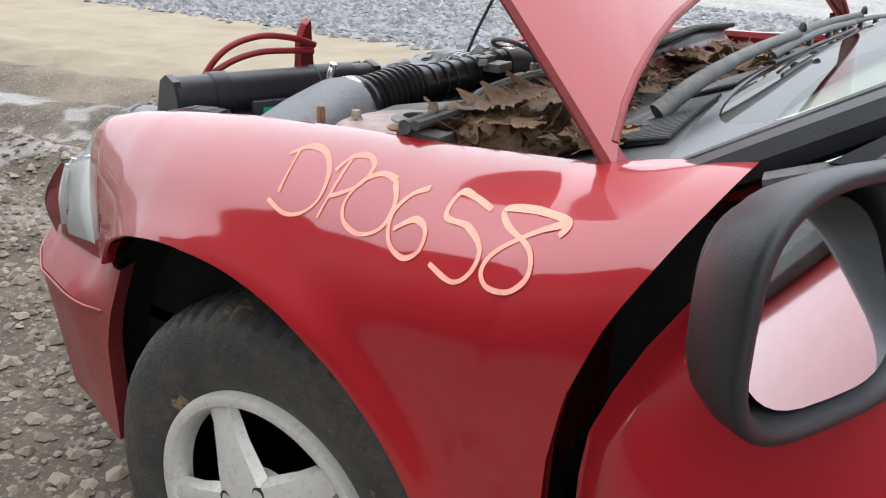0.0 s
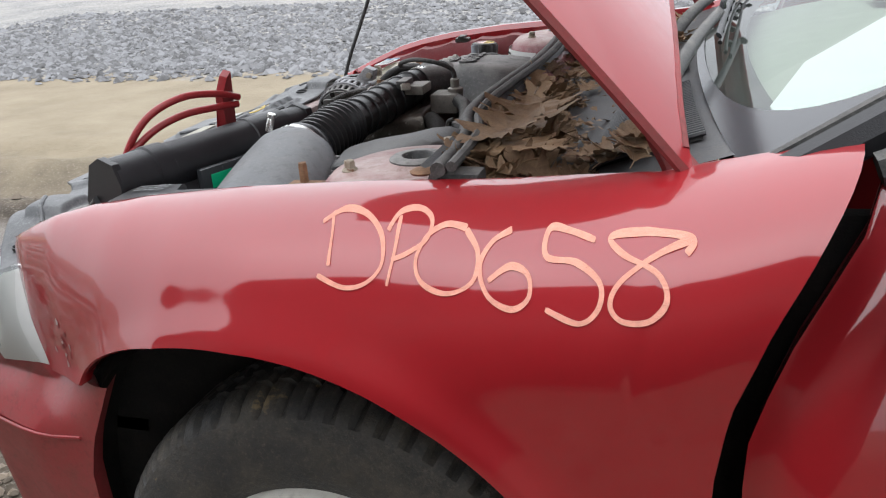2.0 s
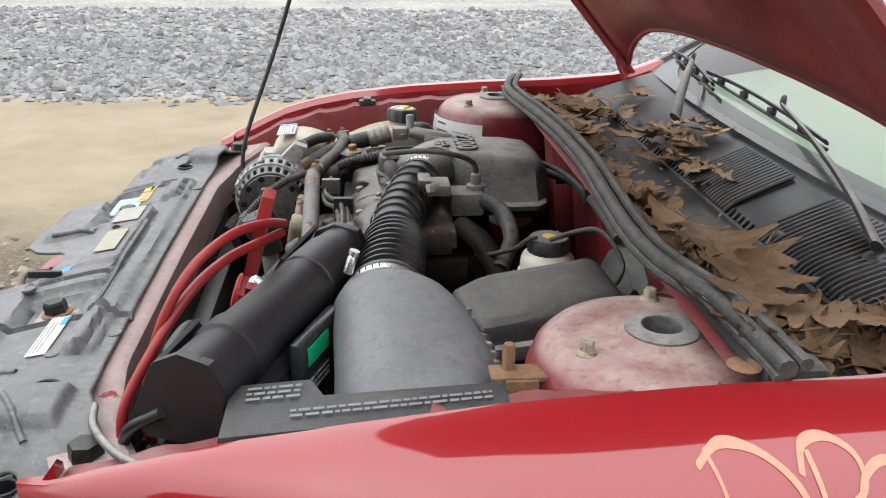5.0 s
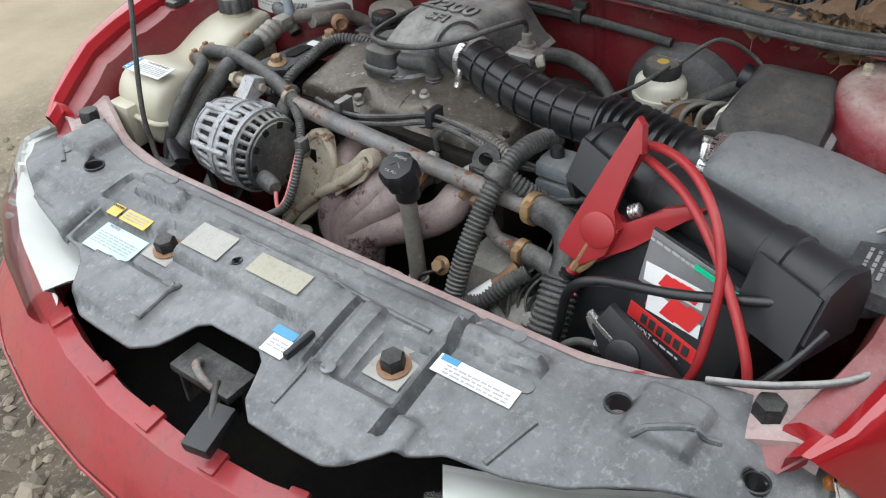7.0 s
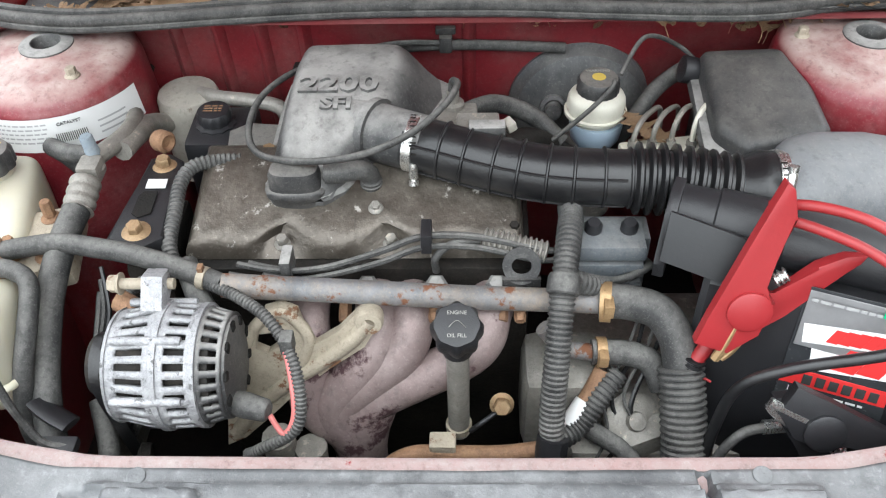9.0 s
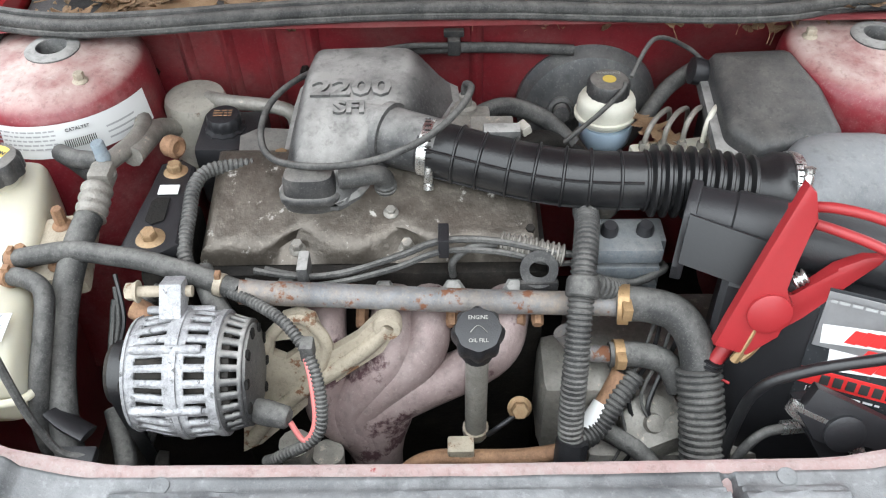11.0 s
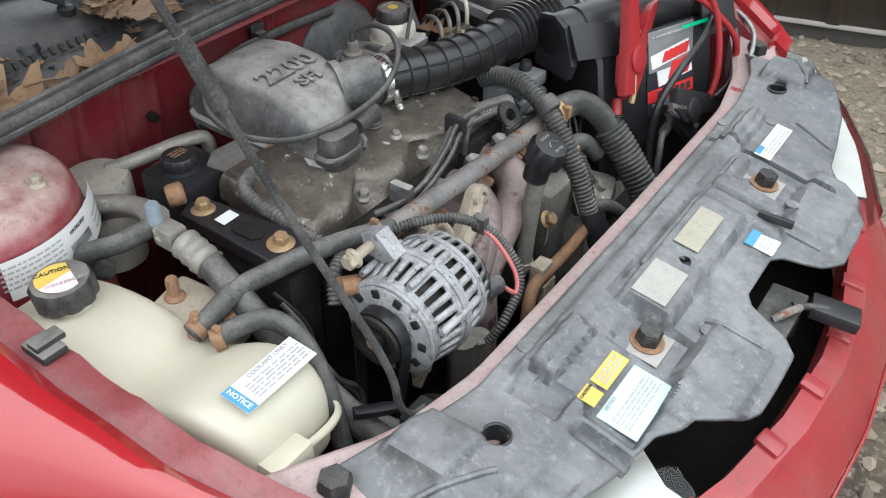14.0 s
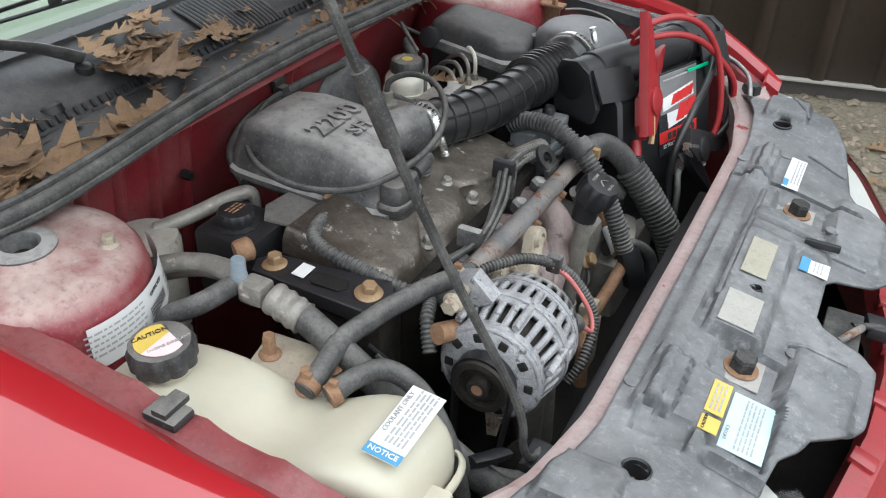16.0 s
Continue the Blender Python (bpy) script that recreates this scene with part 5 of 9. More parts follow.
def cover_z(x, y):
    v = (x - 0.55) / 0.22
    z = 0.716 - 0.034 * smoothstep(0.15, 1.05, v) + 0.016 * smoothstep(0.36, 0.47, abs(y)) - 0.05 * smoothstep(0.48, 0.62, abs(y))
    z += 0.0072 * bump_box(x, y, 0.577, 0.0, 0.010, 0.33, 0.005)
    for c in (-0.192, 0.188):
        z -= 0.0096 * bump_box(x, y, 0.655, c, 0.034, 0.028, 0.005)
        z += 0.0107 * bump_box(x, y, 0.735, c, 0.03, 0.070, 0.010)
    z += 0.0144 * bump_box(x, y, 0.632, -0.045, 0.028, 0.115, 0.008)
    z -= 0.0120 * bump_box(x, y, 0.672, -0.275, 0.026, 0.050, 0.006)
    z += 0.0108 * bump_box(x, y, 0.655, 0.088, 0.050, 0.010, 0.007)
    z += 0.0108 * bump_box(x, y, 0.655, 0.128, 0.050, 0.012, 0.007)
    z -= 0.0096 * bump_box(x, y, 0.60, -0.335, 0.025, 0.016, 0.006)
    z += 0.0108 * bump_box(x, y, 0.588, 0.275, 0.010, 0.055, 0.005)
    z += 0.0108 * bump_box(x, y, 0.590, -0.270, 0.012, 0.040, 0.005)
    z -= 0.0168 * bump_box(x, y, 0.64, 0.232, 0.09, 0.002, 0.005)
    z -= 0.0144 * bump_box(x, y, 0.70, -0.348, 0.05, 0.003, 0.008)
    z += 0.0120 * bump_box(x, y, 0.56, -0.46, 0.03, 0.03, 0.008)
    z += 0.0120 * bump_box(x, y, 0.585, 0.47, 0.03, 0.03, 0.008)
    z -= 0.0060 * bump_box(x, y, 0.665, -0.43, 0.012, 0.03, 0.006)
    z += 0.0012 * noise.noise(Vector((x * 22, y * 22, 2)))
    return z


def radiator_cover():
    c = thing("radiator_cover", (0.64, 0, 0.70), "weathered grey plastic radiator cover panel with faded stickers", "engine cover")
    bm = bmesh.new()
    ny, nx = 250, 44
    holes = ((0.597, -0.412, 0.0135), (0.586, 0.421, 0.0135), (0.582, 0.560, 0.0125), (0.638, -0.066, 0.006))
    vs = []
    for i in range(ny + 1):
        y = -0.62 + 1.24 * i / ny
        a, b = cover_rear(y), cover_front(y)
        row = []
        for j in range(nx + 1):
            x = a + (b - a) * j / nx
            p = V(x, y, cover_z(x, y))
            for hx, hy, r in holes:
                d = math.hypot(x - hx, y - hy)
                if d < r * 1.0 and d > r * 0.45:
                    k = r / d
                    p = V(hx + (x - hx) * k, hy + (y - hy) * k, p.z)
            row.append(bm.verts.new(p))
        vs.append(row)
    for i in range(ny):
        for j in range(nx):
            q = (vs[i][j], vs[i + 1][j], vs[i + 1][j + 1], vs[i][j + 1])
            m = sum((w.co for w in q), Vector()) / 4
            if any(math.hypot(m.x - hx, m.y - hy) < r * 0.98 for hx, hy, r in holes):
                continue
            bm.faces.new(q)
    sheet = part("panel", bm, panel_mat, c, angle=50)
    mod = sheet.modifiers.new("thickness", "SOLIDIFY")
    mod.thickness, mod.offset = 0.004, -1
    for hx, hy, r in holes:
        bm = bmesh.new()
        lathe(bm, (hx, hy, cover_z(hx, hy) - 0.004), (0, 0, 1), [(r * 1.12, 0.002), (r * 1.12, 0.0046), (r * 1.0, 0.0054), (r * 0.9, 0.004), (r * 0.9, -0.025)], 24)
        bm.faces.ensure_lookup_table()
        bmesh.ops.delete(bm, geom=[f for f in bm.faces if len(f.verts) > 4], context="FACES_ONLY")
        part("hole_rim", bm, plastic, c)
    for x, y, n in ((0.648, -0.190, 0), (0.648, 0.188, 1)):
        bm = bmesh.new()
        z = cover_z(x, y)
        box(bm, (x - 0.004, y - 0.002, z + 0.0006), (0.062, 0.050, 0.0015), 0.0005, Euler((0, radians(8), 0)).to_matrix())
        part("bolt_pad", bm, mat("grey_steel_pad", (0.33, 0.31, 0.29), 0.55, 0.2, 0.15, 25, DUST, 0.3, 20) if n == 0 else bpy.data.materials["grey_steel_pad"], c, "bare grey steel pad")
        bm = bmesh.new()
        lathe(bm, (x + 0.003, y, z + 0.0015), (0.12, 0, 1), [(0.0195, 0), (0.0195, 0.0012), (0.015, 0.002)], 24)
        part("washer", bm, rusty, c, "rust-stained washer")
        bolt("mount_bolt", (x + 0.003, y, z + 0.002), (0.12, 0, 1), 0.0145, 0.017, black_steel, c, "dark hexagon mounting bolt")
    for s in (1, -1):
        x, y = 0.512, s * 0.542
        z = cover_z(x, y)
        bm = bmesh.new()
        lathe(bm, (x, y, z - 0.004), (0, 0, 1), [(0.024, 0), (0.024, 0.006), (0.012, 0.008)], 20)
        part("washer", bm, rusty, c)
        bolt("corner_bolt", (x, y, z), (0, 0, 1), 0.0165, 0.024, black_steel, c, "dark hexagon corner bumper bolt")
        bolt("stud", (x - 0.022, y + s * 0.035, z - 0.006), (0, 0, 1), 0.008, 0.012, steel, c, "bright zinc stud nut", 0.013)
    for x, y in ((0.698, -0.134), (0.701, 0.140), (0.556, -0.290), (0.553, 0.284), (0.60, -0.47), (0.61, 0.33)):
        bm = bmesh.new()
        lathe(bm, (x, y, cover_z(x, y)), (0.1, 0, 1), [(0.009, -0.002), (0.009, 0.0016), (0.007, 0.0026), (0.0035, 0.0018), (0.0, 0.0026)], 18)
        part("push_rivet", bm, panel_mat, c)
    for x0, y0, x1, y1 in ((0.600, -0.10, 0.600, 0.20), (0.69, 0.105, 0.755, 0.105), (0.69, -0.12, 0.755, -0.12), (0.62, -0.45, 0.575, -0.52), (0.62, 0.45, 0.575, 0.52), (0.64, 0.36, 0.70, 0.34)):
        bm = bmesh.new()
        tube(bm, [V(x0 + (x1 - x0) * k / 6, y0 + (y1 - y0) * k / 6, cover_z(x0 + (x1 - x0) * k / 6, y0 + (y1 - y0) * k / 6)) for k in range(7)], 0.004, 8, 1, smooth_line=False)
        part("moulded_rib", bm, panel_mat, c)
    # stickers
    tilt = (0.16, 0, 1)
    bm = bmesh.new()

    def stick(nm, x, y, w, h, m, lab="", rz=0.0):
        u = (math.sin(rz), math.cos(rz), 0)
        return plate(nm, (x, y, cover_z(x, y) + 0.0012), u, tilt, w, h, m, c, lab, 0.0003)

    stick("sticker", 0.676, -0.270, 0.088, 0.046, sky_label, "pale blue and white refrigerant notice")
    bars("print", (0.678, -0.270, cover_z(0.678, -0.270) + 0.0015), (0, 1, 0), tilt, 0.078, 0.022, 5, grey_ink, c, 0.002, 3)
    letters("print_text", "NOTICE", (0.658, -0.292, cover_z(0.658, -0.292) + 0.0014), (0, 1, 0), tilt, 0.006, grey_ink, c)
    letters("print_text", "CHARGE WITH", (0.692, -0.278, cover_z(0.692, -0.278) + 0.0014), (0, 1, 0), tilt, 0.006, grey_ink, c)
    stick("sticker", 0.641, -0.263, 0.052, 0.020, yellow_label, "yellow caution sticker")
    stick("sticker", 0.641, -0.306, 0.022, 0.020, yellow_label)
    bars("print", (0.641, -0.263, cover_z(0.641, -0.263) + 0.0015), (0, 1, 0), tilt, 0.044, 0.014, 3, grey_ink, c, 0.002, 5)
    letters("print_text", "CAUTION", (0.636, -0.306, cover_z(0.636, -0.306) + 0.0014), (0, 1, 0), tilt, 0.005, ink, c)
    stick("sticker", 0.631, -0.122, 0.066, 0.042, cream_label, "blank faded cream sticker")
    stick("sticker", 0.629, -0.002, 0.086, 0.032, mat("faded_yellow_label", (0.32, 0.30, 0.235), 0.5, 0, 0.1, 30, DUST, 0.2, 25, bump=0), "faded yellow sticker")
    stick("sticker", 0.694, 0.058, 0.034, 0.036, white_label, "small white and blue sticker")
    plate("sticker", (0.681, 0.055, cover_z(0.681, 0.055) + 0.0012), (0, 1, 0), tilt, 0.034, 0.012, blue_label, c, "", 0.001)
    bars("print", (0.698, 0.058, cover_z(0.698, 0.058) + 0.0015), (0, 1, 0), tilt, 0.026, 0.014, 3, grey_ink, c, 0.002, 6)
    stick("sticker", 0.630, 0.280, 0.100, 0.024, white_label, "white caution sticker with small print")
    plate("sticker", (0.622, 0.244, cover_z(0.622, 0.244) + 0.0012), (0, 1, 0), tilt, 0.022, 0.008, blue_label, c, "", 0.001)
    bars("print", (0.634, 0.284, cover_z(0.634, 0.284) + 0.0015), (0, 1, 0), tilt, 0.08, 0.014, 3, grey_ink, c, 0.002, 7)
    # a black raised block drawn as the slot
    bm = bmesh.new()
    box(bm, (0.695, 0.092, cover_z(0.695, 0.092) + 0.008), (0.045, 0.007, 0.010), 0.002)
    part("vent_slot", bm, plastic, c)


radiator_cover()


def hood_latch():
    l = thing("hood_latch", (0.76, -0.01, 0.64), "dark steel hood latch with a release lever", "hood latch")
    bm = bmesh.new()
    box(bm, (0.745, -0.01, 0.655), (0.045, 0.10, 0.012), 0.003)
    box(bm, (0.752, -0.045, 0.630), (0.028, 0.006, 0.05), 0.001)
    box(bm, (0.752, 0.020, 0.630), (0.028, 0.006, 0.05), 0.001)
    part("plate", bm, black_steel, l)
    hose("hook", [(0.745, -0.03, 0.662), (0.757, -0.02, 0.672), (0.765, 0.0, 0.668), (0.76, 0.015, 0.65)], 0.005, pipe_mat, l, "greasy latch hook")
    hose("spring", [(0.74, -0.035, 0.645), (0.745, 0.03, 0.648)], 0.007, grime, l, ridge=0.003, pitch=0.006)
    bm = bmesh.new()
    box(bm, (0.80, 0.045, 0.645), (0.06, 0.035, 0.018), 0.004, Euler((0, radians(8), radians(12))).to_matrix())
    part("lever", bm, plastic, l, "black plastic release lever")
    hose("lever_arm", [(0.755, 0.01, 0.66), (0.78, 0.03, 0.655), (0.80, 0.045, 0.648)], 0.005, black_steel, l)


hood_latch()


# ---- engine ----
def engine():
    e = thing("engine", (0.2, -0.1, 0.25), "grimy transverse four-cylinder engine with an oily valve cover", "engine")
    bm = bmesh.new()
    box(bm, (0.205, -0.11, 0.50), (0.17, 0.40, 0.36), 0.012)
    part("block", bm, grime, e)
    bm = bmesh.new()
    box(bm, (0.20, -0.11, 0.695), (0.185, 0.40, 0.055), 0.006)
    part("cylinder_head", bm, grime, e, "dark greasy cylinder head")
    # valve cover: a low pan with a scalloped front
    bm = bmesh.new()
    rings = []
    y0, y1 = -0.305, 0.082
    for v, (inset, h) in enumerate(((-0.006, -0.006), (-0.006, 0.002), (0.0, 0.004), (0.001, 0.022), (0.004, 0.034), (0.010, 0.041), (0.020, 0.045), (0.05, 0.047))):
        ring = []
        n = 40
        outline = [(0.278, y0 + (y1 - y0) * k / n) for k in range(n + 1)] + [(0.125, y1 - (y1 - y0) * k / 10) for k in range(11)]
        for x, y in outline:
            cx, cy = 0.20, (y0 + y1) / 2
            x2 = x - math.copysign(inset, x - cx)
            y2 = y - math.copysign(min(inset, abs(y - cy)), y - cy)
            if x > 0.2 and h > 0.005:
                notch = max(math.exp(-((y - c) / 0.020) ** 2) for c in (-0.195, -0.070))
                x2 -= 0.026 * notch * (1 if h < 0.04 else 0.75)
                x2 -= 0.004 * math.sin((y + 0.3) * 55) ** 2
            slope = (0.278 - x2) / 0.153
            z = 0.722 + h * (0.60 + 0.55 * slope) + 0.012 * slope
            ring.append(V(x2, y2, z))
        rings.append(ring)
    loft(bm, rings)
    vc = part("valve_cover", bm, oily, e, "oil-stained aluminium valve cover", angle=50)
    for y in (-0.195, -0.07):
        bolt("cover_bolt", (0.262, y, 0.733), (0.2, 0, 1), 0.007, 0.009, alu_dirty, vc, "", 0.010)
    bolt("cover_bolt", (0.232, -0.088, 0.760), (0.2, 0, 1), 0.006, 0.005, alu_dirty, vc, "", 0.009)
    bolt("cover_bolt", (0.252, 0.070, 0.742), (0.2, 0, 1), 0.006, 0.014, grime, vc)
    bm = bmesh.new()
    lathe(bm, (0.199, -0.095, 0.762), (0, 0, 1), [(0.013, 0), (0.0135, 0.004), (0.012, 0.005), (0.0135, 0.009), (0.012, 0.010), (0.0135, 0.014), (0.011, 0.018)], 18)
    part("vent_stub", bm, rubber, vc)
    # plenum with cast lettering
    bm = bmesh.new()
    rings, rim, pan = [], [], []
    stations = ((-0.041, -0.178, -0.080, 0.786), (-0.036, -0.196, -0.062, 0.804), (-0.026, -0.207, -0.050, 0.820), (-0.010, -0.214, -0.043, 0.830), (0.03, -0.217, -0.040, 0.835), (0.09, -0.218, -0.046, 0.836), (0.130, -0.218, -0.058, 0.833), (0.155, -0.218, -0.076, 0.826), (0.178, -0.217, -0.100, 0.815), (0.198, -0.215, -0.120, 0.803), (0.214, -0.211, -0.130, 0.792), (0.225, -0.204, -0.138, 0.783), (0.230, -0.194, -0.146, 0.777))
    zb = 0.769
    for x, y0, y1, zt in stations:
        hh = zt - zb
        side = [(0.0, 0.0), (0.007, 0.32), (0.014, 0.62), (0.020, 0.83), (0.026, 0.94), (0.032, 0.988), (0.040, 1.0)]
        lobe = 0.030 * smoothstep(-0.040, -0.015, x) * (1 - smoothstep(0.05, 0.12, x))
        y1 += lobe
        k = min(1.0, (y1 - y0) / 0.10)
        pts = [(y0 + d * k, zb + hh * f) for d, f in side] + [((y0 + y1) / 2, zt + 0.001)] + [(y1 - (d * k + lobe * f ** 0.7), zb + hh * f) for d, f in reversed(side)]
        rings.append([V(x, y, z) for y, z in pts])
        grow = 0.005 * (1 if -0.03 < x < 0.22 else -0.4)
        rim.append([V(x, y0 - grow, zb - 0.006), V(x, y0 - grow, zb + 0.001), V(x, y0 + 0.004, zb + 0.005), V(x, y1 - 0.004, zb + 0.005), V(x, y1 + grow, zb + 0.001), V(x, y1 + grow, zb - 0.006)])
        pan.append([V(x * 0.96, y0 + 0.003, zb - 0.004), V(x * 0.96, y0 + 0.012, zb - 0.022), V(x * 0.96, y1 - 0.012, zb - 0.022), V(x * 0.96, y1 - 0.003, zb - 0.004)])
    loft(bm, rings)
    pl = part("plenum", bm, plastic_grey, e, "dusty grey cast intake plenum", angle=30)
    hose("neck_flange", [(0.138, -0.096, 0.801), (0.143, -0.087, 0.802)], 0.0405, plastic_grey, pl, sides=28)
    bm = bmesh.new()
    loft(bm, rim)
    part("flange_rib", bm, plastic_grey, pl, angle=30)
    bm = bmesh.new()
    loft(bm, pan)
    part("lower_pan", bm, rubber, pl, "dark lower half of the plenum", angle=30)
    letters("cast_number", "2200", (0.094, -0.137, 0.8370), (0, 1, 0), (0.02, 0, 1), 0.046, plastic_grey, pl, 0.001, 0.0012, 0.0018, 1.05)
    letters("cast_number", "SFI", (0.130, -0.137, 0.8340), (0, 1, 0), (0.12, 0, 1), 0.028, plastic_grey, pl, 0.001, 0.0010, 0.0018, 1.15)
    hose("neck", [(0.105, -0.150, 0.796), (0.128, -0.110, 0.799), (0.150, -0.075, 0.803), (0.164, -0.050, 0.806), (0.172, -0.030, 0.806)], lambda u: 0.037 - 0.004 * u, plastic_grey, pl, sides=20)
    bm = bmesh.new()
    rings = []
    for z, k in ((0.752, 0.72), (0.756, 0.88), (0.763, 0.95), (0.770, 0.97), (0.772, 1.06), (0.779, 1.08), (0.782, 1.0), (0.783, 0.93), (0.800, 0.90), (0.806, 0.82), (0.809, 0.6)):
        rings.append([V(0.214 + 0.020 * k * math.copysign(abs(math.cos(a)) ** 0.7, math.cos(a)), -0.180 + 0.033 * k * math.copysign(abs(math.sin(a)) ** 0.7, math.sin(a)), z) for a in np.linspace(0, 2 * math.pi, 33)[:-1]])
    loft(bm, rings)
    part("breather_can", bm, plastic_dusty, e, "black rubber breather cup")
    hose("breather_hose", [(0.214, -0.145, 0.796), (0.212, -0.120, 0.798), (0.208, -0.104, 0.797), (0.201, -0.096, 0.786), (0.199, -0.095, 0.766)], 0.0115, rubber, e)
    hose("vacuum_line", [(-0.085, -0.012, 0.787), (-0.06, -0.09, 0.80), (-0.01, -0.19, 0.80), (0.05, -0.238, 0.80), (0.12, -0.248, 0.798), (0.185, -0.225, 0.805), (0.218, -0.165, 0.818), (0.222, -0.100, 0.830), (0.205, -0.045, 0.846), (0.168, -0.008, 0.858), (0.125, 0.006, 0.856), (0.095, 0.0, 0.842), (0.09, -0.002, 0.822)], 0.0042, rubber, e, "thin dusty black vacuum hose")
    # throttle end
    bm = bmesh.new()
    box(bm, (0.105, 0.005, 0.785), (0.05, 0.05, 0.035), 0.006)
    box(bm, (0.150, 0.030, 0.815), (0.035, 0.050, 0.016), 0.003)
    lathe(bm, (0.09, 0.0, 0.80), (0, 0, 1), [(0.014, 0), (0.014, 0.008), (0.008, 0.010), (0.008, 0.024), (0.005, 0.026)], 14)
    part("throttle_linkage", bm, alu_dirty, e)
    bm = bmesh.new()
    box(bm, (0.170, 0.040, 0.826), (0.018, 0.042, 0.014), 0.002)
    part("connector", bm, plastic_grey, e)
    bm = bmesh.new()
    box(bm, (0.160, 0.066, 0.824), (0.016, 0.012, 0.012), 0.002, Euler((0.3, 0, 0.5)).to_matrix())
    part("connector", bm, pale_cast, e, "pale grey electrical connector")
    hose("intake_runner", [(0.09, 0.01, 0.79), (0.06, 0.05, 0.785), (0.05, 0.10, 0.76), (0.07, 0.14, 0.73)], 0.012, rubber, e)
    hose("intake_runner", [(0.12, 0.06, 0.765), (0.09, 0.10, 0.750), (0.06, 0.15, 0.70)], 0.016, grime, e)
    bm = bmesh.new()
    box(bm, (0.11, -0.08, 0.675), (0.12, 0.32, 0.10), 0.025)
    part("intake_manifold", bm, grime, e)
    # coolant rail, plug wires and brackets along the front
    hose("coolant_pipe", [(0.346, -0.245, 0.752), (0.343, -0.15, 0.742), (0.338, 0.0, 0.725), (0.332, 0.10, 0.713), (0.335, 0.165, 0.712)], 0.0135, pipe_mat, e, "grey rust-flecked coolant pipe", sides=14)
    hose("coolant_pipe", [(0.352, 0.10, 0.69), (0.357, 0.12, 0.665), (0.358, 0.14, 0.657), (0.360, 0.18, 0.655)], 0.010, pipe_mat, e, sides=12)
    for k, (dz, dx) in enumerate(((0, 0), (0.006, 0.008), (-0.004, 0.014))):
        hose("spark_plug_wire", [(0.305 + dx, -0.225 - 0.01 * k, 0.745 + dz), (0.312 + dx, -0.19, 0.742 + dz), (0.315 + dx * 0.5, -0.14, 0.745 + dz), (0.300 + dx, -0.08, 0.757 + dz), (0.285 + dx, -0.03, 0.766 + dz), (0.280 + dx, 0.03, 0.760 + dz), (0.285 + dx, 0.10, 0.745 + dz), (0.275, 0.15, 0.73)], 0.0036, rubber, e, "dusty spark plug wire", sides=7)
    hose("spark_plug_wire", [(0.296, -0.018, 0.722), (0.298, -0.018, 0.745), (0.292, 0.0, 0.760), (0.283, 0.03, 0.757)], 0.0045, rubber, e)
    for y in (-0.20, -0.095, -0.018, 0.05):
        bm = bmesh.new()
        z = 0.722 if y > -0.1 else 0.735
        lathe(bm, (0.302, y, z - 0.05), (0.25, 0, 1), [(0.007, 0), (0.007, 0.03), (0.013, 0.034), (0.0135, 0.048), (0.009, 0.052)], 6)
        part("plug_boot", bm, plastic_grey, e, "grey hexagonal plug boot")
    for y, z in ((-0.18, 0.752), (-0.028, 0.768)):
        bm = bmesh.new()
        box(bm, (0.312 if y < -0.1 else 0.288, y, z), (0.030, 0.012, 0.026), 0.002)
        part("wire_clip", bm, plastic if y > -0.1 else plastic_grey, e)
    hose("loom_spring", [(0.276, 0.035, 0.752), (0.284, 0.07, 0.750), (0.290, 0.105, 0.744)], 0.012, alu_dirty, e, "ribbed silver heat sleeve", ridge=0.003, pitch=0.006, sides=12)
    bm = bmesh.new()
    c0 = V(0.308, 0.076, 0.742)
    ring_o = [c0 + (0.021 * math.cos(a) * V(0, 1, 0) + 0.021 * math.sin(a) * V(-0.65, 0, 0.75)) for a in np.linspace(0, 2 * math.pi, 25)[:-1]]
    ring_i = [c0 + (0.011 * math.cos(a) * V(0, 1, 0) + 0.009 * math.sin(a) * V(-0.65, 0, 0.75)) for a in np.linspace(0, 2 * math.pi, 25)[:-1]]
    nn = V(0.75, 0, 0.65) * 0.005
    loft(bm, [ring_i, ring_o, [p + nn for p in ring_o], [p + nn for p in ring_i], ring_i], cap=False)
    box(bm, c0 + V(0.012, 0, -0.022), (0.006, 0.042, 0.03), 0.001)
    part("lifting_eye", bm, black_steel, e, "dark steel lifting eye")
    # ignition coils
    coil_mat = mat("dusty_blue_grey_plastic", (0.10, 0.115, 0.13), 0.45, 0, 0.25, 20, DUST, 0.26, 18, bump=0.15, top=0.25)
    bm = bmesh.new()
    box(bm, (0.248, 0.178, 0.70), (0.04, 0.092, 0.088), 0.004)
    coil = part("ignition_coil", bm, coil_mat, e, "dusty blue-grey ignition coil pack")
    for k in range(3):
        bm = bmesh.new()
        box(bm, (0.266, 0.178, 0.688 + 0.027 * k), (0.052, 0.074, 0.021), 0.004)
        part("coil_block", bm, coil_mat, coil)
    for k in range(2):
        bm = bmesh.new()
        lathe(bm, (0.262, 0.158 + 0.040 * k, 0.753), (0.2, 0, 1), [(0.010, -0.01), (0.010, 0.008), (0.007, 0.014)], 14)
        part("coil_tower", bm, plastic, coil)
    hose("coil_wire", [(0.285, 0.16, 0.70), (0.30, 0.185, 0.71), (0.285, 0.22, 0.715), (0.26, 0.225, 0.70)], 0.005, rubber, e)
    # exhaust manifold: three runners joining in a collector
    m = new("exhaust_manifold")
    m.parent = e
    m.matrix_parent_inverse = Matrix.Translation(-Vector(e["base"]))
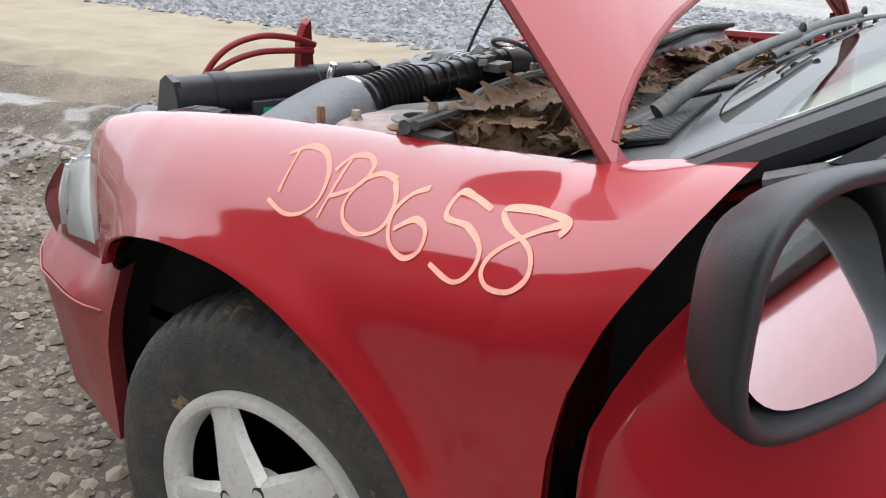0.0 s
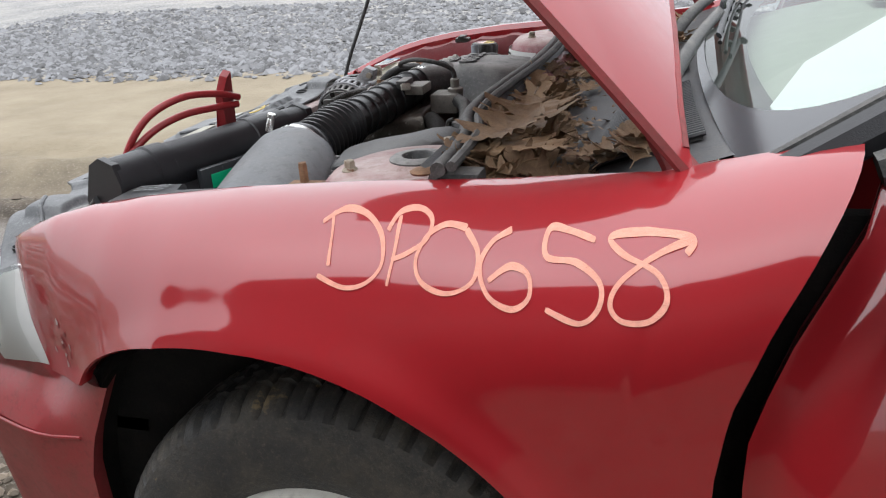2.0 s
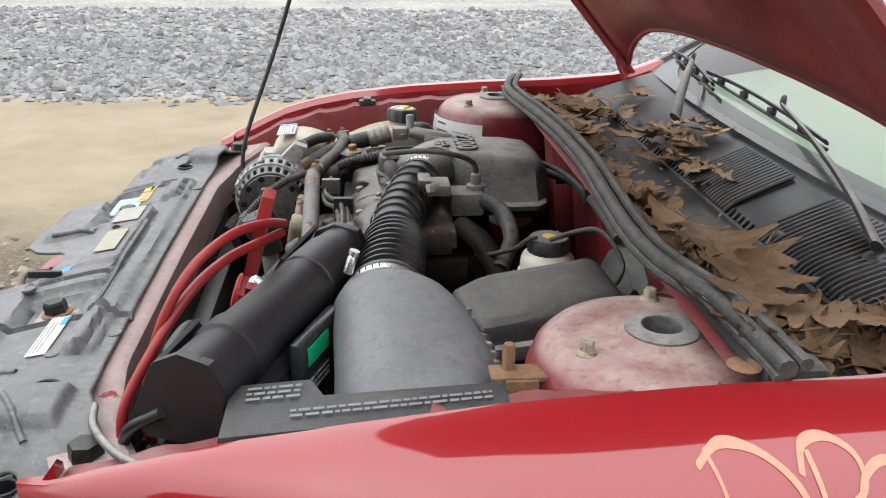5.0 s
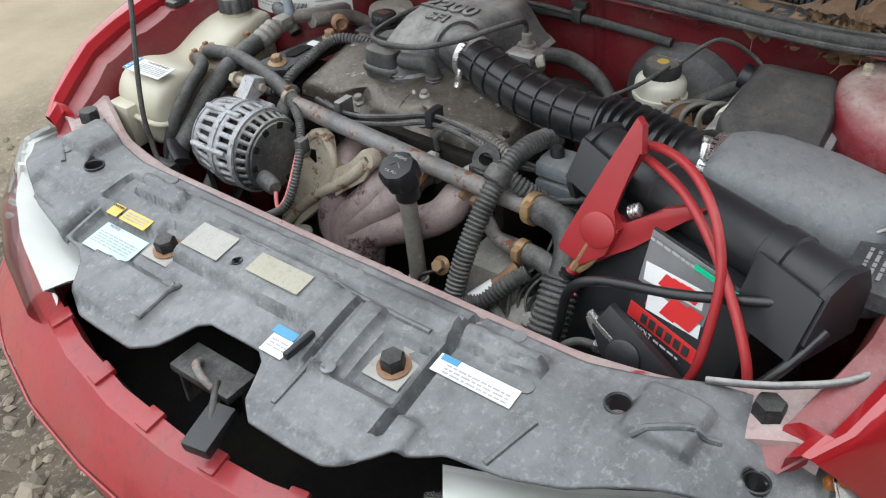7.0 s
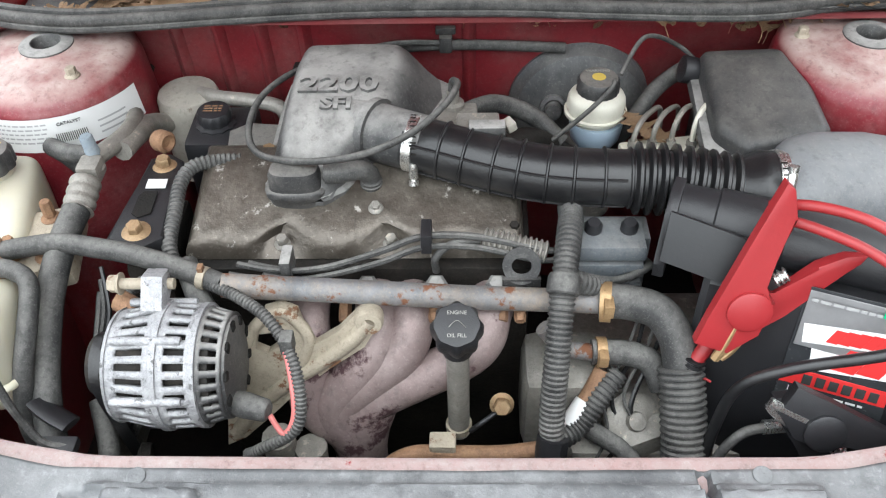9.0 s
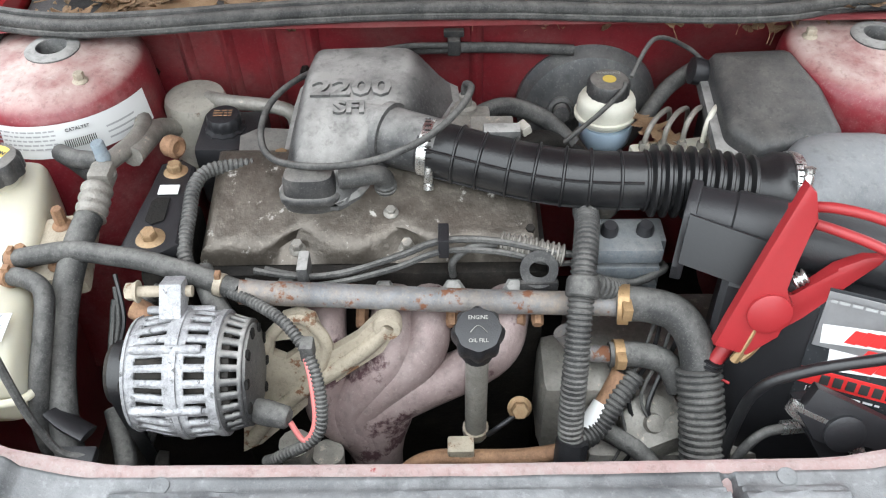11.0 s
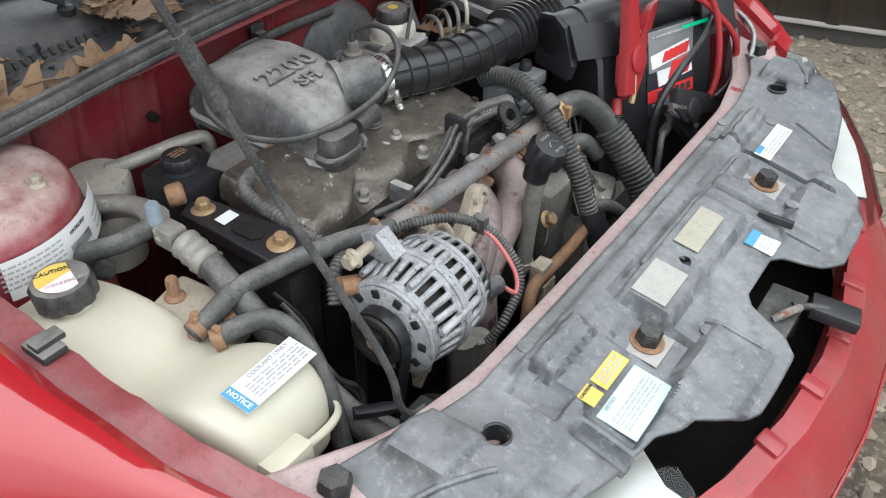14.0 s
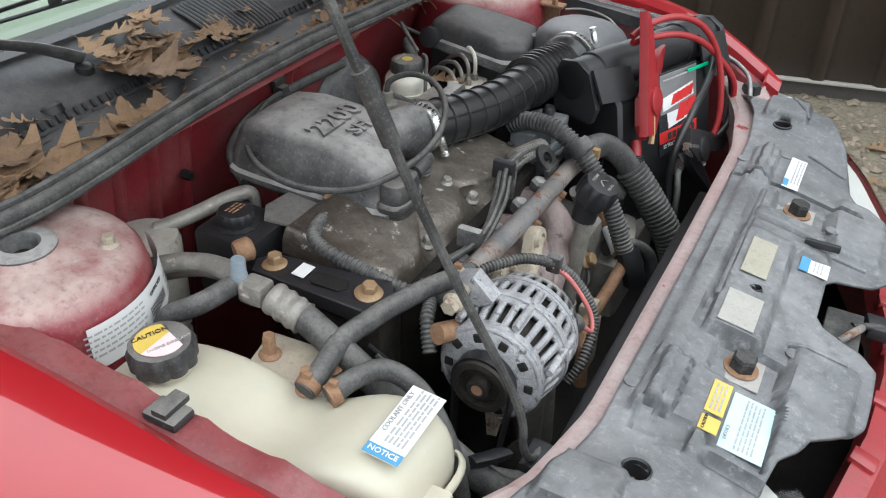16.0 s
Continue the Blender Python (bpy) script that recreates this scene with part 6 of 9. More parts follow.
    m["label"] = "heat-stained mauve and rust cast iron exhaust manifold"
    for y0, rr in ((-0.165, 0.024), (-0.085, 0.027), (-0.045, 0.026), (0.045, 0.025)):
        bm = bmesh.new()
        tube(bm, [(0.295, y0, 0.680), (0.325, y0 * 0.98 - 0.002, 0.682), (0.358, y0 * 0.86 - 0.020, 0.652), (0.377, -0.112 + 0.32 * y0, 0.588), (0.385, -0.113 + 0.06 * y0, 0.535), (0.385, -0.113, 0.43)], lambda u, rr=rr: rr + 0.004 * smoothstep(0.4, 0.8, u), 16, 8)
        part("runner", bm, heat, m)
    bm = bmesh.new()
    rings = []
    for z, w, d in ((0.615, 0.040, 0.004), (0.608, 0.050, 0.014), (0.595, 0.052, 0.024), (0.57, 0.047, 0.030), (0.54, 0.038, 0.033), (0.50, 0.032, 0.034), (0.43, 0.031, 0.034)):
        rings.append([V(0.379 + d * math.cos(a), -0.115 + w * math.sin(a), z) for a in np.linspace(0, 2 * math.pi, 25)[:-1]])
    loft(bm, rings)
    part("collector", bm, heat, m, angle=60)
    for y in (-0.17, -0.12, -0.02, 0.055, 0.075):
        bolt("manifold_stud", (0.318, y, 0.700), (0.9, 0, -0.3), 0.007, 0.028, rusty, m)
    # oil filler
    o = new("oil_filler")
    o.parent = e
    o.matrix_parent_inverse = Matrix.Translation(-Vector(e["base"]))
    hose("tube", [(0.388, 0.006, 0.545), (0.392, 0.006, 0.63), (0.402, 0.006, 0.735)], 0.0125, alu_dirty, o, "stained grey filler tube", sides=16)
    hose("collar", [(0.396, 0.006, 0.708), (0.399, 0.006, 0.724), (0.403, 0.006, 0.738)], 0.0175, plastic, o, sides=16)
    hose("foot_ring", [(0.388, 0.006, 0.553), (0.3882, 0.006, 0.562)], 0.0155, bracket_mat, o, sides=16)
    bm = bmesh.new()
    ax = V(0.42, 0, 1)
    lathe(bm, (0.402, 0.006, 0.735), ax, [(0.019, 0), (0.0245, 0.004), (0.0255, 0.012), (0.0255, 0.028), (0.0225, 0.035), (0.015, 0.036), (0, 0.0362)], 64, lambda a, h: 1 + 0.07 * math.cos(8 * a) * (1 if h < 0.034 else 0.3))
    cap = part("cap", bm, plastic, o, "black scalloped oil filler cap")
    top = V(0.402, 0.006, 0.735) + ax.normalized() * 0.0362
    for k, word in enumerate(("ENGINE", "OIL FILL")):
        letters("cap_text", word, top + V(-0.011 + 0.022 * k, 0, (0.011 - 0.022 * k) * 0.42), (0, 1, 0), ax, 0.0056, cream_label, cap, 0.0004, 0, 0.0001)
    hose("oil_can_mark", [top + V(0.0035, -0.008, -0.0005), top + V(-0.003, 0, 0.0022), top + V(0.0035, 0.009, -0.0005)], 0.0009, cream_label, cap, flat=0.3)
    # alternator bracket
    bm = bmesh.new()
    outer = [(-0.215, 0.706), (-0.201, 0.729), (-0.182, 0.735), (-0.166, 0.727), (-0.160, 0.703), (-0.150, 0.684), (-0.123, 0.702), (-0.100, 0.727), (-0.084, 0.729), (-0.079, 0.711), (-0.096, 0.681), (-0.131, 0.655), (-0.163, 0.629), (-0.189, 0.604), (-0.212, 0.580), (-0.245, 0.548), (-0.268, 0.536), (-0.258, 0.606), (-0.236, 0.667)]
    window = [(-0.212, 0.698), (-0.191, 0.701), (-0.188, 0.683), (-0.203, 0.672), (-0.216, 0.679)]

    def on_plate(y, z):
        return V(0.352 + 0.20 * (0.73 - z), y, z)

    edges = []
    for loop in (outer, window):
        vs = [bm.verts.new(on_plate(y, z)) for y, z in loop]
        edges += [bm.edges.new((a, b)) for a, b in zip(vs, vs[1:] + vs[:1])]
    bmesh.ops.triangle_fill(bm, use_beauty=True, edges=edges)
    grown = bmesh.ops.extrude_face_region(bm, geom=bm.faces[:])
    bmesh.ops.translate(bm, vec=(0.013, 0, 0.003), verts=[v for v in grown["geom"] if isinstance(v, bmesh.types.BMVert)])
    bmesh.ops.recalc_face_normals(bm, faces=bm.faces[:])
    part("alternator_bracket", bm, bracket_mat, e, "corroded cream cast alternator bracket", angle=30)
    rib = [on_plate(y, z) + V(0.012, 0, 0.002) for y, z in ((-0.088, 0.718), (-0.110, 0.690), (-0.145, 0.661), (-0.185, 0.632), (-0.225, 0.596), (-0.255, 0.556))]
    hose("bracket_rib", rib, 0.0095, bracket_mat, e, sides=10)
    hose("bracket_rib", [on_plate(y, z) + V(0.010, 0, 0.002) for y, z in ((-0.234, 0.668), (-0.212, 0.708), (-0.186, 0.727), (-0.168, 0.715), (-0.157, 0.688), (-0.172, 0.648))], 0.0072, bracket_mat, e, sides=10)
    bm = bmesh.new()
    lathe(bm, on_plate(-0.089, 0.716), (1, 0, 0.2), [(0.015, 0), (0.016, 0.014), (0.014, 0.019), (0.007, 0.020), (0.006, 0.012), (0.0, 0.012)], 20)
    part("bracket_boss", bm, bracket_mat, e)
    hose("rust_pipe", [(0.44, 0.115, 0.592), (0.436, 0.06, 0.572), (0.434, 0.0, 0.568), (0.436, -0.045, 0.570), (0.445, -0.075, 0.555), (0.45, -0.085, 0.50)], 0.0095, rusty, e, "rusty steel pipe", sides=10)
    bm = bmesh.new()
    box(bm, (0.428, -0.012, 0.570), (0.022, 0.030, 0.034), 0.003)
    box(bm, (0.440, -0.012, 0.52), (0.008, 0.034, 0.08), 0.002)
    part("pipe_bracket", bm, bracket_mat, e)
    bm = bmesh.new()
    box(bm, (0.345, 0.130, 0.565), (0.09, 0.10, 0.13), 0.018)
    box(bm, (0.385, 0.215, 0.545), (0.08, 0.075, 0.09), 0.02, Euler((0.2, 0.1, 0.3)).to_matrix())
    lathe(bm, (0.395, 0.205, 0.575), (0.6, 0.1, 0.8), [(0.034, 0), (0.034, 0.012), (0.028, 0.016), (0.012, 0.018), (0.010, 0.026), (0.0, 0.027)], 20)
    box(bm, (0.30, 0.24, 0.45), (0.26, 0.22, 0.22), 0.02)
    part("transmission_case", bm, alu_dirty, e, "grimy aluminium transmission case", angle=30)
    bolt("case_bolt", (0.395, 0.055, 0.608), (0.8, 0, 0.5), 0.010, 0.010, gold, e, "brass-coloured bolt", 0.014)
    hose("sensor_lead", [(0.40, 0.05, 0.60), (0.41, 0.03, 0.59), (0.405, 0.02, 0.57)], 0.003, plastic, e)
    for pts in ([(0.42, -0.20, 0.44), (0.42, -0.20, 0.58)], [(0.43, -0.17, 0.40), (0.42, -0.165, 0.56)]):
        hose("support_tube", pts, 0.019, alu_dirty, e, sides=12)


engine()


def engine_mount():
    m = thing("engine_mount", (0.21, -0.353, 0.74), "black steel engine mount bracket with brass-coloured bolts", "engine mount")
    bm = bmesh.new()
    slab(bm, [(0.135, -0.375, 0.742), (0.125, -0.352, 0.742), (0.14, -0.332, 0.742), (0.20, -0.332, 0.745), (0.285, -0.320, 0.748), (0.305, -0.345, 0.748), (0.292, -0.385, 0.748), (0.215, -0.378, 0.745)], (0, 0, 1), 0.018, 0.004)
    part("bracket", bm, plastic, m, "", angle=30)
    bm = bmesh.new()
    box(bm, (0.24, -0.345, 0.64), (0.12, 0.05, 0.19), 0.01)
    part("foot", bm, grime, m)
    bolt("mount_bolt", (0.276, -0.353, 0.765), (0.1, 0, 1), 0.0090, 0.010, gold, m, "rusty brass-coloured bolt with a broad washer", 0.0165)
    bolt("mount_bolt", (0.152, -0.353, 0.759), (0, 0, 1), 0.0090, 0.011, gold, m, "", 0.0155)
    bm = bmesh.new()
    lathe(bm, (0.116, -0.362, 0.772), (0.5, 0.8, 0.1), [(0.012, -0.010), (0.014, -0.006), (0.014, 0.008), (0.010, 0.011), (0.008, 0.004)], 18)
    part("hose_clip", bm, rusty, m)
    plate("tag", (0.190, -0.352, 0.764), (0, 1, 0), (0.05, 0, 1), 0.024, 0.016, white_label, m, "small white tag")
    # thin near-black plate on the bracket, painted shade for an open slot
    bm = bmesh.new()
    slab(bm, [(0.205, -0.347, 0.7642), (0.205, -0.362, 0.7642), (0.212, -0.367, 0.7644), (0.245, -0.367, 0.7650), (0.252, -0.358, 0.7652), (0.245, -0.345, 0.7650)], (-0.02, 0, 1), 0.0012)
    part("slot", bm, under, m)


engine_mount()


def power_steering():
    p = thing("power_steering_reservoir", (0.06, -0.305, 0.68), "black power steering fluid reservoir with a ribbed cap", "fluid reservoir")
    bm = bmesh.new()
    box(bm, (0.065, -0.300, 0.715), (0.085, 0.085, 0.09), 0.008)
    part("body", bm, plastic, p)
    bm = bmesh.new()
    lathe(bm, (0.062, -0.308, 0.758), (0, 0, 1), [(0.026, -0.002), (0.026, 0.004), (0.020, 0.006), (0.0215, 0.009), (0.022, 0.019), (0.020, 0.023), (0.013, 0.024), (0, 0.024)], 48, lambda a, h: 1 + 0.04 * math.cos(12 * a) * (1 if h < 0.02 else 0))
    cap = part("cap", bm, plastic, p, "ribbed black cap with rusty print")
    bars("cap_text", (0.062, -0.308, 0.7825), (0, 1, 0), (0, 0, 1), 0.024, 0.016, 3, rusty, cap, 0.0008, 9)
    a = thing("air_conditioning_accumulator", (-0.03, -0.37, 0.60), "dusty pale aluminium accumulator canister by the firewall", "canister")
    bm = bmesh.new()
    lathe(bm, (-0.03, -0.370, 0.62), (0, 0, 1), [(0.042, 0), (0.043, 0.05), (0.043, 0.120), (0.040, 0.128), (0.030, 0.131), (0, 0.132)], 30)
    part("canister", bm, pale_cast, a)
    hose("outlet", [(-0.03, -0.35, 0.745), (0.0, -0.31, 0.757), (0.01, -0.26, 0.757), (0.02, -0.23, 0.752), (0.02, -0.225, 0.72)], 0.010, alu_dirty, a, "stained aluminium pipe")
    hose("inlet", [(0.005, -0.395, 0.72), (0.04, -0.405, 0.745), (0.09, -0.40, 0.765), (0.14, -0.405, 0.775)], 0.013, alu_dirty, a)


power_steering()


def ac_line():
    a = thing("air_conditioning_line", (0.3, -0.43, 0.6), "grey rubber air conditioning hose with a crimped silver fitting", "refrigerant hose")
    hose("front_hose", [(0.245, -0.428, 0.772), (0.29, -0.436, 0.757), (0.35, -0.440, 0.725), (0.42, -0.436, 0.675), (0.475, -0.42, 0.632), (0.51, -0.385, 0.612), (0.52, -0.34, 0.61)], 0.0155, rubber, a, sides=14)
    hose("crimp", [(0.205, -0.427, 0.782), (0.245, -0.428, 0.770)], 0.0175, alu_dirty, a, "crimped silver sleeve", sides=16, ridge=0.0016, pitch=0.012)
    bm = bmesh.new()
    box(bm, (0.185, -0.427, 0.783), (0.030, 0.026, 0.024), 0.005)
    lathe(bm, (0.172, -0.427, 0.783), (1, 0, -0.1), [(0.011, 0), (0.0145, 0.004), (0.0145, 0.012), (0.0125, 0.016)], 6)
    part("fitting", bm, alu_dirty, a)
    hose("rear_pipe", [(0.165, -0.427, 0.785), (0.12, -0.41, 0.780), (0.075, -0.41, 0.770), (0.03, -0.425, 0.755)], 0.0115, alu_dirty, a)
    hose("side_pipe", [(0.16, -0.435, 0.785), (0.15, -0.47, 0.782), (0.13, -0.495, 0.775), (0.115, -0.49, 0.75), (0.12, -0.47, 0.73)], 0.0115, rubber, a, "grey bent rubber pipe")
    bm = bmesh.new()
    lathe(bm, (0.165, -0.428, 0.790), (0.05, -0.05, 1), [(0.009, 0), (0.009, 0.008), (0.0082, 0.009), (0.0082, 0.026), (0.0065, 0.028)], 12)
    part("valve_cap", bm, mat("faded_blue_cap", (0.16, 0.20, 0.235), 0.5, 0, 0.1, 30, DUST, 0.25, 30), a, "faded blue service cap")
    bm = bmesh.new()
    box(bm, (0.265, -0.475, 0.728), (0.10, 0.085, 0.035), 0.008, Euler((0.1, 0.08, 0.15)).to_matrix())
    c = part("bracket_plate", bm, bracket_mat, a, "corroded cream mounting plate")
    for q in ((0.232, -0.470, 0.748), (0.292, -0.492, 0.746), (0.295, -0.455, 0.746)):
        bolt("stud", q, (0, 0, 1), 0.007, 0.022, rusty, a, "rusty stud", 0.012)
    hose("strap", [(0.44, -0.437, 0.672), (0.452, -0.42, 0.668), (0.46, -0.40, 0.66)], 0.018, plastic, a, flat=0.4)
    hose("low_line", [(0.40, -0.40, 0.62), (0.45, -0.38, 0.60), (0.51, -0.36, 0.60)], 0.012, rubber, a)


ac_line()


def alternator():
    a = thing("alternator", (0.42, -0.30, 0.66), "oxidised silver alternator with slotted end housings", "alternator")
    c, R = V(0.418, -0.284, 0.708), 0.066
    sides = 104

    def drum(bm, y0, y1, r0, r1, slots, groove=True):
        """A hollow end housing whose wall is pierced by slots."""
        n = 12
        ring = []
        for k in range(sides):
            ang = 2 * math.pi * k / sides
            ring.append(ang)
        cols = []
        for i in range(n + 1):
            y = y0 + (y1 - y0) * i / n
            r = r0 + (r1 - r0) * smoothstep(0, 1, i / n)
            cols.append([bm.verts.new(c + V(r * math.cos(t), y, r * math.sin(t))) for t in ring])
        for i in range(n):
            for k in range(sides):
                if 3 <= i <= 9 and slots and k % 4 in (1, 2):
                    continue
                bm.faces.new((cols[i][k], cols[i][(k + 1) % sides], cols[i + 1][(k + 1) % sides], cols[i + 1][k]))
        return cols

    for nm, y0, y1, r0, r1, m in (("drive_housing", -0.060, -0.008, R * 0.88, R, alu), ("rear_housing", -0.005, 0.030, R, R * 0.97, alu), ("rear_cover", 0.032, 0.058, R * 0.93, R * 0.84, plastic_grey)):
        bm = bmesh.new()
        drum(bm, y0, y1, r0, r1, True)
        ob = part(nm, bm, m, a, "")
        mod = ob.modifiers.new("thickness", "SOLIDIFY")
        mod.thickness, mod.offset = 0.006, -1
    for y, r in ((-0.0065, R + 0.002), (0.031, R * 0.985)):
        bm = bmesh.new()
        lathe(bm, c + V(0, y - 0.004, 0), (0, 1, 0), [(r - 0.008, 0), (r, 0.001), (r, 0.007), (r - 0.008, 0.008)], sides)
        part("clamp_ring", bm, alu, a)
    bm = bmesh.new()
    lathe(bm, c, (0, 1, 0), [(0.02, -0.057), (0.055, -0.055), (0.056, 0.045), (0.03, 0.052)], 40)
    part("stator", bm, grime, a, "rusty brown stator windings")
    for y, m in ((-0.0602, alu), (0.0585, plastic_grey)):
        bm = bmesh.new()
        d = 1 if y > 0 else -1
        lathe(bm, c + V(0, y, 0), (0, d, 0), [(0.060 if d < 0 else 0.053, -0.004), (0.050, 0.002), (0.020, 0.006), (0.0, 0.006)], 40)
        f = part("end_face", bm, m, a)
        # near-black blocks stand in for the shaded vent openings
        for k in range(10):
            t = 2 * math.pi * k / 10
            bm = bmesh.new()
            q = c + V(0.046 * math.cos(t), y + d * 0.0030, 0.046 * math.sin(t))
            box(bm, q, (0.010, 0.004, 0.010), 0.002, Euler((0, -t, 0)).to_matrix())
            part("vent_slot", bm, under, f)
    bm = bmesh.new()
    lathe(bm, c + V(0, -0.061, 0), (0, -1, 0), [(0.018, 0), (0.031, 0.002), (0.032, 0.005), (0.029, 0.007), (0.029, 0.020), (0.032, 0.022), (0.031, 0.026), (0.024, 0.026), (0.022, 0.018), (0.012, 0.018), (0.012, 0.030), (0.008, 0.031), (0.0, 0.026)], 40)
    part("pulley", bm, grime, a, "dark grooved belt pulley")
    bolt("pulley_nut", c + V(0, -0.081, 0), (0, -1, 0), 0.011, 0.010, rusty, a)
    for t in (0.3, 1.25, 2.3, 3.6, 4.8):
        bm = bmesh.new()
        q = c + V((R - 0.001) * math.cos(t), 0, (R - 0.001) * math.sin(t))
        lathe(bm, q + V(0, -0.05, 0), (0, 1, 0), [(0.004, 0), (0.0048, 0.004), (0.0048, 0.066), (0.004, 0.070)], 10)
        part("through_bolt", bm, alu, a)
    bm = bmesh.new()
    slab(bm, [c + V(-0.03, -0.028, 0.055), c + V(-0.055, -0.028, 0.060), c + V(-0.060, -0.028, 0.082), c + V(-0.040, -0.028, 0.090), c + V(-0.015, -0.028, 0.066)], (0, 1, 0), 0.022, 0.003)
    part("ear", bm, alu, a, "cast mounting ear", angle=30)
    hose("mount_bolt", [c + V(-0.048, -0.055, 0.072), c + V(-0.048, 0.0, 0.072)], 0.0062, bracket_mat, a)
    bolt("bolt_head", c + V(-0.048, -0.055, 0.072), (0, -1, 0), 0.0095, 0.009, bracket_mat, a, "dusty bolt head", 0.012)
    bm = bmesh.new()
    lathe(bm, c + V(0.034, 0.062, -0.02), (0.3, 1, 0), [(0.013, 0), (0.014, 0.01), (0.012, 0.034), (0.009, 0.037)], 16)
    part("terminal_boot", bm, rubber, a, "grey rubber terminal boot")
    hose("red_lead", [c + V(0.046, 0.098, -0.025), c + V(0.058, 0.112, -0.04), c + V(0.048, 0.124, -0.02), c + V(0.018, 0.120, 0.02), c + V(-0.01, 0.108, 0.04)], 0.0030, mat("faded_red_wire", (0.50, 0.15, 0.14), 0.5, 0, 0.1, 40), a, "faded red wire")
    hose("loom", [c + V(0.05, 0.065, -0.09), c + V(0.06, 0.085, -0.065), c + V(0.054, 0.128, -0.03), c + V(0.018, 0.126, 0.020), c + V(-0.02, 0.098, 0.046), c + V(-0.05, 0.060, 0.050), c + V(-0.075, 0.02, 0.045)], 0.0060, rubber, a, "ribbed grey wire loom", ridge=0.0014, pitch=0.0045)
    bm = bmesh.new()
    box(bm, c + V(0.0, 0.118, 0.035), (0.018, 0.014, 0.022), 0.003)
    part("plug", bm, rubber, a)
    # belt
    b = thing("drive_belt", (0.42, -0.37, 0.5), "black ribbed drive belt round the pulley", "belt")
    bm = bmesh.new()
    cc = c + V(0, -0.074, 0)
    line = [cc + V(-0.032, 0, -0.16), cc + V(-0.030, 0, -0.02)] + [cc + V(0.0305 * math.cos(t), 0, 0.0305 * math.sin(t)) for t in np.linspace(math.pi, 0, 12)] + [cc + V(0.030, 0, -0.02), cc + V(0.012, 0, -0.2)]
    rings = [[p + V(0, -0.008, 0), p + V(0, 0.008, 0), (p - cc) * 1.0 + cc + (p - cc).normalized() * 0.004 + V(0, 0.008, 0), (p - cc) + cc + (p - cc).normalized() * 0.004 + V(0, -0.008, 0)] for p in line]
    loft(bm, rings)
    part("belt", bm, rubber_clean, b)
    bm = bmesh.new()
    lathe(bm, (0.475, -0.33, 0.585), (0.2, -1, 0.2), [(0.036, 0), (0.038, 0.01), (0.03, 0.014), (0.018, 0.016), (0.016, 0.03), (0.0, 0.032)], 24)
    part("idler", bm, grime, b)


alternator()


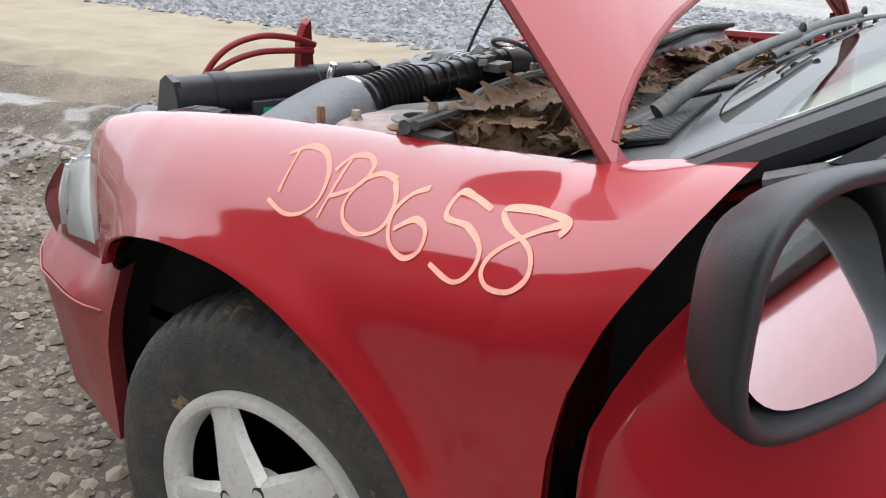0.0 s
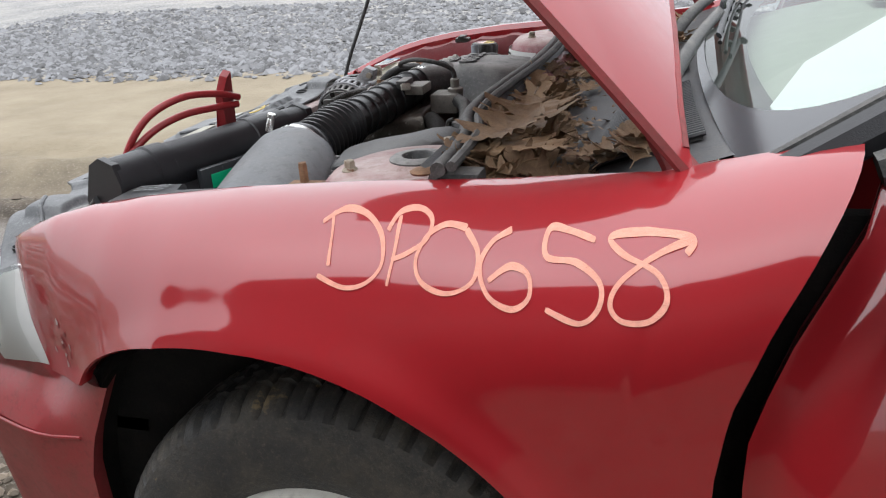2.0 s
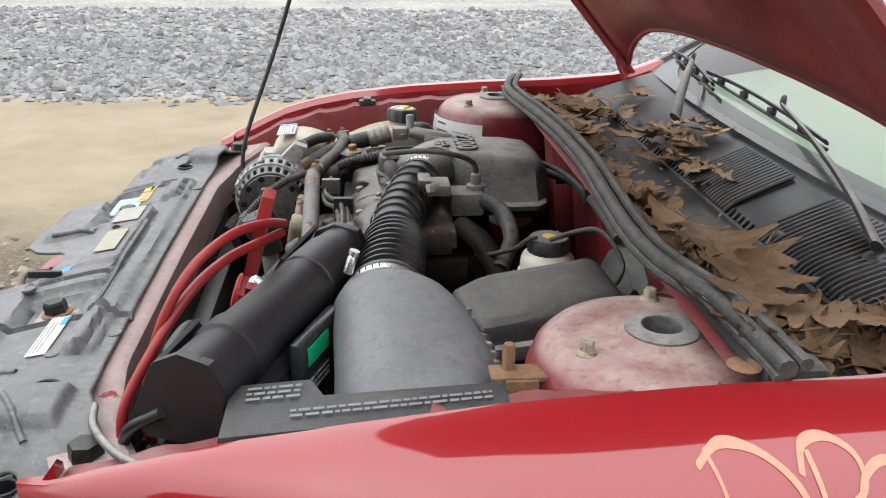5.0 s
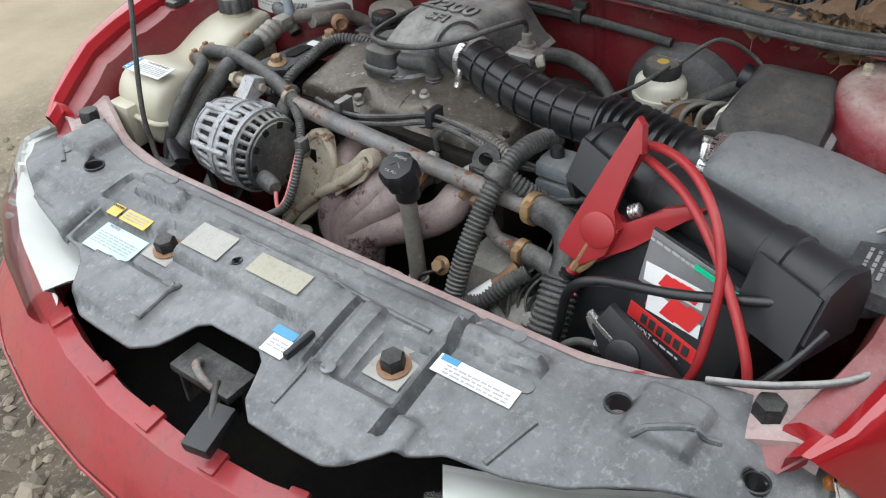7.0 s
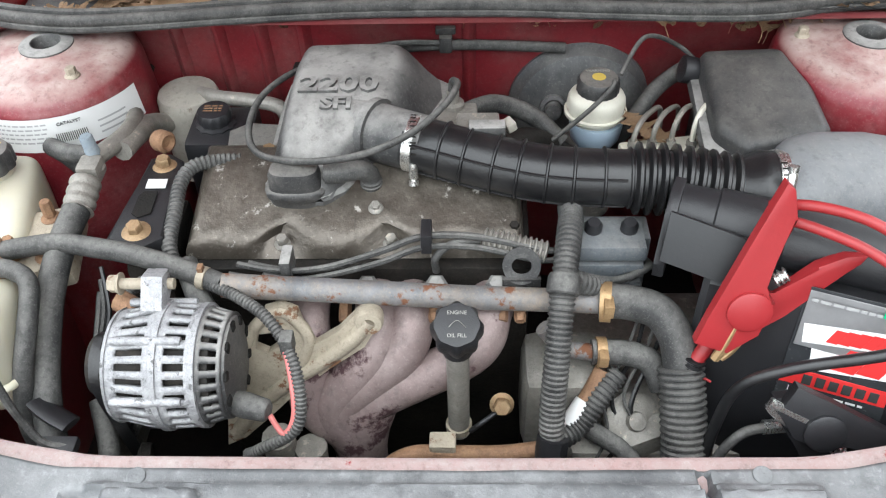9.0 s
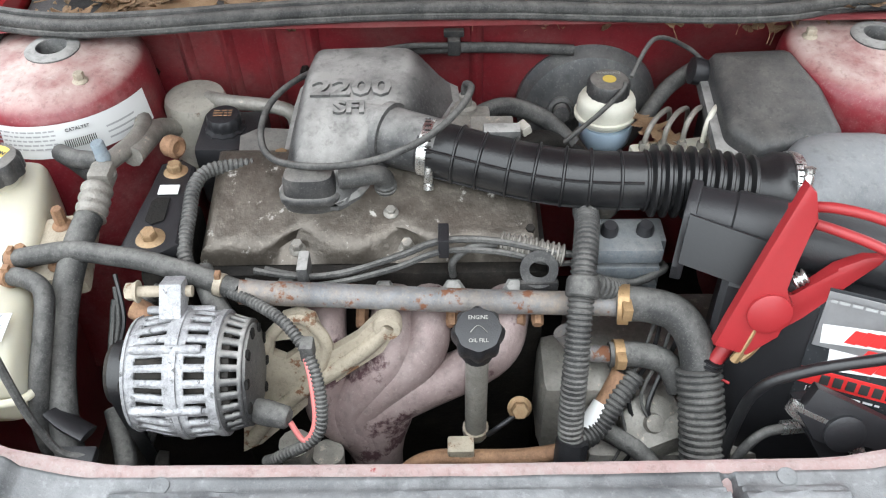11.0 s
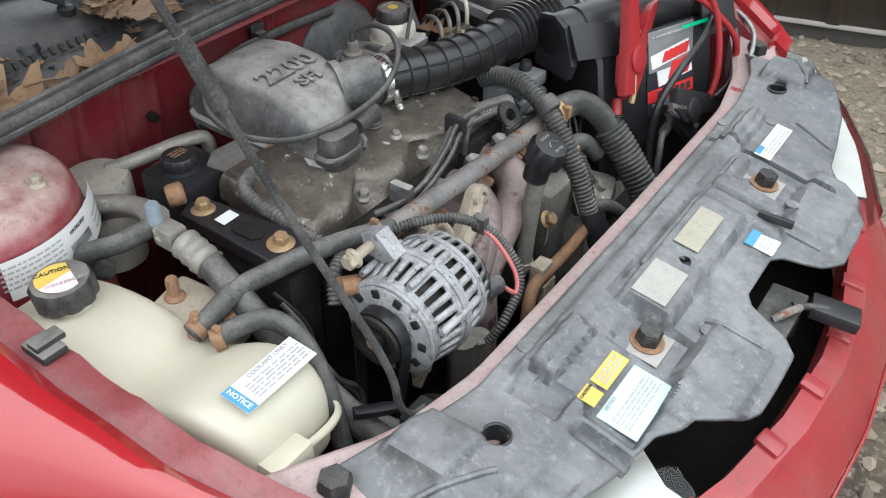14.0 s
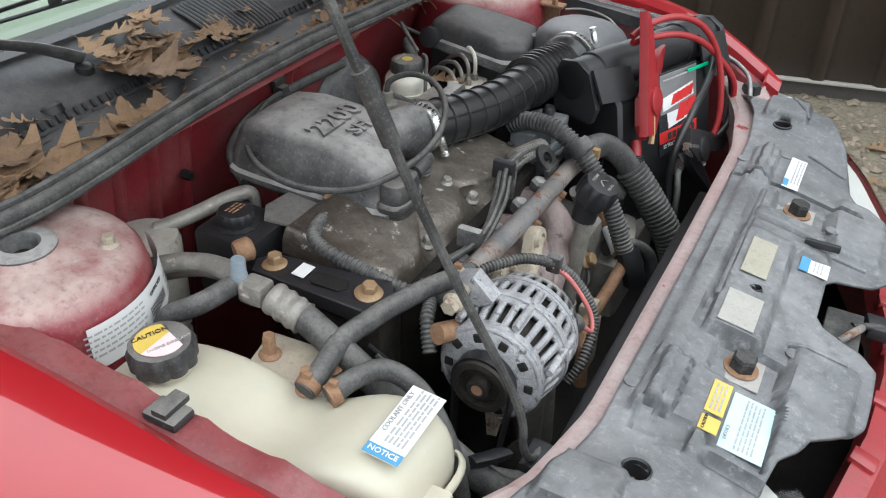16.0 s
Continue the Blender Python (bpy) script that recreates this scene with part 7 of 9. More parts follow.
def coolant_tank():
    t = thing("coolant_reservoir", (0.28, -0.53, 0.65), "yellowed translucent plastic coolant reservoir with a black cap", "coolant tank")
    bm = bmesh.new()
    rings = []
    spec = ((0.118, -0.590, -0.535, 0.70, 0.742), (0.125, -0.602, -0.520, 0.672, 0.762), (0.150, -0.606, -0.508, 0.66, 0.772), (0.185, -0.606, -0.498, 0.655, 0.774), (0.225, -0.604, -0.490, 0.652, 0.770), (0.262, -0.600, -0.486, 0.650, 0.759), (0.290, -0.598, -0.484, 0.648, 0.745), (0.315, -0.596, -0.478, 0.646, 0.743), (0.340, -0.594, -0.468, 0.645, 0.752), (0.365, -0.590, -0.460, 0.645, 0.764), (0.395, -0.585, -0.457, 0.646, 0.767), (0.420, -0.578, -0.458, 0.648, 0.760), (0.438, -0.570, -0.464, 0.652, 0.742), (0.446, -0.556, -0.476, 0.665, 0.715))
    for x, y0, y1, zb, zt in spec:
        ring = []
        cy, cz, hw, hh = (y0 + y1) / 2, (zb + zt) / 2, (y1 - y0) / 2, (zt - zb) / 2
        for k in range(32):
            a = 2 * math.pi * k / 32
            ca, sa = math.cos(a), math.sin(a)
            ring.append(V(x, cy + hw * math.copysign(abs(ca) ** 0.36, ca), cz + hh * math.copysign(abs(sa) ** 0.36, sa)))
        rings.append(ring)
    loft(bm, rings)
    body = part("body", bm, tank_mat, t, "", angle=60)
    body.modifiers.new("round", "SUBSURF").levels = 1
    body.modifiers["round"].render_levels = 1
    hose("seam", [(0.122, -0.607, 0.712), (0.2, -0.611, 0.70), (0.32, -0.603, 0.695), (0.42, -0.586, 0.700), (0.450, -0.52, 0.704), (0.44, -0.456, 0.70), (0.36, -0.455, 0.695), (0.25, -0.482, 0.695)], 0.0045, tank_mat, t, flat=0.6)
    hose("neck", [(0.176, -0.553, 0.76), (0.176, -0.553, 0.782)], 0.026, tank_mat, t, sides=20)
    bm = bmesh.new()
    cax = V(-0.02, -0.06, 1)
    c0 = V(0.176, -0.553, 0.777)
    lathe(bm, c0, cax, [(0.026, 0), (0.031, 0.003), (0.0315, 0.020), (0.0285, 0.026), (0.024, 0.027), (0.0, 0.027)], 80, lambda a, h: 1 + 0.085 * (abs(math.cos(5 * a)) - 0.6) * (1 if h < 0.025 else 0.2))
    cap = part("cap", bm, plastic_dusty, t, "dark grey ribbed cap")
    topc = c0 + cax.normalized() * 0.0272
    for s, m in ((1, yellow_label), (-1, pink_label)):
        bm = bmesh.new()
        ring = [topc + V(-s * 0.0235 * math.cos(a), 0.0235 * math.sin(a), 0.0) for a in np.linspace(-math.pi / 2, math.pi / 2, 15)]
        slab(bm, ring, cax, 0.0006)
        part("cap_sticker", bm, m, cap)
    letters("cap_text", "CAUTION", topc + V(-0.012, 0, 0.0008), (0.45, 0.9, 0), cax, 0.0078, ink, cap, 0.0008)
    letters("cap_text", "ENGINE COOLANT", topc + V(0.012, 0, 0.0008), (0.45, 0.9, 0), cax, 0.0048, grey_ink, cap, 0.0008)
    # notice on the top
    un, nn = V(0, 1, 0.02), V(0.08, -0.02, 1)
    lc = V(0.409, -0.508, 0.7708)
    plate("sticker", lc, un, nn, 0.090, 0.035, white_label, t, "white notice sticker with small print", 0.0)
    plate("sticker", lc + un * -0.039, un, nn, 0.012, 0.035, blue_label, t, "", 0.0009)
    letters("print_text", "NOTICE", lc + un * -0.039, (1, 0, -0.08), nn, 0.008, white_ink, t, 0.0026)
    letters("print_text", "COOLANT ONLY", lc + un * 0.010 + V(-0.0125, 0, 0.001), un, nn, 0.0068, grey_ink, t, 0.002)
    bars("print", lc + un * 0.008 + V(0.003, 0, 0), un, nn, 0.070, 0.021, 5, grey_ink, t, 0.0018, 11)
    bm = bmesh.new()
    box(bm, (0.450, -0.540, 0.685), (0.028, 0.05, 0.075), 0.006)
    part("mount_tab", bm, tank_mat, t)
    bm = bmesh.new()
    box(bm, (0.205, -0.612, 0.758), (0.012, 0.02, 0.016), 0.003)
    box(bm, (0.255, -0.607, 0.755), (0.010, 0.018, 0.018), 0.003)
    part("side_lug", bm, tank_mat, t)
    # its two hoses
    h = thing("coolant_hose", (0.3, -0.44, 0.75), "dusty grey rubber coolant hose running to the engine pipe", "hose", "coolant hoses")
    hose("tube", [(0.298, -0.505, 0.757), (0.300, -0.480, 0.764), (0.294, -0.435, 0.766), (0.300, -0.39, 0.764), (0.308, -0.350, 0.762), (0.325, -0.300, 0.760), (0.345, -0.245, 0.753)], 0.0115, rubber, h, sides=12)
    hose("clamp", [(0.298, -0.503, 0.757), (0.2985, -0.494, 0.760)], 0.0128, rusty, h, "rusty spring clamp", sides=14)
    bm = bmesh.new()
    box(bm, (0.2985, -0.499, 0.7715), (0.009, 0.006, 0.009), 0.001)
    part("clamp_tab", bm, rusty, h)
    bm = bmesh.new()
    box(bm, (0.339, -0.266, 0.770), (0.009, 0.006, 0.009), 0.001)
    part("clamp_tab", bm, rusty, h)
    hose("clamp", [(0.338, -0.270, 0.757), (0.340, -0.262, 0.756)], 0.0128, bracket_mat, h, sides=14)
    h2 = thing("coolant_hose", (0.35, -0.46, 0.75), "grey rubber overflow hose looping down beside the tank", "hose", "coolant hoses")
    hose("tube", [(0.322, -0.500, 0.757), (0.335, -0.470, 0.764), (0.355, -0.447, 0.764), (0.390, -0.442, 0.745), (0.425, -0.450, 0.70), (0.445, -0.458, 0.64), (0.45, -0.455, 0.56)], 0.0105, rubber, h2, sides=12)
    hose("clamp", [(0.322, -0.500, 0.757), (0.327, -0.491, 0.7595)], 0.0118, rusty, h2, sides=14)
    bm = bmesh.new()
    box(bm, (0.325, -0.495, 0.770), (0.008, 0.007, 0.009), 0.001)
    part("clamp_tab", bm, rusty, h2)


coolant_tank()


# ---- intake duct, air box, fuse box, brakes ----
def intake():
    d = thing("intake_duct", (0.2, 0.12, 0.77), "shiny black ribbed rubber intake duct with steel hose clamps", "intake duct")
    run = [(0.166, -0.052, 0.806), (0.180, -0.010, 0.803), (0.196, 0.045, 0.797), (0.209, 0.10, 0.793), (0.216, 0.15, 0.792), (0.219, 0.205, 0.792)]
    hose("tube", run, 0.0325, rubber_clean, d, sides=28)
    line = spline(run, 12)
    for k in range(8):
        y = -0.012 + 0.0300 * k
        i = min(range(1, len(line) - 1), key=lambda j: abs(line[j].y - y))
        bm = bmesh.new()
        ax = (line[i + 1] - line[i - 1]).normalized()
        lathe(bm, line[i] - ax * 0.002, ax, [(0.0315, 0), (0.0340, 0.0005), (0.0352, 0.0015), (0.0352, 0.0030), (0.0340, 0.004), (0.0315, 0.0045)], 36)
        part("rib", bm, rubber_clean, d)
    for up, out in ((0.55, 0.84), (-0.62, 0.78)):
        bm = bmesh.new()
        tube(bm, [p + V(0.0325 * out, -0.008 * out, 0.0325 * up) for p in line[4::6]], 0.0020, 6, 4)
        part("seam_rib", bm, rubber_clean, d)
    hose("bellows", [(0.219, 0.203, 0.792), (0.222, 0.245, 0.791), (0.227, 0.285, 0.787), (0.231, 0.320, 0.783)], 0.0375, rubber_clean, d, sides=30, ridge=0.0075, pitch=0.0128)
    hose("cuff", [(0.230, 0.312, 0.784), (0.232, 0.335, 0.781), (0.234, 0.362, 0.779)], lambda u: 0.036 + 0.012 * smoothstep(0, 0.6, u), rubber_clean, d, sides=30)
    for c, ax, r, nm in ((V(0.167, -0.050, 0.806), V(0.31, 1, -0.06), 0.0345, "hose_clamp"), (V(0.233, 0.352, 0.780), V(0.08, 1, -0.06), 0.0495, "hose_clamp")):
        bm = bmesh.new()
        lathe(bm, c, ax, [(r - 0.002, 0), (r, 0.0005), (r, 0.0115), (r - 0.002, 0.012)], 44)
        cl = part(nm, bm, steel, d, "bright steel hose clamp")
        bm = bmesh.new()
        q = c + ax.normalized() * 0.0055 + V(0.72, 0, 0.45 if r > 0.04 else -0.35).normalized() * (r + 0.004)
        lathe(bm, q - V(0.3, 0, -0.9).normalized() * 0.012, V(0.3, 0, -0.9) * (-1 if r > 0.04 else 1), [(0.0055, 0), (0.0055, 0.018), (0.004, 0.020), (0.006, 0.022), (0.006, 0.027)], 10)
        part("screw", bm, steel, cl)
        for k in range(9):
            t = radians(10 + 9 * k) if r > 0.04 else radians(15 + 11 * k)
            s1 = c + ax.normalized() * 0.006 + V(math.cos(t), 0, math.sin(t)) * (r + 0.0002)
            bm = bmesh.new()
            box(bm, s1, (0.0012, 0.007, 0.0016), 0.0002, Euler((0, -t, 0)).to_matrix(), 1)
            part("clamp_slot", bm, grime, cl)
    a = thing("air_filter_housing", (0.2, 0.45, 0.65), "dusty grey rounded air filter housing", "air filter box")
    bm = bmesh.new()
    rings = []
    for c, ax, rx, rz in ((V(0.234, 0.360, 0.778), V(0, 1, 0), 0.047, 0.046), (V(0.232, 0.368, 0.777), V(0, 1, 0), 0.054, 0.051), (V(0.226, 0.380, 0.774), V(0, 1, -0.1), 0.066, 0.055), (V(0.217, 0.41, 0.768), V(0, 1, -0.12), 0.074, 0.058), (V(0.208, 0.47, 0.757), V(0, 1, -0.22), 0.080, 0.059), (V(0.203, 0.53, 0.738), V(0, 1, -0.35), 0.084, 0.062), (V(0.201, 0.556, 0.712), V(0, 0.7, -0.7), 0.085, 0.058), (V(0.203, 0.558, 0.68), V(0, 0.2, -1), 0.080, 0.050)):
        x = V(1, 0, 0)
        z = x.cross(ax.normalized())
        ring = []
        for k in range(32):
            t = 2 * math.pi * k / 32
            ct, st = math.cos(t), math.sin(t)
            ring.append(c + x * rx * math.copysign(abs(ct) ** 0.8, ct) + z * rz * math.copysign(abs(st) ** 0.8, st))
        rings.append(ring)
    loft(bm, rings)
    part("elbow", bm, plastic_blue, a, "", angle=50)
    bm = bmesh.new()
    lathe(bm, (0.180, 0.392, 0.806), (-0.4, 0, 1), [(0.012, 0), (0.013, 0.004), (0.008, 0.006), (0.005, 0.005)], 14)
    part("screw", bm, rusty, a)
    hose("edge_seam", [(0.150, 0.400, 0.790), (0.138, 0.44, 0.782), (0.126, 0.53, 0.768)], 0.006, plastic_grey, a, ridge=0.004, pitch=0.015)
    hose("dipstick_loop", [(0.255, 0.555, 0.780), (0.225, 0.580, 0.789), (0.18, 0.586, 0.795), (0.14, 0.580, 0.79)], 0.0022, cream_label, a, "thin cream plastic wire")
    hose("yellow_tip", [(0.262, 0.470, 0.796), (0.268, 0.462, 0.786)], 0.004, yellow_label, a, "yellow wire end cap")


intake()


def fuse_box():
    f = thing("fuse_box", (0.07, 0.38, 0.7), "dusty black plastic fuse box with a stepped lid", "fuse box")
    bm = bmesh.new()
    outline = [(-0.015, 0.318, 0.788), (-0.020, 0.425, 0.788), (0.06, 0.448, 0.778), (0.145, 0.452, 0.766), (0.165, 0.345, 0.763), (0.125, 0.315, 0.768)]
    mid = V(0.07, 0.385, 0)
    rings = [[V(mid.x + (x - mid.x) * k, mid.y + (y - mid.y) * k, z + h) for x, y, z in outline] for k, h in ((1.0, 0.0), (0.985, 0.018), (0.94, 0.027), (0.84, 0.032), (0.55, 0.034))]
    loft(bm, rings)
    bmesh.ops.bevel(bm, geom=[e for e in bm.edges if abs(e.verts[0].co.z - e.verts[1].co.z) > 0.004 and (e.verts[0].co - e.verts[1].co).xy.length < 0.03], offset=0.008, segments=3, affect="EDGES", profile=0.5)
    part("lid", bm, lid_mat, f, "", angle=40)
    bm = bmesh.new()
    slab(bm, [(-0.022, 0.308, 0.775), (-0.026, 0.435, 0.775), (0.06, 0.458, 0.765), (0.155, 0.462, 0.755), (0.185, 0.345, 0.750), (0.135, 0.303, 0.755)], (0, 0, 1), 0.016, 0.003)
    part("lid_flange", bm, plastic_grey, f, "pale dusty lid edge", angle=45)
    bm = bmesh.new()
    slab(bm, [(-0.010, 0.322, 0.58), (-0.014, 0.425, 0.58), (0.05, 0.445, 0.58), (0.13, 0.445, 0.58), (0.160, 0.350, 0.58), (0.125, 0.318, 0.58)], (0, 0, 1), 0.19, 0.0)
    part("base", bm, plastic, f)
    bm = bmesh.new()
    lathe(bm, (-0.005, 0.310, 0.79), (0, -1, 0.2), [(0.016, -0.02), (0.018, 0.0), (0.018, 0.012), (0.010, 0.014)], 14)
    part("grommet", bm, plastic, f)


fuse_box()


def brakes():
    b = thing("brake_booster", (-0.06, 0.185, 0.58), "dusty dark grey round brake booster on the firewall", "brake booster")
    bm = bmesh.new()
    lathe(bm, (-0.13, 0.182, 0.672), (1, 0, 0), [(0.098, 0), (0.103, 0.01), (0.103, 0.028), (0.097, 0.034), (0.093, 0.046), (0.070, 0.060), (0.045, 0.066), (0.03, 0.070)], 48)
    part("drum", bm, drum_mat, b, "", angle=30)
    bm = bmesh.new()
    lathe(bm, (-0.068, 0.142, 0.692), (1, -0.1, 0.3), [(0.020, 0), (0.020, 0.016), (0.015, 0.018), (0.012, 0.014), (0.011, 0.03)], 20)
    part("check_valve", bm, plastic_grey, b)
    m = thing("brake_fluid_reservoir", (0.02, 0.19, 0.68), "off-white brake fluid reservoir with a black cap", "brake reservoir")
    bm = bmesh.new()
    rings = []
    for z, rx, ry in ((0.724, 0.026, 0.028), (0.728, 0.034, 0.037), (0.733, 0.039, 0.042), (0.740, 0.041, 0.044), (0.7405, 0.046, 0.049), (0.745, 0.0465, 0.0495), (0.7455, 0.042, 0.045), (0.756, 0.043, 0.046), (0.764, 0.042, 0.045), (0.769, 0.039, 0.042), (0.772, 0.034, 0.035), (0.775, 0.031, 0.031)):
        rings.append([V(0.016 + 0.84 * rx * math.cos(a), 0.188 + 0.84 * ry * math.sin(a), z) for a in np.linspace(0, 2 * math.pi, 33)[:-1]])
    loft(bm, rings)
    part("bottle", bm, white_plastic, m)
    bm = bmesh.new()
    lathe(bm, (0.020, 0.190, 0.660), (0, 0, 1), [(0.015, 0), (0.016, 0.02), (0.024, 0.032), (0.033, 0.046), (0.036, 0.066), (0.034, 0.072)], 28)
    part("lower_bowl", bm, blue_plastic, m, "pale bluish lower bowl")
    bm = bmesh.new()
    lathe(bm, (0.016, 0.188, 0.772), (0, 0, 1), [(0.024, 0), (0.0275, 0.003), (0.0275, 0.018), (0.0245, 0.022), (0.015, 0.0225), (0.0, 0.0225)], 60, lambda a, h: 1 + 0.02 * math.cos(20 * a) * (1 if h < 0.022 else 0))
    cap = part("cap", bm, plastic_dusty, m, "black ribbed cap with a yellow mark")
    bm = bmesh.new()
    lathe(bm, (0.016, 0.188, 0.7945), (0, 0, 1), [(0.008, 0), (0.009, 0.0006), (0, 0.0007)], 16)
    part("cap_mark", bm, yellow_label, cap)
    letters("cap_text", "WARNING", (0.003, 0.188, 0.795), (0, 1, 0), (0, 0, 1), 0.0065, cream_label, cap, 0.0008)
    hose("sensor_wire", [(0.035, 0.205, 0.80), (0.045, 0.20, 0.795), (0.06, 0.17, 0.77), (0.085, 0.125, 0.745), (0.10, 0.10, 0.735)], 0.0032, rubber, m, "thin sensor wire")
    hose("sensor_wire", [(0.020, 0.215, 0.80), (-0.03, 0.25, 0.825), (-0.05, 0.30, 0.80), (-0.03, 0.33, 0.78)], 0.0032, rubber, m)
    bm = bmesh.new()
    lathe(bm, (-0.07, 0.185, 0.645), (1, 0, 0), [(0.028, 0), (0.026, 0.02), (0.021, 0.05), (0.021, 0.17), (0.016, 0.175)], 20)
    part("master_cylinder", bm, alu_dirty, m, "stained aluminium master cylinder")
    k = thing("brake_line_block", (0.10, 0.27, 0.66), "pale metal block with bent steel brake lines", "brake valve")
    bm = bmesh.new()
    box(bm, (0.087, 0.272, 0.716), (0.045, 0.115, 0.035), 0.005, Euler((0, 0, 0.15)).to_matrix())
    part("block", bm, white_plastic, k)
    for i, y in enumerate((0.222, 0.246, 0.270, 0.296)):
        r = 0.035 + 0.012 * (i % 2)
        hose("brake_line", [(0.085, y + 0.007, 0.728), (0.085, y + 0.007, 0.748 + 0.006 * i), (0.075, y + 0.014, 0.762 + 0.006 * i), (0.055, y + 0.028, 0.764 + 0.005 * i), (0.02, y + 0.05, 0.748), (0.0, y + 0.06, 0.70)], 0.0036, alu_dirty if i != 3 else white_plastic, k, "bent steel brake line", sides=8)
        bolt("line_nut", (0.085, y + 0.007, 0.732), (0, 0, 1), 0.007, 0.012, alu_dirty, k)
    hose("heater_pipe", [(0.03, 0.235, 0.735), (-0.02, 0.275, 0.755), (-0.06, 0.325, 0.765)], 0.011, rubber, k, "dusty rubber pipe")


brakes()


def firewall_bits():
    c = thing("firewall_cable", (-0.09, 0, 0.78), "dusty black cable clipped along the firewall", "cable")
    hose("cable", [(-0.088, 0.155, 0.775), (-0.090, 0.07, 0.779), (-0.088, -0.012, 0.782), (-0.080, -0.09, 0.782), (-0.062, -0.15, 0.778), (-0.04, -0.19, 0.77), (0.0, -0.215, 0.755)], 0.0075, rubber, c, sides=10)
    bm = bmesh.new()
    box(bm, (-0.088, -0.012, 0.786), (0.020, 0.018, 0.024), 0.003)
    box(bm, (-0.092, -0.012, 0.803), (0.010, 0.028, 0.010), 0.002)
    part("clip", bm, plastic_dusty, c, "grey dusty plastic clip")
    for y in (-0.225, -0.44):
        bolt("firewall_stud", (-0.098, y, 0.745), (1, 0, 0), 0.007, 0.016, grime, c)
    r = thing("rail_clip", (0.247, -0.624, 0.80), "dusty black plastic clip on the inner fender rail", "clip", "rail clips")
    bm = bmesh.new()
    box(bm, (0.247, -0.622, 0.803), (0.036, 0.026, 0.010), 0.004)
    box(bm, (0.247, -0.618, 0.810), (0.016, 0.030, 0.007), 0.002)
    part("clip_body", bm, plastic_dusty, r)
    copy_thing(r, Matrix.Translation((-0.06, -0.630, 0.828)))


firewall_bits()


# ---- hoses and looms at the driver's side of the engine ----
def looms():
    h = thing("radiator_hose", (0.38, 0.22, 0.66), "thick grey rubber radiator hose with brass-coloured clamps", "hose", "radiator hoses")
    hose("tube", [(0.333, 0.160, 0.712), (0.338, 0.195, 0.714), (0.350, 0.225, 0.710), (0.375, 0.243, 0.690), (0.410, 0.248, 0.650)], 0.0195, rubber, h, sides=16)
    hose("sleeve", [(0.392, 0.246, 0.672), (0.43, 0.250, 0.625), (0.475, 0.252, 0.56), (0.50, 0.25, 0.50)], 0.024, rubber, h, "ribbed black sleeve", sides=16, ridge=0.003, pitch=0.0075)
    hose("clamp", [(0.334, 0.162, 0.712), (0.336, 0.174, 0.713)], 0.0225, copper, h, "brass-coloured spring clamp", sides=20)
    bm = bmesh.new()
    box(bm, (0.352, 0.168, 0.722), (0.018, 0.011, 0.018), 0.002)
    part("clamp_tab", bm, copper, h)
    h2 = thing("radiator_hose", (0.37, 0.19, 0.65), "grey rubber bypass hose with a copper-coloured clamp", "hose", "radiator hoses")
    hose("tube", [(0.360, 0.155, 0.657), (0.360, 0.19, 0.656), (0.366, 0.22, 0.648), (0.385, 0.235, 0.625)], 0.0145, rubber, h2, sides=14)
    hose("clamp", [(0.360, 0.160, 0.657), (0.360, 0.171, 0.657)], 0.0175, copper, h2, sides=18)
    bm = bmesh.new()
    box(bm, (0.374, 0.166, 0.664), (0.016, 0.011, 0.016), 0.002)
    part("clamp_tab", bm, copper, h2)
    l = thing("wiring_loom", (0.38, 0.12, 0.68), "grey ribbed wiring loom draped over the engine", "wiring loom", "wiring looms")
    hose("conduit", [(0.225, 0.135, 0.752), (0.255, 0.133, 0.766), (0.300, 0.126, 0.768), (0.350, 0.118, 0.742), (0.395, 0.112, 0.69), (0.425, 0.108, 0.635), (0.445, 0.108, 0.59)], 0.0135, rubber, l, sides=12, ridge=0.002, pitch=0.006)
    hose("branch", [(0.335, 0.120, 0.750), (0.33, 0.145, 0.735), (0.315, 0.165, 0.715)], 0.012, rubber, l, sides=10, ridge=0.002, pitch=0.006)
    hose("branch", [(0.44, 0.112, 0.60), (0.42, 0.14, 0.60), (0.395, 0.165, 0.625), (0.375, 0.185, 0.64)], 0.012, rubber, l, sides=10, ridge=0.002, pitch=0.006)
    bm = bmesh.new()
    lathe(bm, (0.345, 0.119, 0.752), (0.6, -0.1, -0.45), [(0.016, -0.01), (0.018, -0.006), (0.018, 0.010), (0.016, 0.012)], 16)
    part("tape_band", bm, rubber, l)
    hose("tape_knot", [(0.44, 0.110, 0.610), (0.452, 0.108, 0.585), (0.458, 0.115, 0.555)], 0.018, plastic, l, "black taped joint", sides=9)
    s = thing("sensor_tube", (0.40, 0.145, 0.60), "rust and silver sensor tube with a white paper label", "sensor", "")
    hose("tube", [(0.43, 0.118, 0.590), (0.395, 0.150, 0.618), (0.372, 0.168, 0.640)], 0.010, rusty, s, sides=12)
    hose("label_wrap", [(0.425, 0.122, 0.594), (0.398, 0.147, 0.616)], 0.0112, white_label, s, "white paper label", sides=12)
    l2 = thing("wiring_loom", (0.25, -0.31, 0.75), "dark ribbed conduit beside the valve cover", "wiring loom", "wiring looms")
    hose("conduit", [(0.150, -0.215, 0.762), (0.155, -0.26, 0.772), (0.170, -0.302, 0.778), (0.195, -0.318, 0.775), (0.24, -0.318, 0.765), (0.29, -0.315, 0.754), (0.315, -0.30, 0.742)], 0.0082, rubber, l2, sides=12, ridge=0.0014, pitch=0.006)
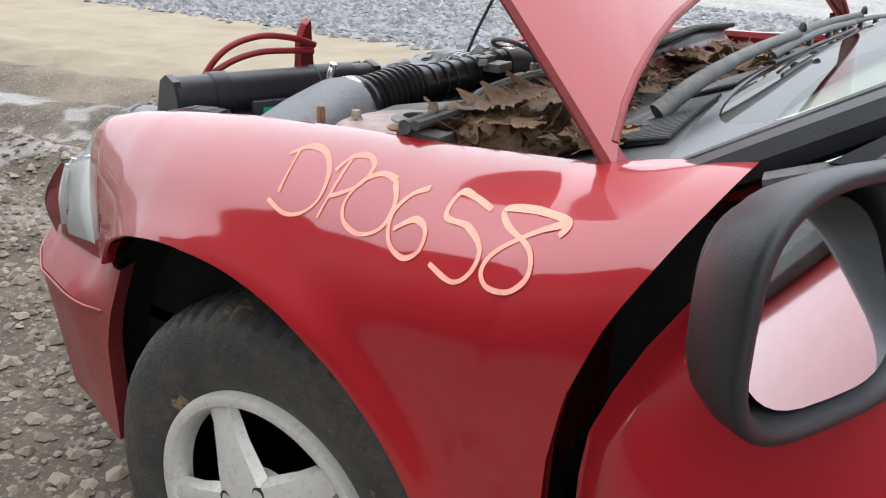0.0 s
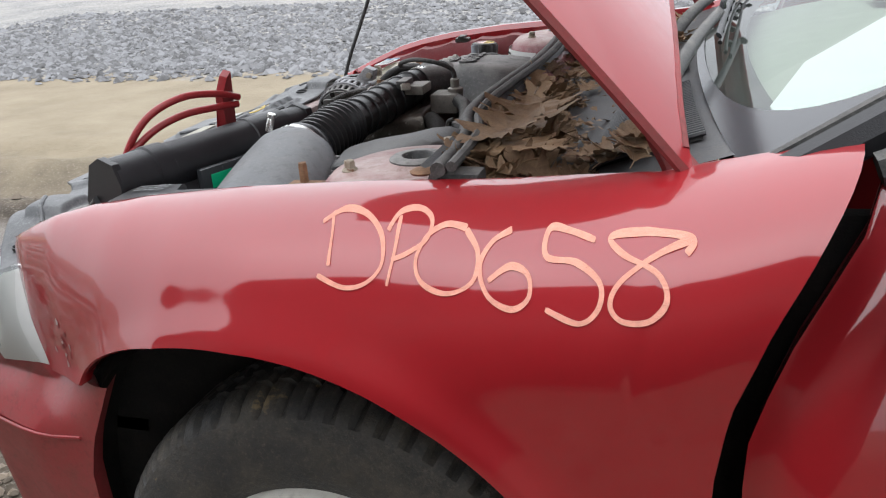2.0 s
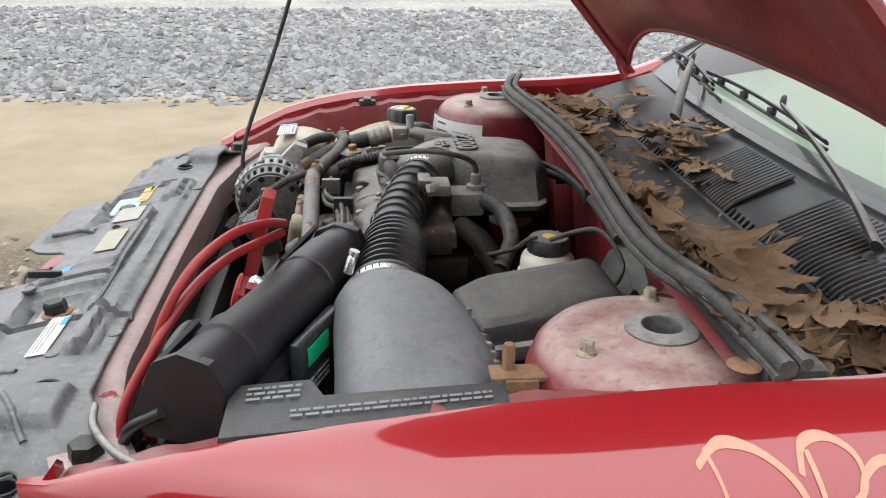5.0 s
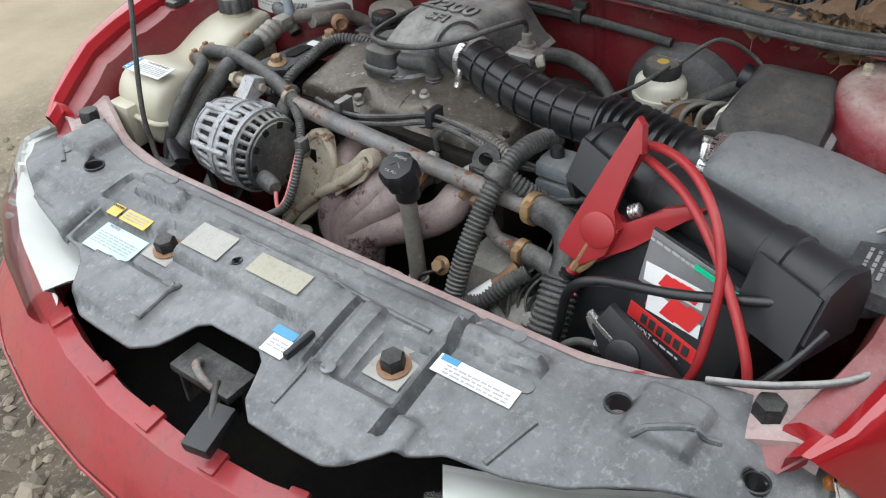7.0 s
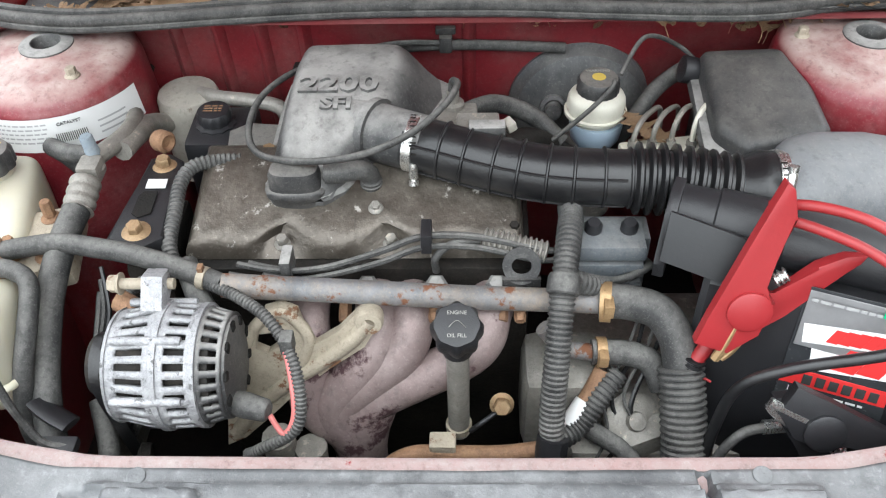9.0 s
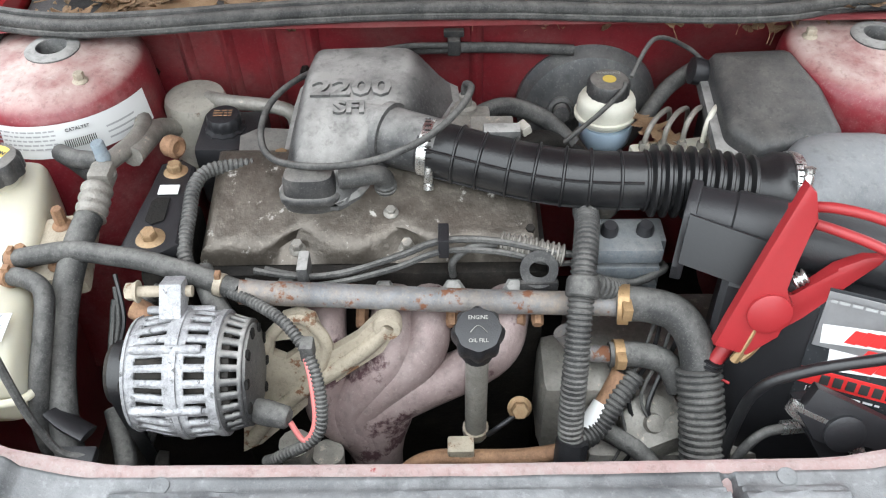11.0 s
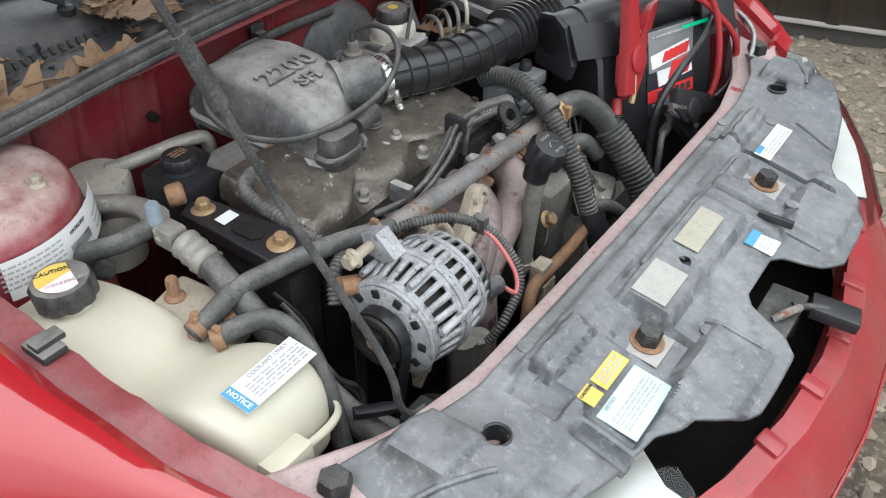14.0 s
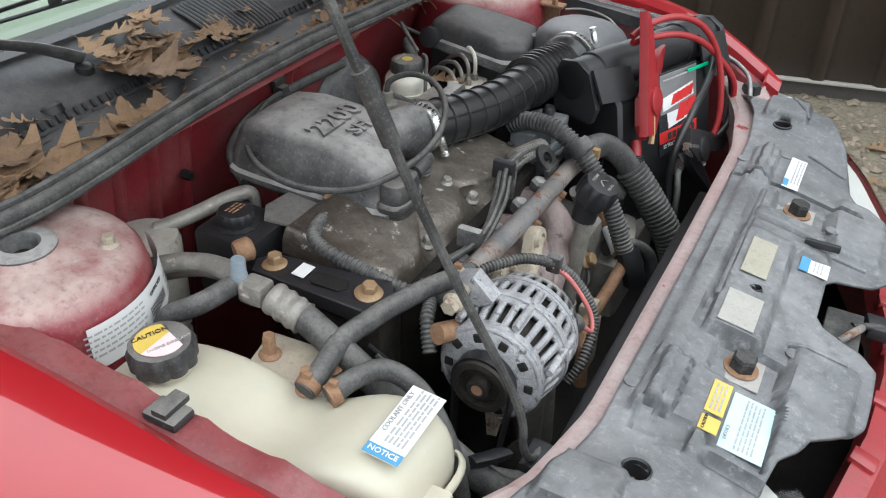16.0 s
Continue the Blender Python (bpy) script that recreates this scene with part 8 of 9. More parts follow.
    hose("conduit", [(0.315, -0.300, 0.745), (0.33, -0.315, 0.748), (0.34, -0.34, 0.745), (0.355, -0.36, 0.72)], 0.0075, rubber, l2, sides=10, ridge=0.0016, pitch=0.005)
    hose("pipe_end", [(0.305, -0.295, 0.745), (0.345, -0.275, 0.735), (0.375, -0.255, 0.730)], 0.013, rubber, l2)
    bm = bmesh.new()
    slab(bm, [(0.070, -0.262, 0.762), (0.085, -0.285, 0.760), (0.130, -0.280, 0.760), (0.170, -0.262, 0.758), (0.188, -0.232, 0.756), (0.180, -0.205, 0.758), (0.08, -0.20, 0.764)], (0, 0, 1), 0.004, 0.001)
    part("plate", bm, plate_mat, l2, "dusty grey steel bracket plate")
    bolt("plate_bolt", (0.140, -0.224, 0.766), (0, 0, 1), 0.009, 0.010, gold, l2, "", 0.013)
    bolt("plate_bolt", (0.148, -0.246, 0.763), (0, 0, 1), 0.008, 0.010, gold, l2, "", 0.012)
    hose("rust_link", [(0.36, -0.355, 0.745), (0.375, -0.32, 0.735)], 0.012, rusty, l2)
    g = thing("ground_cable", (0.47, 0.30, 0.62), "thin grey cable ending in a frayed silver lug", "cable")
    hose("cable", [(0.47, 0.275, 0.58), (0.466, 0.285, 0.625), (0.458, 0.305, 0.645), (0.452, 0.33, 0.645)], 0.0055, rubber, g)
    hose("lug", [(0.452, 0.325, 0.645), (0.448, 0.365, 0.645)], 0.008, steel, g, "bright crimped metal lug", sides=7)
    w = thing("battery_cable", (0.42, 0.27, 0.62), "black ribbed battery cable under the red clamp", "cable")
    hose("conduit", [(0.396, 0.258, 0.690), (0.410, 0.248, 0.655), (0.440, 0.250, 0.61), (0.485, 0.262, 0.555)], 0.011, rubber_clean, w, sides=12, ridge=0.002, pitch=0.006)
    hose("red_end", [(0.388, 0.272, 0.708), (0.396, 0.259, 0.688)], 0.0085, red_cable, w, "red insulated cable end")
    hose("red_tail", [(0.385, 0.262, 0.695), (0.400, 0.245, 0.685), (0.405, 0.26, 0.675), (0.41, 0.275, 0.668)], 0.0016, red_cable, w)
    low = thing("lower_hose", (0.45, 0.17, 0.53), "dark rubber hose low in the engine bay", "hose")
    hose("tube", [(0.40, 0.14, 0.58), (0.43, 0.19, 0.57), (0.455, 0.215, 0.54), (0.47, 0.22, 0.48)], 0.011, rubber, low)


    wl = thing("wiring_loom", (0.40, 0.20, 0.55), "thin dark wires hanging beside the transmission", "wiring loom", "wiring looms")
    for k, (dy, dz, r, m) in enumerate(((0.0, 0.0, 0.0028, rubber_clean), (0.012, 0.006, 0.0022, rubber), (-0.010, 0.004, 0.0020, rubber), (0.020, -0.006, 0.0030, rubber_clean))):
        hose("wire", [(0.330 + 0.006 * k, 0.215 + dy, 0.690 + dz), (0.355, 0.205 + dy, 0.650 + dz), (0.385 + 0.004 * k, 0.180 + dy, 0.610 + dz), (0.415, 0.190 + dy * 1.5, 0.570 + dz), (0.440, 0.160 + dy, 0.530)], r, m, wl, sides=6)
    wl2 = thing("wiring_loom", (0.33, -0.40, 0.65), "thin dark wires by the alternator", "wiring loom", "wiring looms")
    for k in range(3):
        hose("wire", [(0.300 + 0.010 * k, -0.395, 0.735 - 0.01 * k), (0.335, -0.385 - 0.006 * k, 0.700), (0.365 + 0.008 * k, -0.395, 0.655), (0.385, -0.375 + 0.008 * k, 0.600), (0.405, -0.385, 0.540)], 0.0026 + 0.0006 * k, rubber if k else rubber_clean, wl2, sides=6)


looms()


# ---- jump starter with its clamps ----
def jump_starter():
    p = thing("jump_starter", (0.36, 0.40, 0.50), "black portable jump starter with a thick cylindrical carry handle", "jump starter")
    u = V(0.356, 0.934, 0).normalized()
    n = V(0.934, -0.356, 0).normalized()
    O = V(0.352, 0.395, 0.0)

    def P(a, b, z):
        return O + u * a + n * b + V(0, 0, z)

    bm = bmesh.new()
    rings = []
    for a, k in ((-0.125, 0.93), (-0.118, 1.0), (0.118, 1.0), (0.125, 0.93)):
        prof = [(0.094, 0.50), (0.098, 0.53), (0.075, 0.66), (0.052, 0.765), (0.040, 0.778), (-0.030, 0.778), (-0.045, 0.765), (-0.06, 0.66), (-0.07, 0.53), (-0.066, 0.50)]
        rings.append([P(a, b * k, 0.64 + (z - 0.64) * (k * 0.5 + 0.5)) for b, z in prof])
    loft(bm, rings)
    body = part("body", bm, plastic, p, "", angle=25)
    bm = bmesh.new()
    rings = []
    for a, r in ((-0.178, 0.028), (-0.176, 0.032), (-0.13, 0.033), (-0.128, 0.036), (-0.06, 0.036), (-0.058, 0.034), (0.09, 0.034), (0.092, 0.037), (0.118, 0.037), (0.12, 0.034), (0.178, 0.034), (0.180, 0.031)):
        rings.append([P(a, -0.008 + r * math.cos(t), 0.798 + r * math.sin(t) * 1.0) for t in np.linspace(0, 2 * math.pi, 21)[:-1]])
    loft(bm, rings)
    part("handle", bm, plastic, p, "thick black cylindrical handle", angle=30)
    for a0, w in ((-0.178, 1), (0.182, -1)):
        # drooping end cheeks of the handle
        bm = bmesh.new()
        pts = [P(a0, -0.042, 0.80), P(a0, -0.03, 0.828), P(a0, 0.0, 0.834), P(a0, 0.025, 0.822), P(a0, 0.048, 0.77), P(a0, 0.040, 0.745), P(a0, -0.035, 0.745)]
        slab(bm, pts, u * w, 0.012, 0.003)
        part("end_cheek", bm, plastic, p)
    bm = bmesh.new()
    slab(bm, [P(-0.172, 0.024, 0.826), P(-0.172, 0.050, 0.780), P(-0.085, 0.052, 0.768), P(-0.085, 0.028, 0.815)], n + V(0, 0, 0.4), 0.005, 0.001)
    part("clamp_flap", bm, mat("satin_black_plastic", (0.014, 0.0145, 0.016), 0.5, 0, 0.15, 20, bump=0.05), p, "satin black cable flap")
    bm = bmesh.new()
    slab(bm, [P(0.10, 0.026, 0.824), P(0.10, 0.056, 0.755), P(0.178, 0.056, 0.750), P(0.178, 0.026, 0.815)], n + V(0, 0, 0.4), 0.005, 0.001)
    part("clamp_flap", bm, bpy.data.materials["satin_black_plastic"], p)
    bm = bmesh.new()
    lathe(bm, P(-0.055, 0.046, 0.772), n + V(0, 0, 0.35), [(0.018, 0), (0.018, 0.003), (0.016, 0.005), (0, 0.006)], 24)
    part("knob", bm, plastic, p)
    nn = (n + V(0, 0, 0.235)).normalized()

    def face(a, z):
        return P(a, interp(z, (0.53, 0.66, 0.765), (0.098, 0.075, 0.052)), z)

    lab = plate("front_label", face(0.026, 0.722), u, nn, 0.106, 0.140, sticker_dark, p, "dark glossy front label with red and white print", 0.0005)
    plate("label_top", face(0.026, 0.755), u, nn, 0.100, 0.066, silver_print, lab, "", 0.0016)
    plate("red_band", face(0.026, 0.684), u, nn, 0.104, 0.020, red_ink, lab, "", 0.0016)
    # the maker's mark as plain slanted shapes
    rise = V(0, 0, 0.14)
    for z, w, h, a, cnt in ((0.744, 0.078, 0.017, -0.002, 7), (0.718, 0.070, 0.028, 0.008, 3)):
        plate("mark_outline", face(0.026 + a, z), u + rise, nn, w + 0.008, h + 0.006, white_ink, lab, "", 0.0020)
        for k in range(cnt):
            o = w * ((k + 0.5) / cnt - 0.5)
            bm = bmesh.new()
            q = face(0.026 + a + o, z) + V(0, 0, 0.14 * o) + nn * 0.0034
            up = (V(0, 0, 1) - nn * nn.z).normalized()
            hw, hh, sl = w / cnt * 0.47, h / 2, 0.20 * h
            slab(bm, [q - u * (hw + sl) - up * hh, q + u * (hw - sl) - up * hh, q + u * (hw + sl) + up * hh, q - u * (hw - sl) + up * hh], nn, 0.0005)
            part("mark_block", bm, red_ink, lab)
    for k in range(6):
        plate("mark_block", face(0.000 + 0.013 * k, 0.684), u, nn, 0.009, 0.012, ink, lab, "", 0.0030)
    letters("print_text", "12 VOLT", face(0.000, 0.668), u, nn, 0.009, white_ink, lab, 0.0030)
    bars("print", face(0.040, 0.668), u, nn, 0.04, 0.006, 1, white_ink, lab, 0.0025, 12)
    bars("print", face(0.030, 0.658), u, nn, 0.06, 0.006, 1, white_ink, lab, 0.0025, 14)
    bars("print", face(0.024, 0.780), u, nn, 0.09, 0.008, 1, grey_ink, lab, 0.0028, 13)
    plate("green_band", face(0.075, 0.782), u, nn, 0.060, 0.006, green_label, p, "green strip", 0.0024)
    bm = bmesh.new()
    box(bm, P(0.02, -0.055, 0.735), (0.10, 0.012, 0.12), 0.004, basis(u, V(0, 0, 1)))
    side = part("rear_label", bm, sticker_dark, p, "dark rear label")
    plate("green_band", P(0.030, -0.0612, 0.775), u * -1, -n, 0.050, 0.020, green_label, side, "green strip", 0.001)
    bars("print", P(0.030, -0.0612, 0.742), u * -1, -n, 0.05, 0.02, 3, white_ink, side, 0.0016, 15)
    # red clamp
    def clamp(name, label, piv, ua, va, m_grip, scale, jaw_mat):
        c = thing(name, piv, label, "clamp", "jump clamps")
        ua, va = Vector(ua).normalized(), Vector(va)
        va = (va - ua * va.dot(ua)).normalized()
        nrm = ua.cross(va)

        def Q(a, b, d=0.0):
            return Vector(piv) + (ua * a + va * b) * scale + nrm * d

        arm1 = [(0.012, 0.134), (0.021, 0.126), (0.028, 0.096), (0.012, 0.050), (0.008, 0.022), (0.022, 0.004), (0.012, -0.033), (-0.016, -0.056), (-0.050, -0.045), (-0.040, -0.013), (-0.012, 0.067)]
        arm2 = [(0.106, 0.055), (0.100, 0.045), (0.083, 0.031), (0.037, -0.016), (-0.012, -0.058), (-0.026, -0.060), (-0.034, -0.033), (-0.020, 0.006), (0.010, 0.013), (0.024, 0.007), (0.060, 0.041), (0.085, 0.053)]
        for k, (pts, d) in enumerate(((arm1, 0.004), (arm2, -0.008))):
            bm = bmesh.new()
            slab(bm, [Q(a, b, d) for a, b in pts], nrm, 0.014, 0.003)
            part("arm", bm, m_grip, c, "", angle=30)
        bm = bmesh.new()
        lathe(bm, Q(-0.002, -0.004, 0.018), nrm, [(0.022 * scale, -0.002), (0.022 * scale, 0.004), (0.018 * scale, 0.006), (0, 0.006)], 24)
        part("pivot", bm, m_grip, c)
        hose("jaw", [Q(-0.012, -0.025, 0.014), Q(-0.020, -0.05, 0.014), Q(-0.026, -0.066, 0.012)], 0.0050, jaw_mat, c, "worn metal jaw", sides=6)
        hose("jaw", [Q(0.004, -0.030, 0.010), Q(-0.010, -0.055, 0.010), Q(-0.020, -0.066, 0.010)], 0.0045, jaw_mat, c, sides=6)
        hose("spring", [Q(0.022, 0.022, 0.0), Q(0.034, 0.030, 0.0)], 0.007 * scale, steel, c, sides=10, ridge=0.003, pitch=0.005)
        return c

    clamp("red_clamp", "bright red plastic jump clamp gripping the battery cable", V(0.384, 0.298, 0.770), (0.05, 1, 0), (-0.28, 0.0, 0.96), red_grip, 1.0, copper)
    clamp("black_clamp", "black plastic jump clamp lying by the battery", V(0.462, 0.378, 0.664), (0.30, -0.12, -0.75), (0.02, 0.99, 0.08), plastic, 0.95, steel)
    rc = thing("red_jumper_cable", (0.40, 0.40, 0.80), "red rubber jumper cable looping over the handle", "cable", "jumper cables")
    hose("cable", [(0.348, 0.310, 0.850), (0.368, 0.345, 0.852), (0.398, 0.388, 0.850), (0.428, 0.428, 0.833), (0.458, 0.470, 0.795), (0.485, 0.505, 0.745), (0.488, 0.515, 0.69)], 0.0054, red_cable, rc, sides=10)
    hose("cable", [(0.346, 0.308, 0.860), (0.362, 0.345, 0.873), (0.392, 0.390, 0.877), (0.425, 0.430, 0.858), (0.452, 0.455, 0.815), (0.470, 0.460, 0.76), (0.480, 0.455, 0.70), (0.478, 0.44, 0.66)], 0.0054, red_cable, rc, sides=10)
    bc = thing("black_jumper_cable", (0.44, 0.40, 0.70), "black rubber jumper cable across the front of the case", "cable", "jumper cables")
    hose("cable", [(0.420, 0.548, 0.792), (0.445, 0.485, 0.786), (0.455, 0.414, 0.768), (0.455, 0.33, 0.747), (0.450, 0.288, 0.712), (0.450, 0.276, 0.65), (0.465, 0.268, 0.56)], 0.0060, rubber_clean, bc, sides=10)
    hose("cable", [(0.435, 0.56, 0.775), (0.475, 0.535, 0.74), (0.492, 0.49, 0.68), (0.475, 0.44, 0.655)], 0.0060, rubber_clean, bc, sides=10)
    t = thing("battery", (0.36, 0.40, 0.40), "black car battery below the jump starter", "battery")
    bm = bmesh.new()
    box(bm, (0.33, 0.40, 0.40), (0.18, 0.24, 0.19), 0.008)
    part("case", bm, plastic, t)
    bm = bmesh.new()
    box(bm, (0.33, 0.40, 0.29), (0.28, 0.34, 0.03), 0.006)
    part("tray", bm, grime, t)


jump_starter()


def fuse_strip():
    s = thing("relay_cover", (0.26, 0.585, 0.78), "grey plastic cover strip with pale raised print on the fender rail", "relay cover")
    bm = bmesh.new()
    slab(bm, [(0.135, 0.585, 0.789), (0.135, 0.632, 0.789), (0.375, 0.632, 0.771), (0.375, 0.548, 0.771), (0.300, 0.548, 0.776), (0.295, 0.585, 0.777)], (0.07, 0.0, 1), 0.022, 0.004)
    part("cover", bm, cowl_mat, s, "", angle=30)
    n = (0.075, -0.15, 1)
    bars("print", (0.235, 0.609, 0.8035), (-1, 0, 0.075), (0.075, 0, 1), 0.17, 0.016, 2, soft_print, s, 0.0025, 21)
    bars("print", (0.335, 0.572, 0.7960), (-1, 0, 0.075), (0.075, 0, 1), 0.05, 0.026, 3, soft_print, s, 0.0025, 22)
    b = thing("rail_bracket", (0.125, 0.555, 0.79), "rusty steel bracket with an upright bolt", "bracket")
    bm = bmesh.new()
    box(bm, (0.118, 0.558, 0.802), (0.055, 0.026, 0.005), 0.001)
    box(bm, (0.118, 0.572, 0.775), (0.030, 0.004, 0.055), 0.001)
    part("plate", bm, rusty, b)
    bolt("upright_bolt", (0.128, 0.552, 0.803), (0, 0, 1), 0.006, 0.026, rusty, b)
    w = thing("hood_release_cable", (0.42, 0.60, 0.76), "thin grey hood release cable along the rail", "cable")
    hose("cable", [(0.52, 0.48, 0.735), (0.50, 0.545, 0.748), (0.45, 0.605, 0.752), (0.38, 0.622, 0.758), (0.30, 0.628, 0.775)], 0.004, plastic_grey, w)
    e = thing("seal_end_block", (-0.085, 0.63, 0.85), "grey rubber end block of the weather strip with a rusty bolt", "rubber block")
    bm = bmesh.new()
    box(bm, (-0.095, 0.630, 0.838), (0.055, 0.034, 0.018), 0.006)
    part("block", bm, rubber, e)
    bm = bmesh.new()
    lathe(bm, (-0.055, 0.630, 0.842), (0, 0, 1), [(0.013, 0), (0.0145, 0.0025), (0.010, 0.005), (0.0, 0.006)], 20)
    part("rust_cap", bm, rusty, e, "rusty round fastener")


fuse_strip()


# ---- dry leaves on the cowl ----
def cowl_z(x):
    return interp(-x, (0.052, 0.066, 0.085, 0.11, 0.15, 0.19, 0.225, 0.235, 0.275, 0.31, 0.345), (0.850, 0.845, 0.822, 0.808, 0.803, 0.806, 0.813, 0.826, 0.845, 0.860, 0.872))


def leaf_mesh(seed):
    """An oak leaf: pointed lobes on a midrib, curled as it dried."""
    rnd = random.Random(seed)
    bm = bmesh.new()
    n = 40
    curl, cup, twist = rnd.uniform(-0.1, 0.9), rnd.uniform(0.0, 0.8), rnd.uniform(-0.6, 0.6)
    rows = []
    for i in range(n + 1):
        t = i / n
        env = math.sin(math.pi * min(1, t * 0.96 + 0.04)) ** 0.7 * 0.40
        ph = (t * 3.4 + 0.15) % 1.0
        lobe = (1 - abs(2 * ph - 1)) ** 0.85
        w = max(0.012, env * (0.30 + 0.80 * lobe)) * rnd.uniform(0.85, 1.15)
        row = []
        for s in (-1, -0.55, 0, 0.55, 1):
            fwd = 0.13 * abs(s) ** 1.5 * lobe
            y = s * w
            x = t + fwd - 0.5
            z = curl * (t - 0.5) ** 2 * 0.5 + cup * y * y * 1.3 + twist * x * y + 0.02 * rnd.uniform(-1, 1) * abs(s)
            row.append(bm.verts.new((x, y, z)))
        rows.append(row)
    for a, b in zip(rows, rows[1:]):
        for k in range(4):
            bm.faces.new((a[k], a[k + 1], b[k + 1], b[k]))
    stem = [(-0.5, 0, curl * 0.125), (-0.62, 0.01, curl * 0.14), (-0.75, 0.03, curl * 0.13)]
    tube(bm, stem, 0.010, 5, 3)
    return finish(bm, "leaf", leaf_mat, angle=80)


leaf_kinds = [leaf_mesh(k) for k in range(7)]
leaf_rnd = random.Random(8)


def leaf_at(x, y, z, size, yaw=None, tip=0.5):
    ob = new("fallen_leaf", leaf_rnd.choice(leaf_kinds))
    yaw = leaf_rnd.uniform(0, 360) if yaw is None else yaw
    ob.matrix_basis = pose(x, y, z, leaf_rnd.uniform(-16, 16) * tip * 2, leaf_rnd.uniform(-16, 16) * tip * 2, yaw) @ Matrix.Diagonal((size, size, size, 1))
    return tagged(ob, "dry curled brown oak leaf on the cowl", "leaf", "dry leaves")


def heap(count, x0, x1, y0, y1, lift, size, tip=0.5):
    for _ in range(count):
        x, y = leaf_rnd.uniform(x0, x1), leaf_rnd.uniform(y0, y1)
        leaf_at(x, y, cowl_z(x) + leaf_rnd.uniform(0.006, lift), leaf_rnd.uniform(*size), None, tip)


heap(95, -0.17, -0.085, 0.33, 0.590, 0.030, (0.035, 0.080), 1.4)
heap(50, -0.142, -0.078, 0.36, 0.60, 0.030, (0.025, 0.05), 1.8)
heap(30, -0.135, -0.080, 0.10, 0.34, 0.026, (0.035, 0.075), 1.2)
heap(14, -0.30, -0.20, 0.52, 0.59, 0.02, (0.04, 0.08))
heap(14, -0.16, -0.080, -0.10, 0.10, 0.022, (0.03, 0.06))
heap(9, -0.16, -0.085, -0.36, -0.20, 0.022, (0.05, 0.10))
heap(13, -0.20, -0.085, -0.62, -0.40, 0.024, (0.05, 0.11))
heap(26, -0.31, -0.19, -0.17, -0.05, 0.022, (0.03, 0.06))
heap(9, -0.26, -0.22, -0.04, 0.14, 0.014, (0.03, 0.06))
heap(8, -0.31, -0.16, -0.50, -0.34, 0.016, (0.04, 0.07))
heap(5, -0.16, -0.13, -0.09, -0.05, 0.012, (0.02, 0.035))
leaf_at(-0.215, -0.150, 0.842, 0.130, 35, 0.2)
leaf_at(-0.115, -0.255, 0.826, 0.150, 75, 0.2)
leaf_at(-0.150, -0.400, 0.822, 0.150, 50, 0.2)
leaf_at(-0.110, -0.490, 0.824, 0.120, 110, 0.2)
leaf_at(-0.130, 0.390, 0.856, 0.150, 100, 0.2)
leaf_at(-0.120, 0.500, 0.860, 0.130, 60, 0.3)
leaf_at(-0.150, 0.545, 0.852, 0.110, 140, 0.3)
leaf_at(0.058, 0.235, 0.752, 0.055, 20, 0.6)
leaf_at(0.07, 0.262, 0.738, 0.050, 120, 0.6)


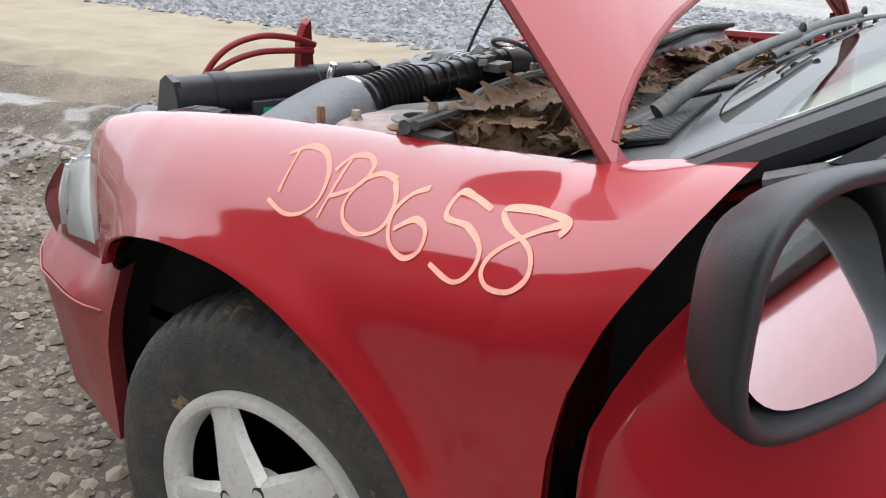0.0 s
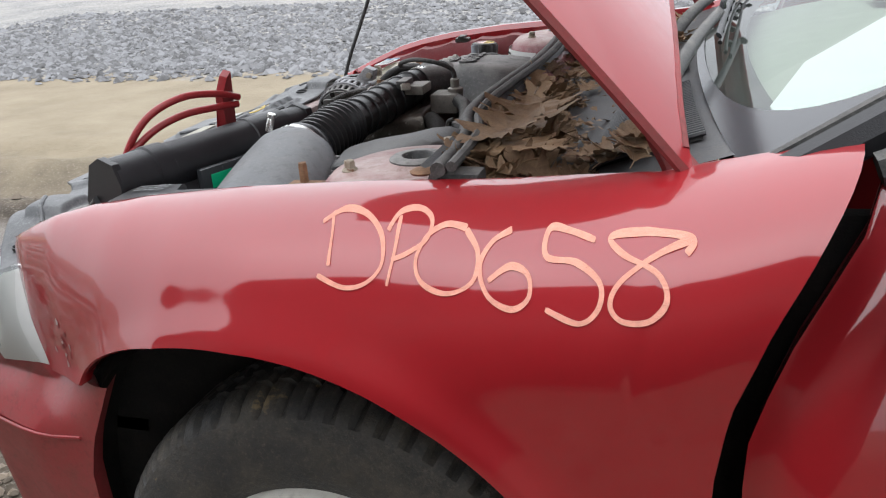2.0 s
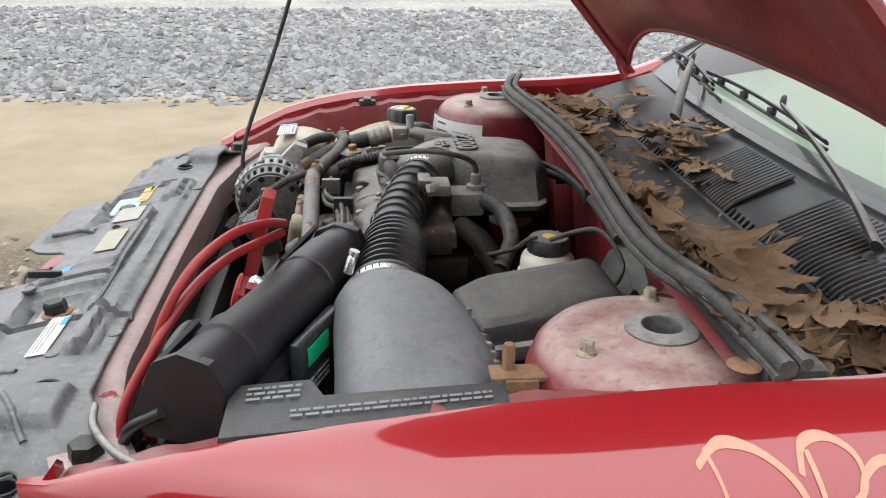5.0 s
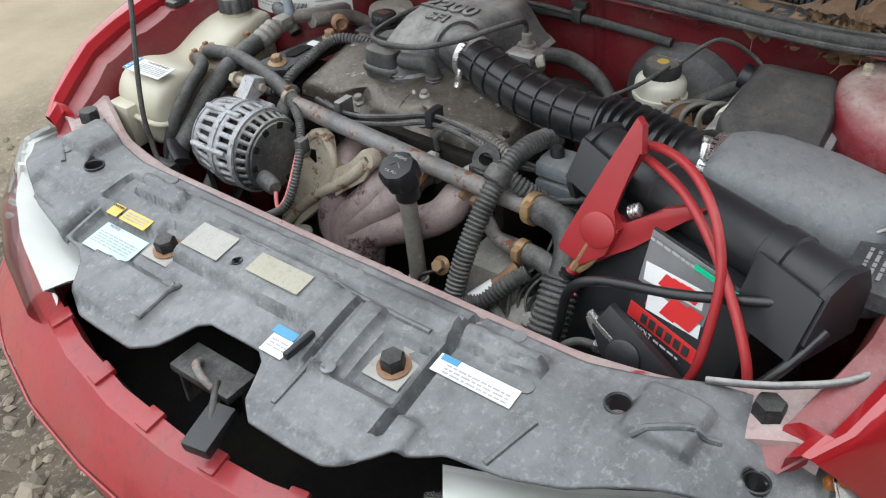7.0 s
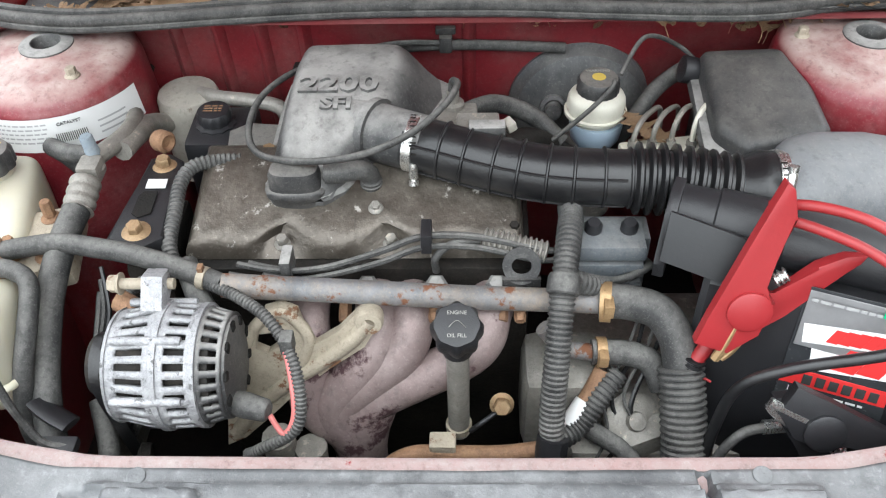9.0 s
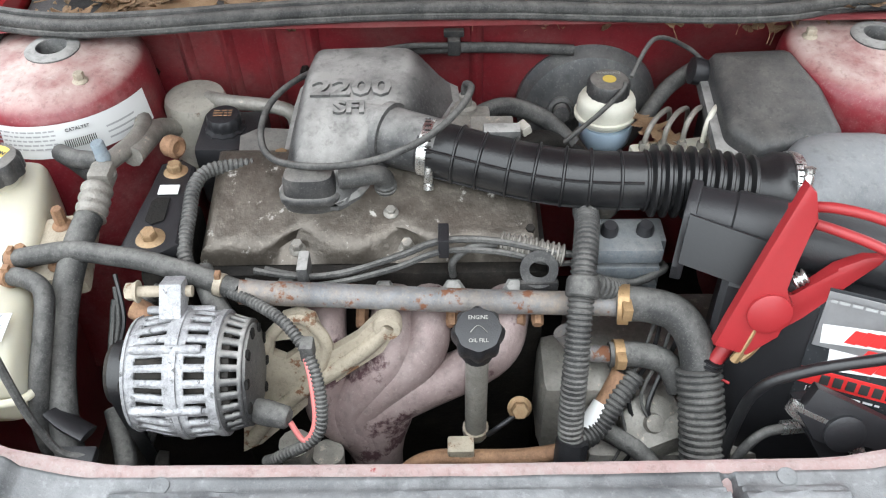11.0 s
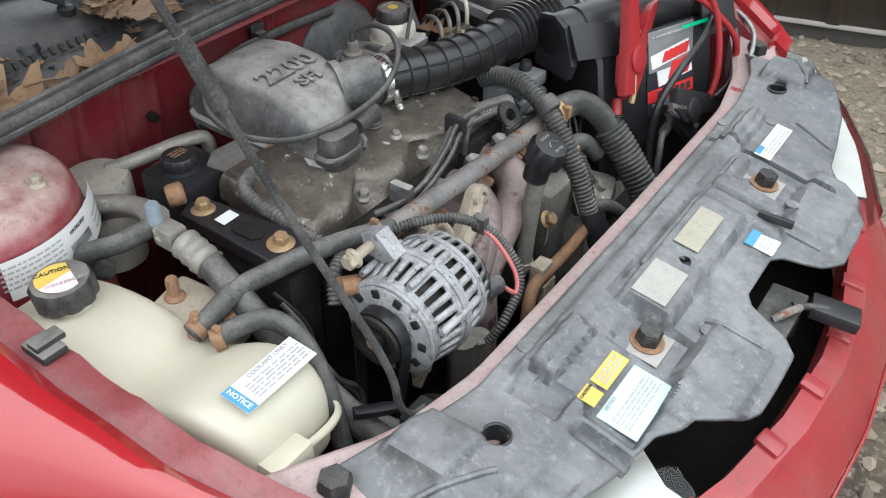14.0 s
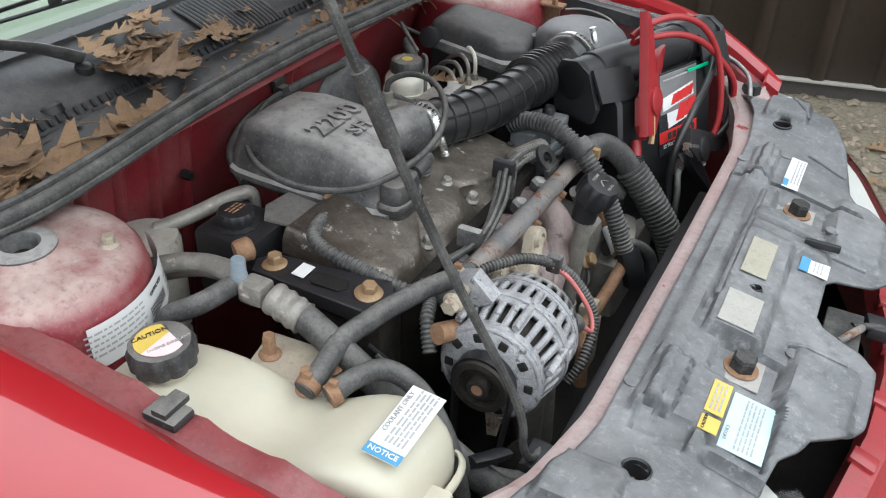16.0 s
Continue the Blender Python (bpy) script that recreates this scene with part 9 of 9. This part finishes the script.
def litter():
    """Leaf crumbs and twigs too small to count."""
    rnd = random.Random(21)
    vs, fs = [], []
    for _ in range(1500):
        x = -0.078 - abs(rnd.gauss(0, 0.055))
        y = rnd.choice((rnd.uniform(0.25, 0.62), rnd.uniform(-0.6, 0.62)))
        if x < -0.22:
            continue
        z, a, s, k = cowl_z(x) + rnd.uniform(0.001, 0.012), rnd.uniform(0, 6.28), rnd.uniform(0.003, 0.010), len(vs)
        for dx, dy in ((1, 0), (0.1, 0.6), (-1, 0.1), (-0.1, -0.5)):
            vs.append((x + s * (dx * math.cos(a) - dy * math.sin(a)), y + s * (dx * math.sin(a) + dy * math.cos(a)), z + rnd.uniform(-0.003, 0.004)))
        fs.append((k, k + 1, k + 2, k + 3))
    me = bpy.data.meshes.new("leaf_litter")
    me.from_pydata(vs, [], fs)
    me.materials.append(leaf_mat)
    tagged(new("leaf_litter", me), "brown leaf crumbs and twigs scattered on the cowl", "leaf litter", kind="stuff")


litter()

# leaves and sticks on the ground by the shed
for _ in range(40):
    x, y = leaf_rnd.uniform(0.3, 2.2), leaf_rnd.uniform(1.4, 2.3)
    ob = leaf_at(x, y, 0.012, leaf_rnd.uniform(0.05, 0.09), None, 0.2)
    ob["label"] = "dry brown leaf on the ground by the shed"


def tower_label():
    """The curved emission label on the passenger's strut tower."""
    t = thing("emission_label", (0.08, -0.49, 0.78), "white printed emission label wrapped round the strut tower", "label")
    c, R = V(-0.018, -0.535, 0), 0.1265

    def on(a, z, d=0.0):
        r = R + d + (0.791 - z) * 0.115
        return V(c.x + r * math.cos(a), c.y + r * math.sin(a), z)

    def wrap(name, a0, a1, z0, z1, m, d, parent):
        bm = bmesh.new()
        loft(bm, [[on(a, z0, d), on(a, z1, d)] for a in np.linspace(a0, a1, 14)], close=False, cap=False)
        return part(name, bm, m, parent)

    # runs from the front round to the engine side
    a0, a1 = radians(-18), radians(70)
    sheet = wrap("sheet", a0, a1, 0.753, 0.799, white_label, 0.001, t)
    wrap("barcode_ground", radians(16), radians(34), 0.764, 0.778, white_label, 0.0016, sheet)
    for k in range(16):
        a = radians(16.5 + k * 1.08)
        wrap("barcode_bar", a, a + radians(0.5), 0.765, 0.777, ink, 0.0022, sheet)
    rnd = random.Random(2)
    for r in range(5):
        z = 0.790 - r * 0.006
        a = -20.0
        while a < 12:
            w = rnd.uniform(1.5, 4)
            wrap("print_bar", radians(a), radians(min(a + w, 13)), z, z + 0.0022, grey_ink, 0.0018, sheet)
            a += w + 0.8
    for k in range(3):
        wrap("print_bar", radians(40), radians(58), 0.762 + 0.008 * k, 0.7645 + 0.008 * k, grey_ink, 0.0018, sheet)
    mid = radians(25)
    letters("print_text", "CATALYST", on(mid, 0.790, 0.0015), (-math.sin(mid), math.cos(mid), 0), (math.cos(mid), math.sin(mid), 0), 0.0062, ink, t, 0.001)


tower_label()
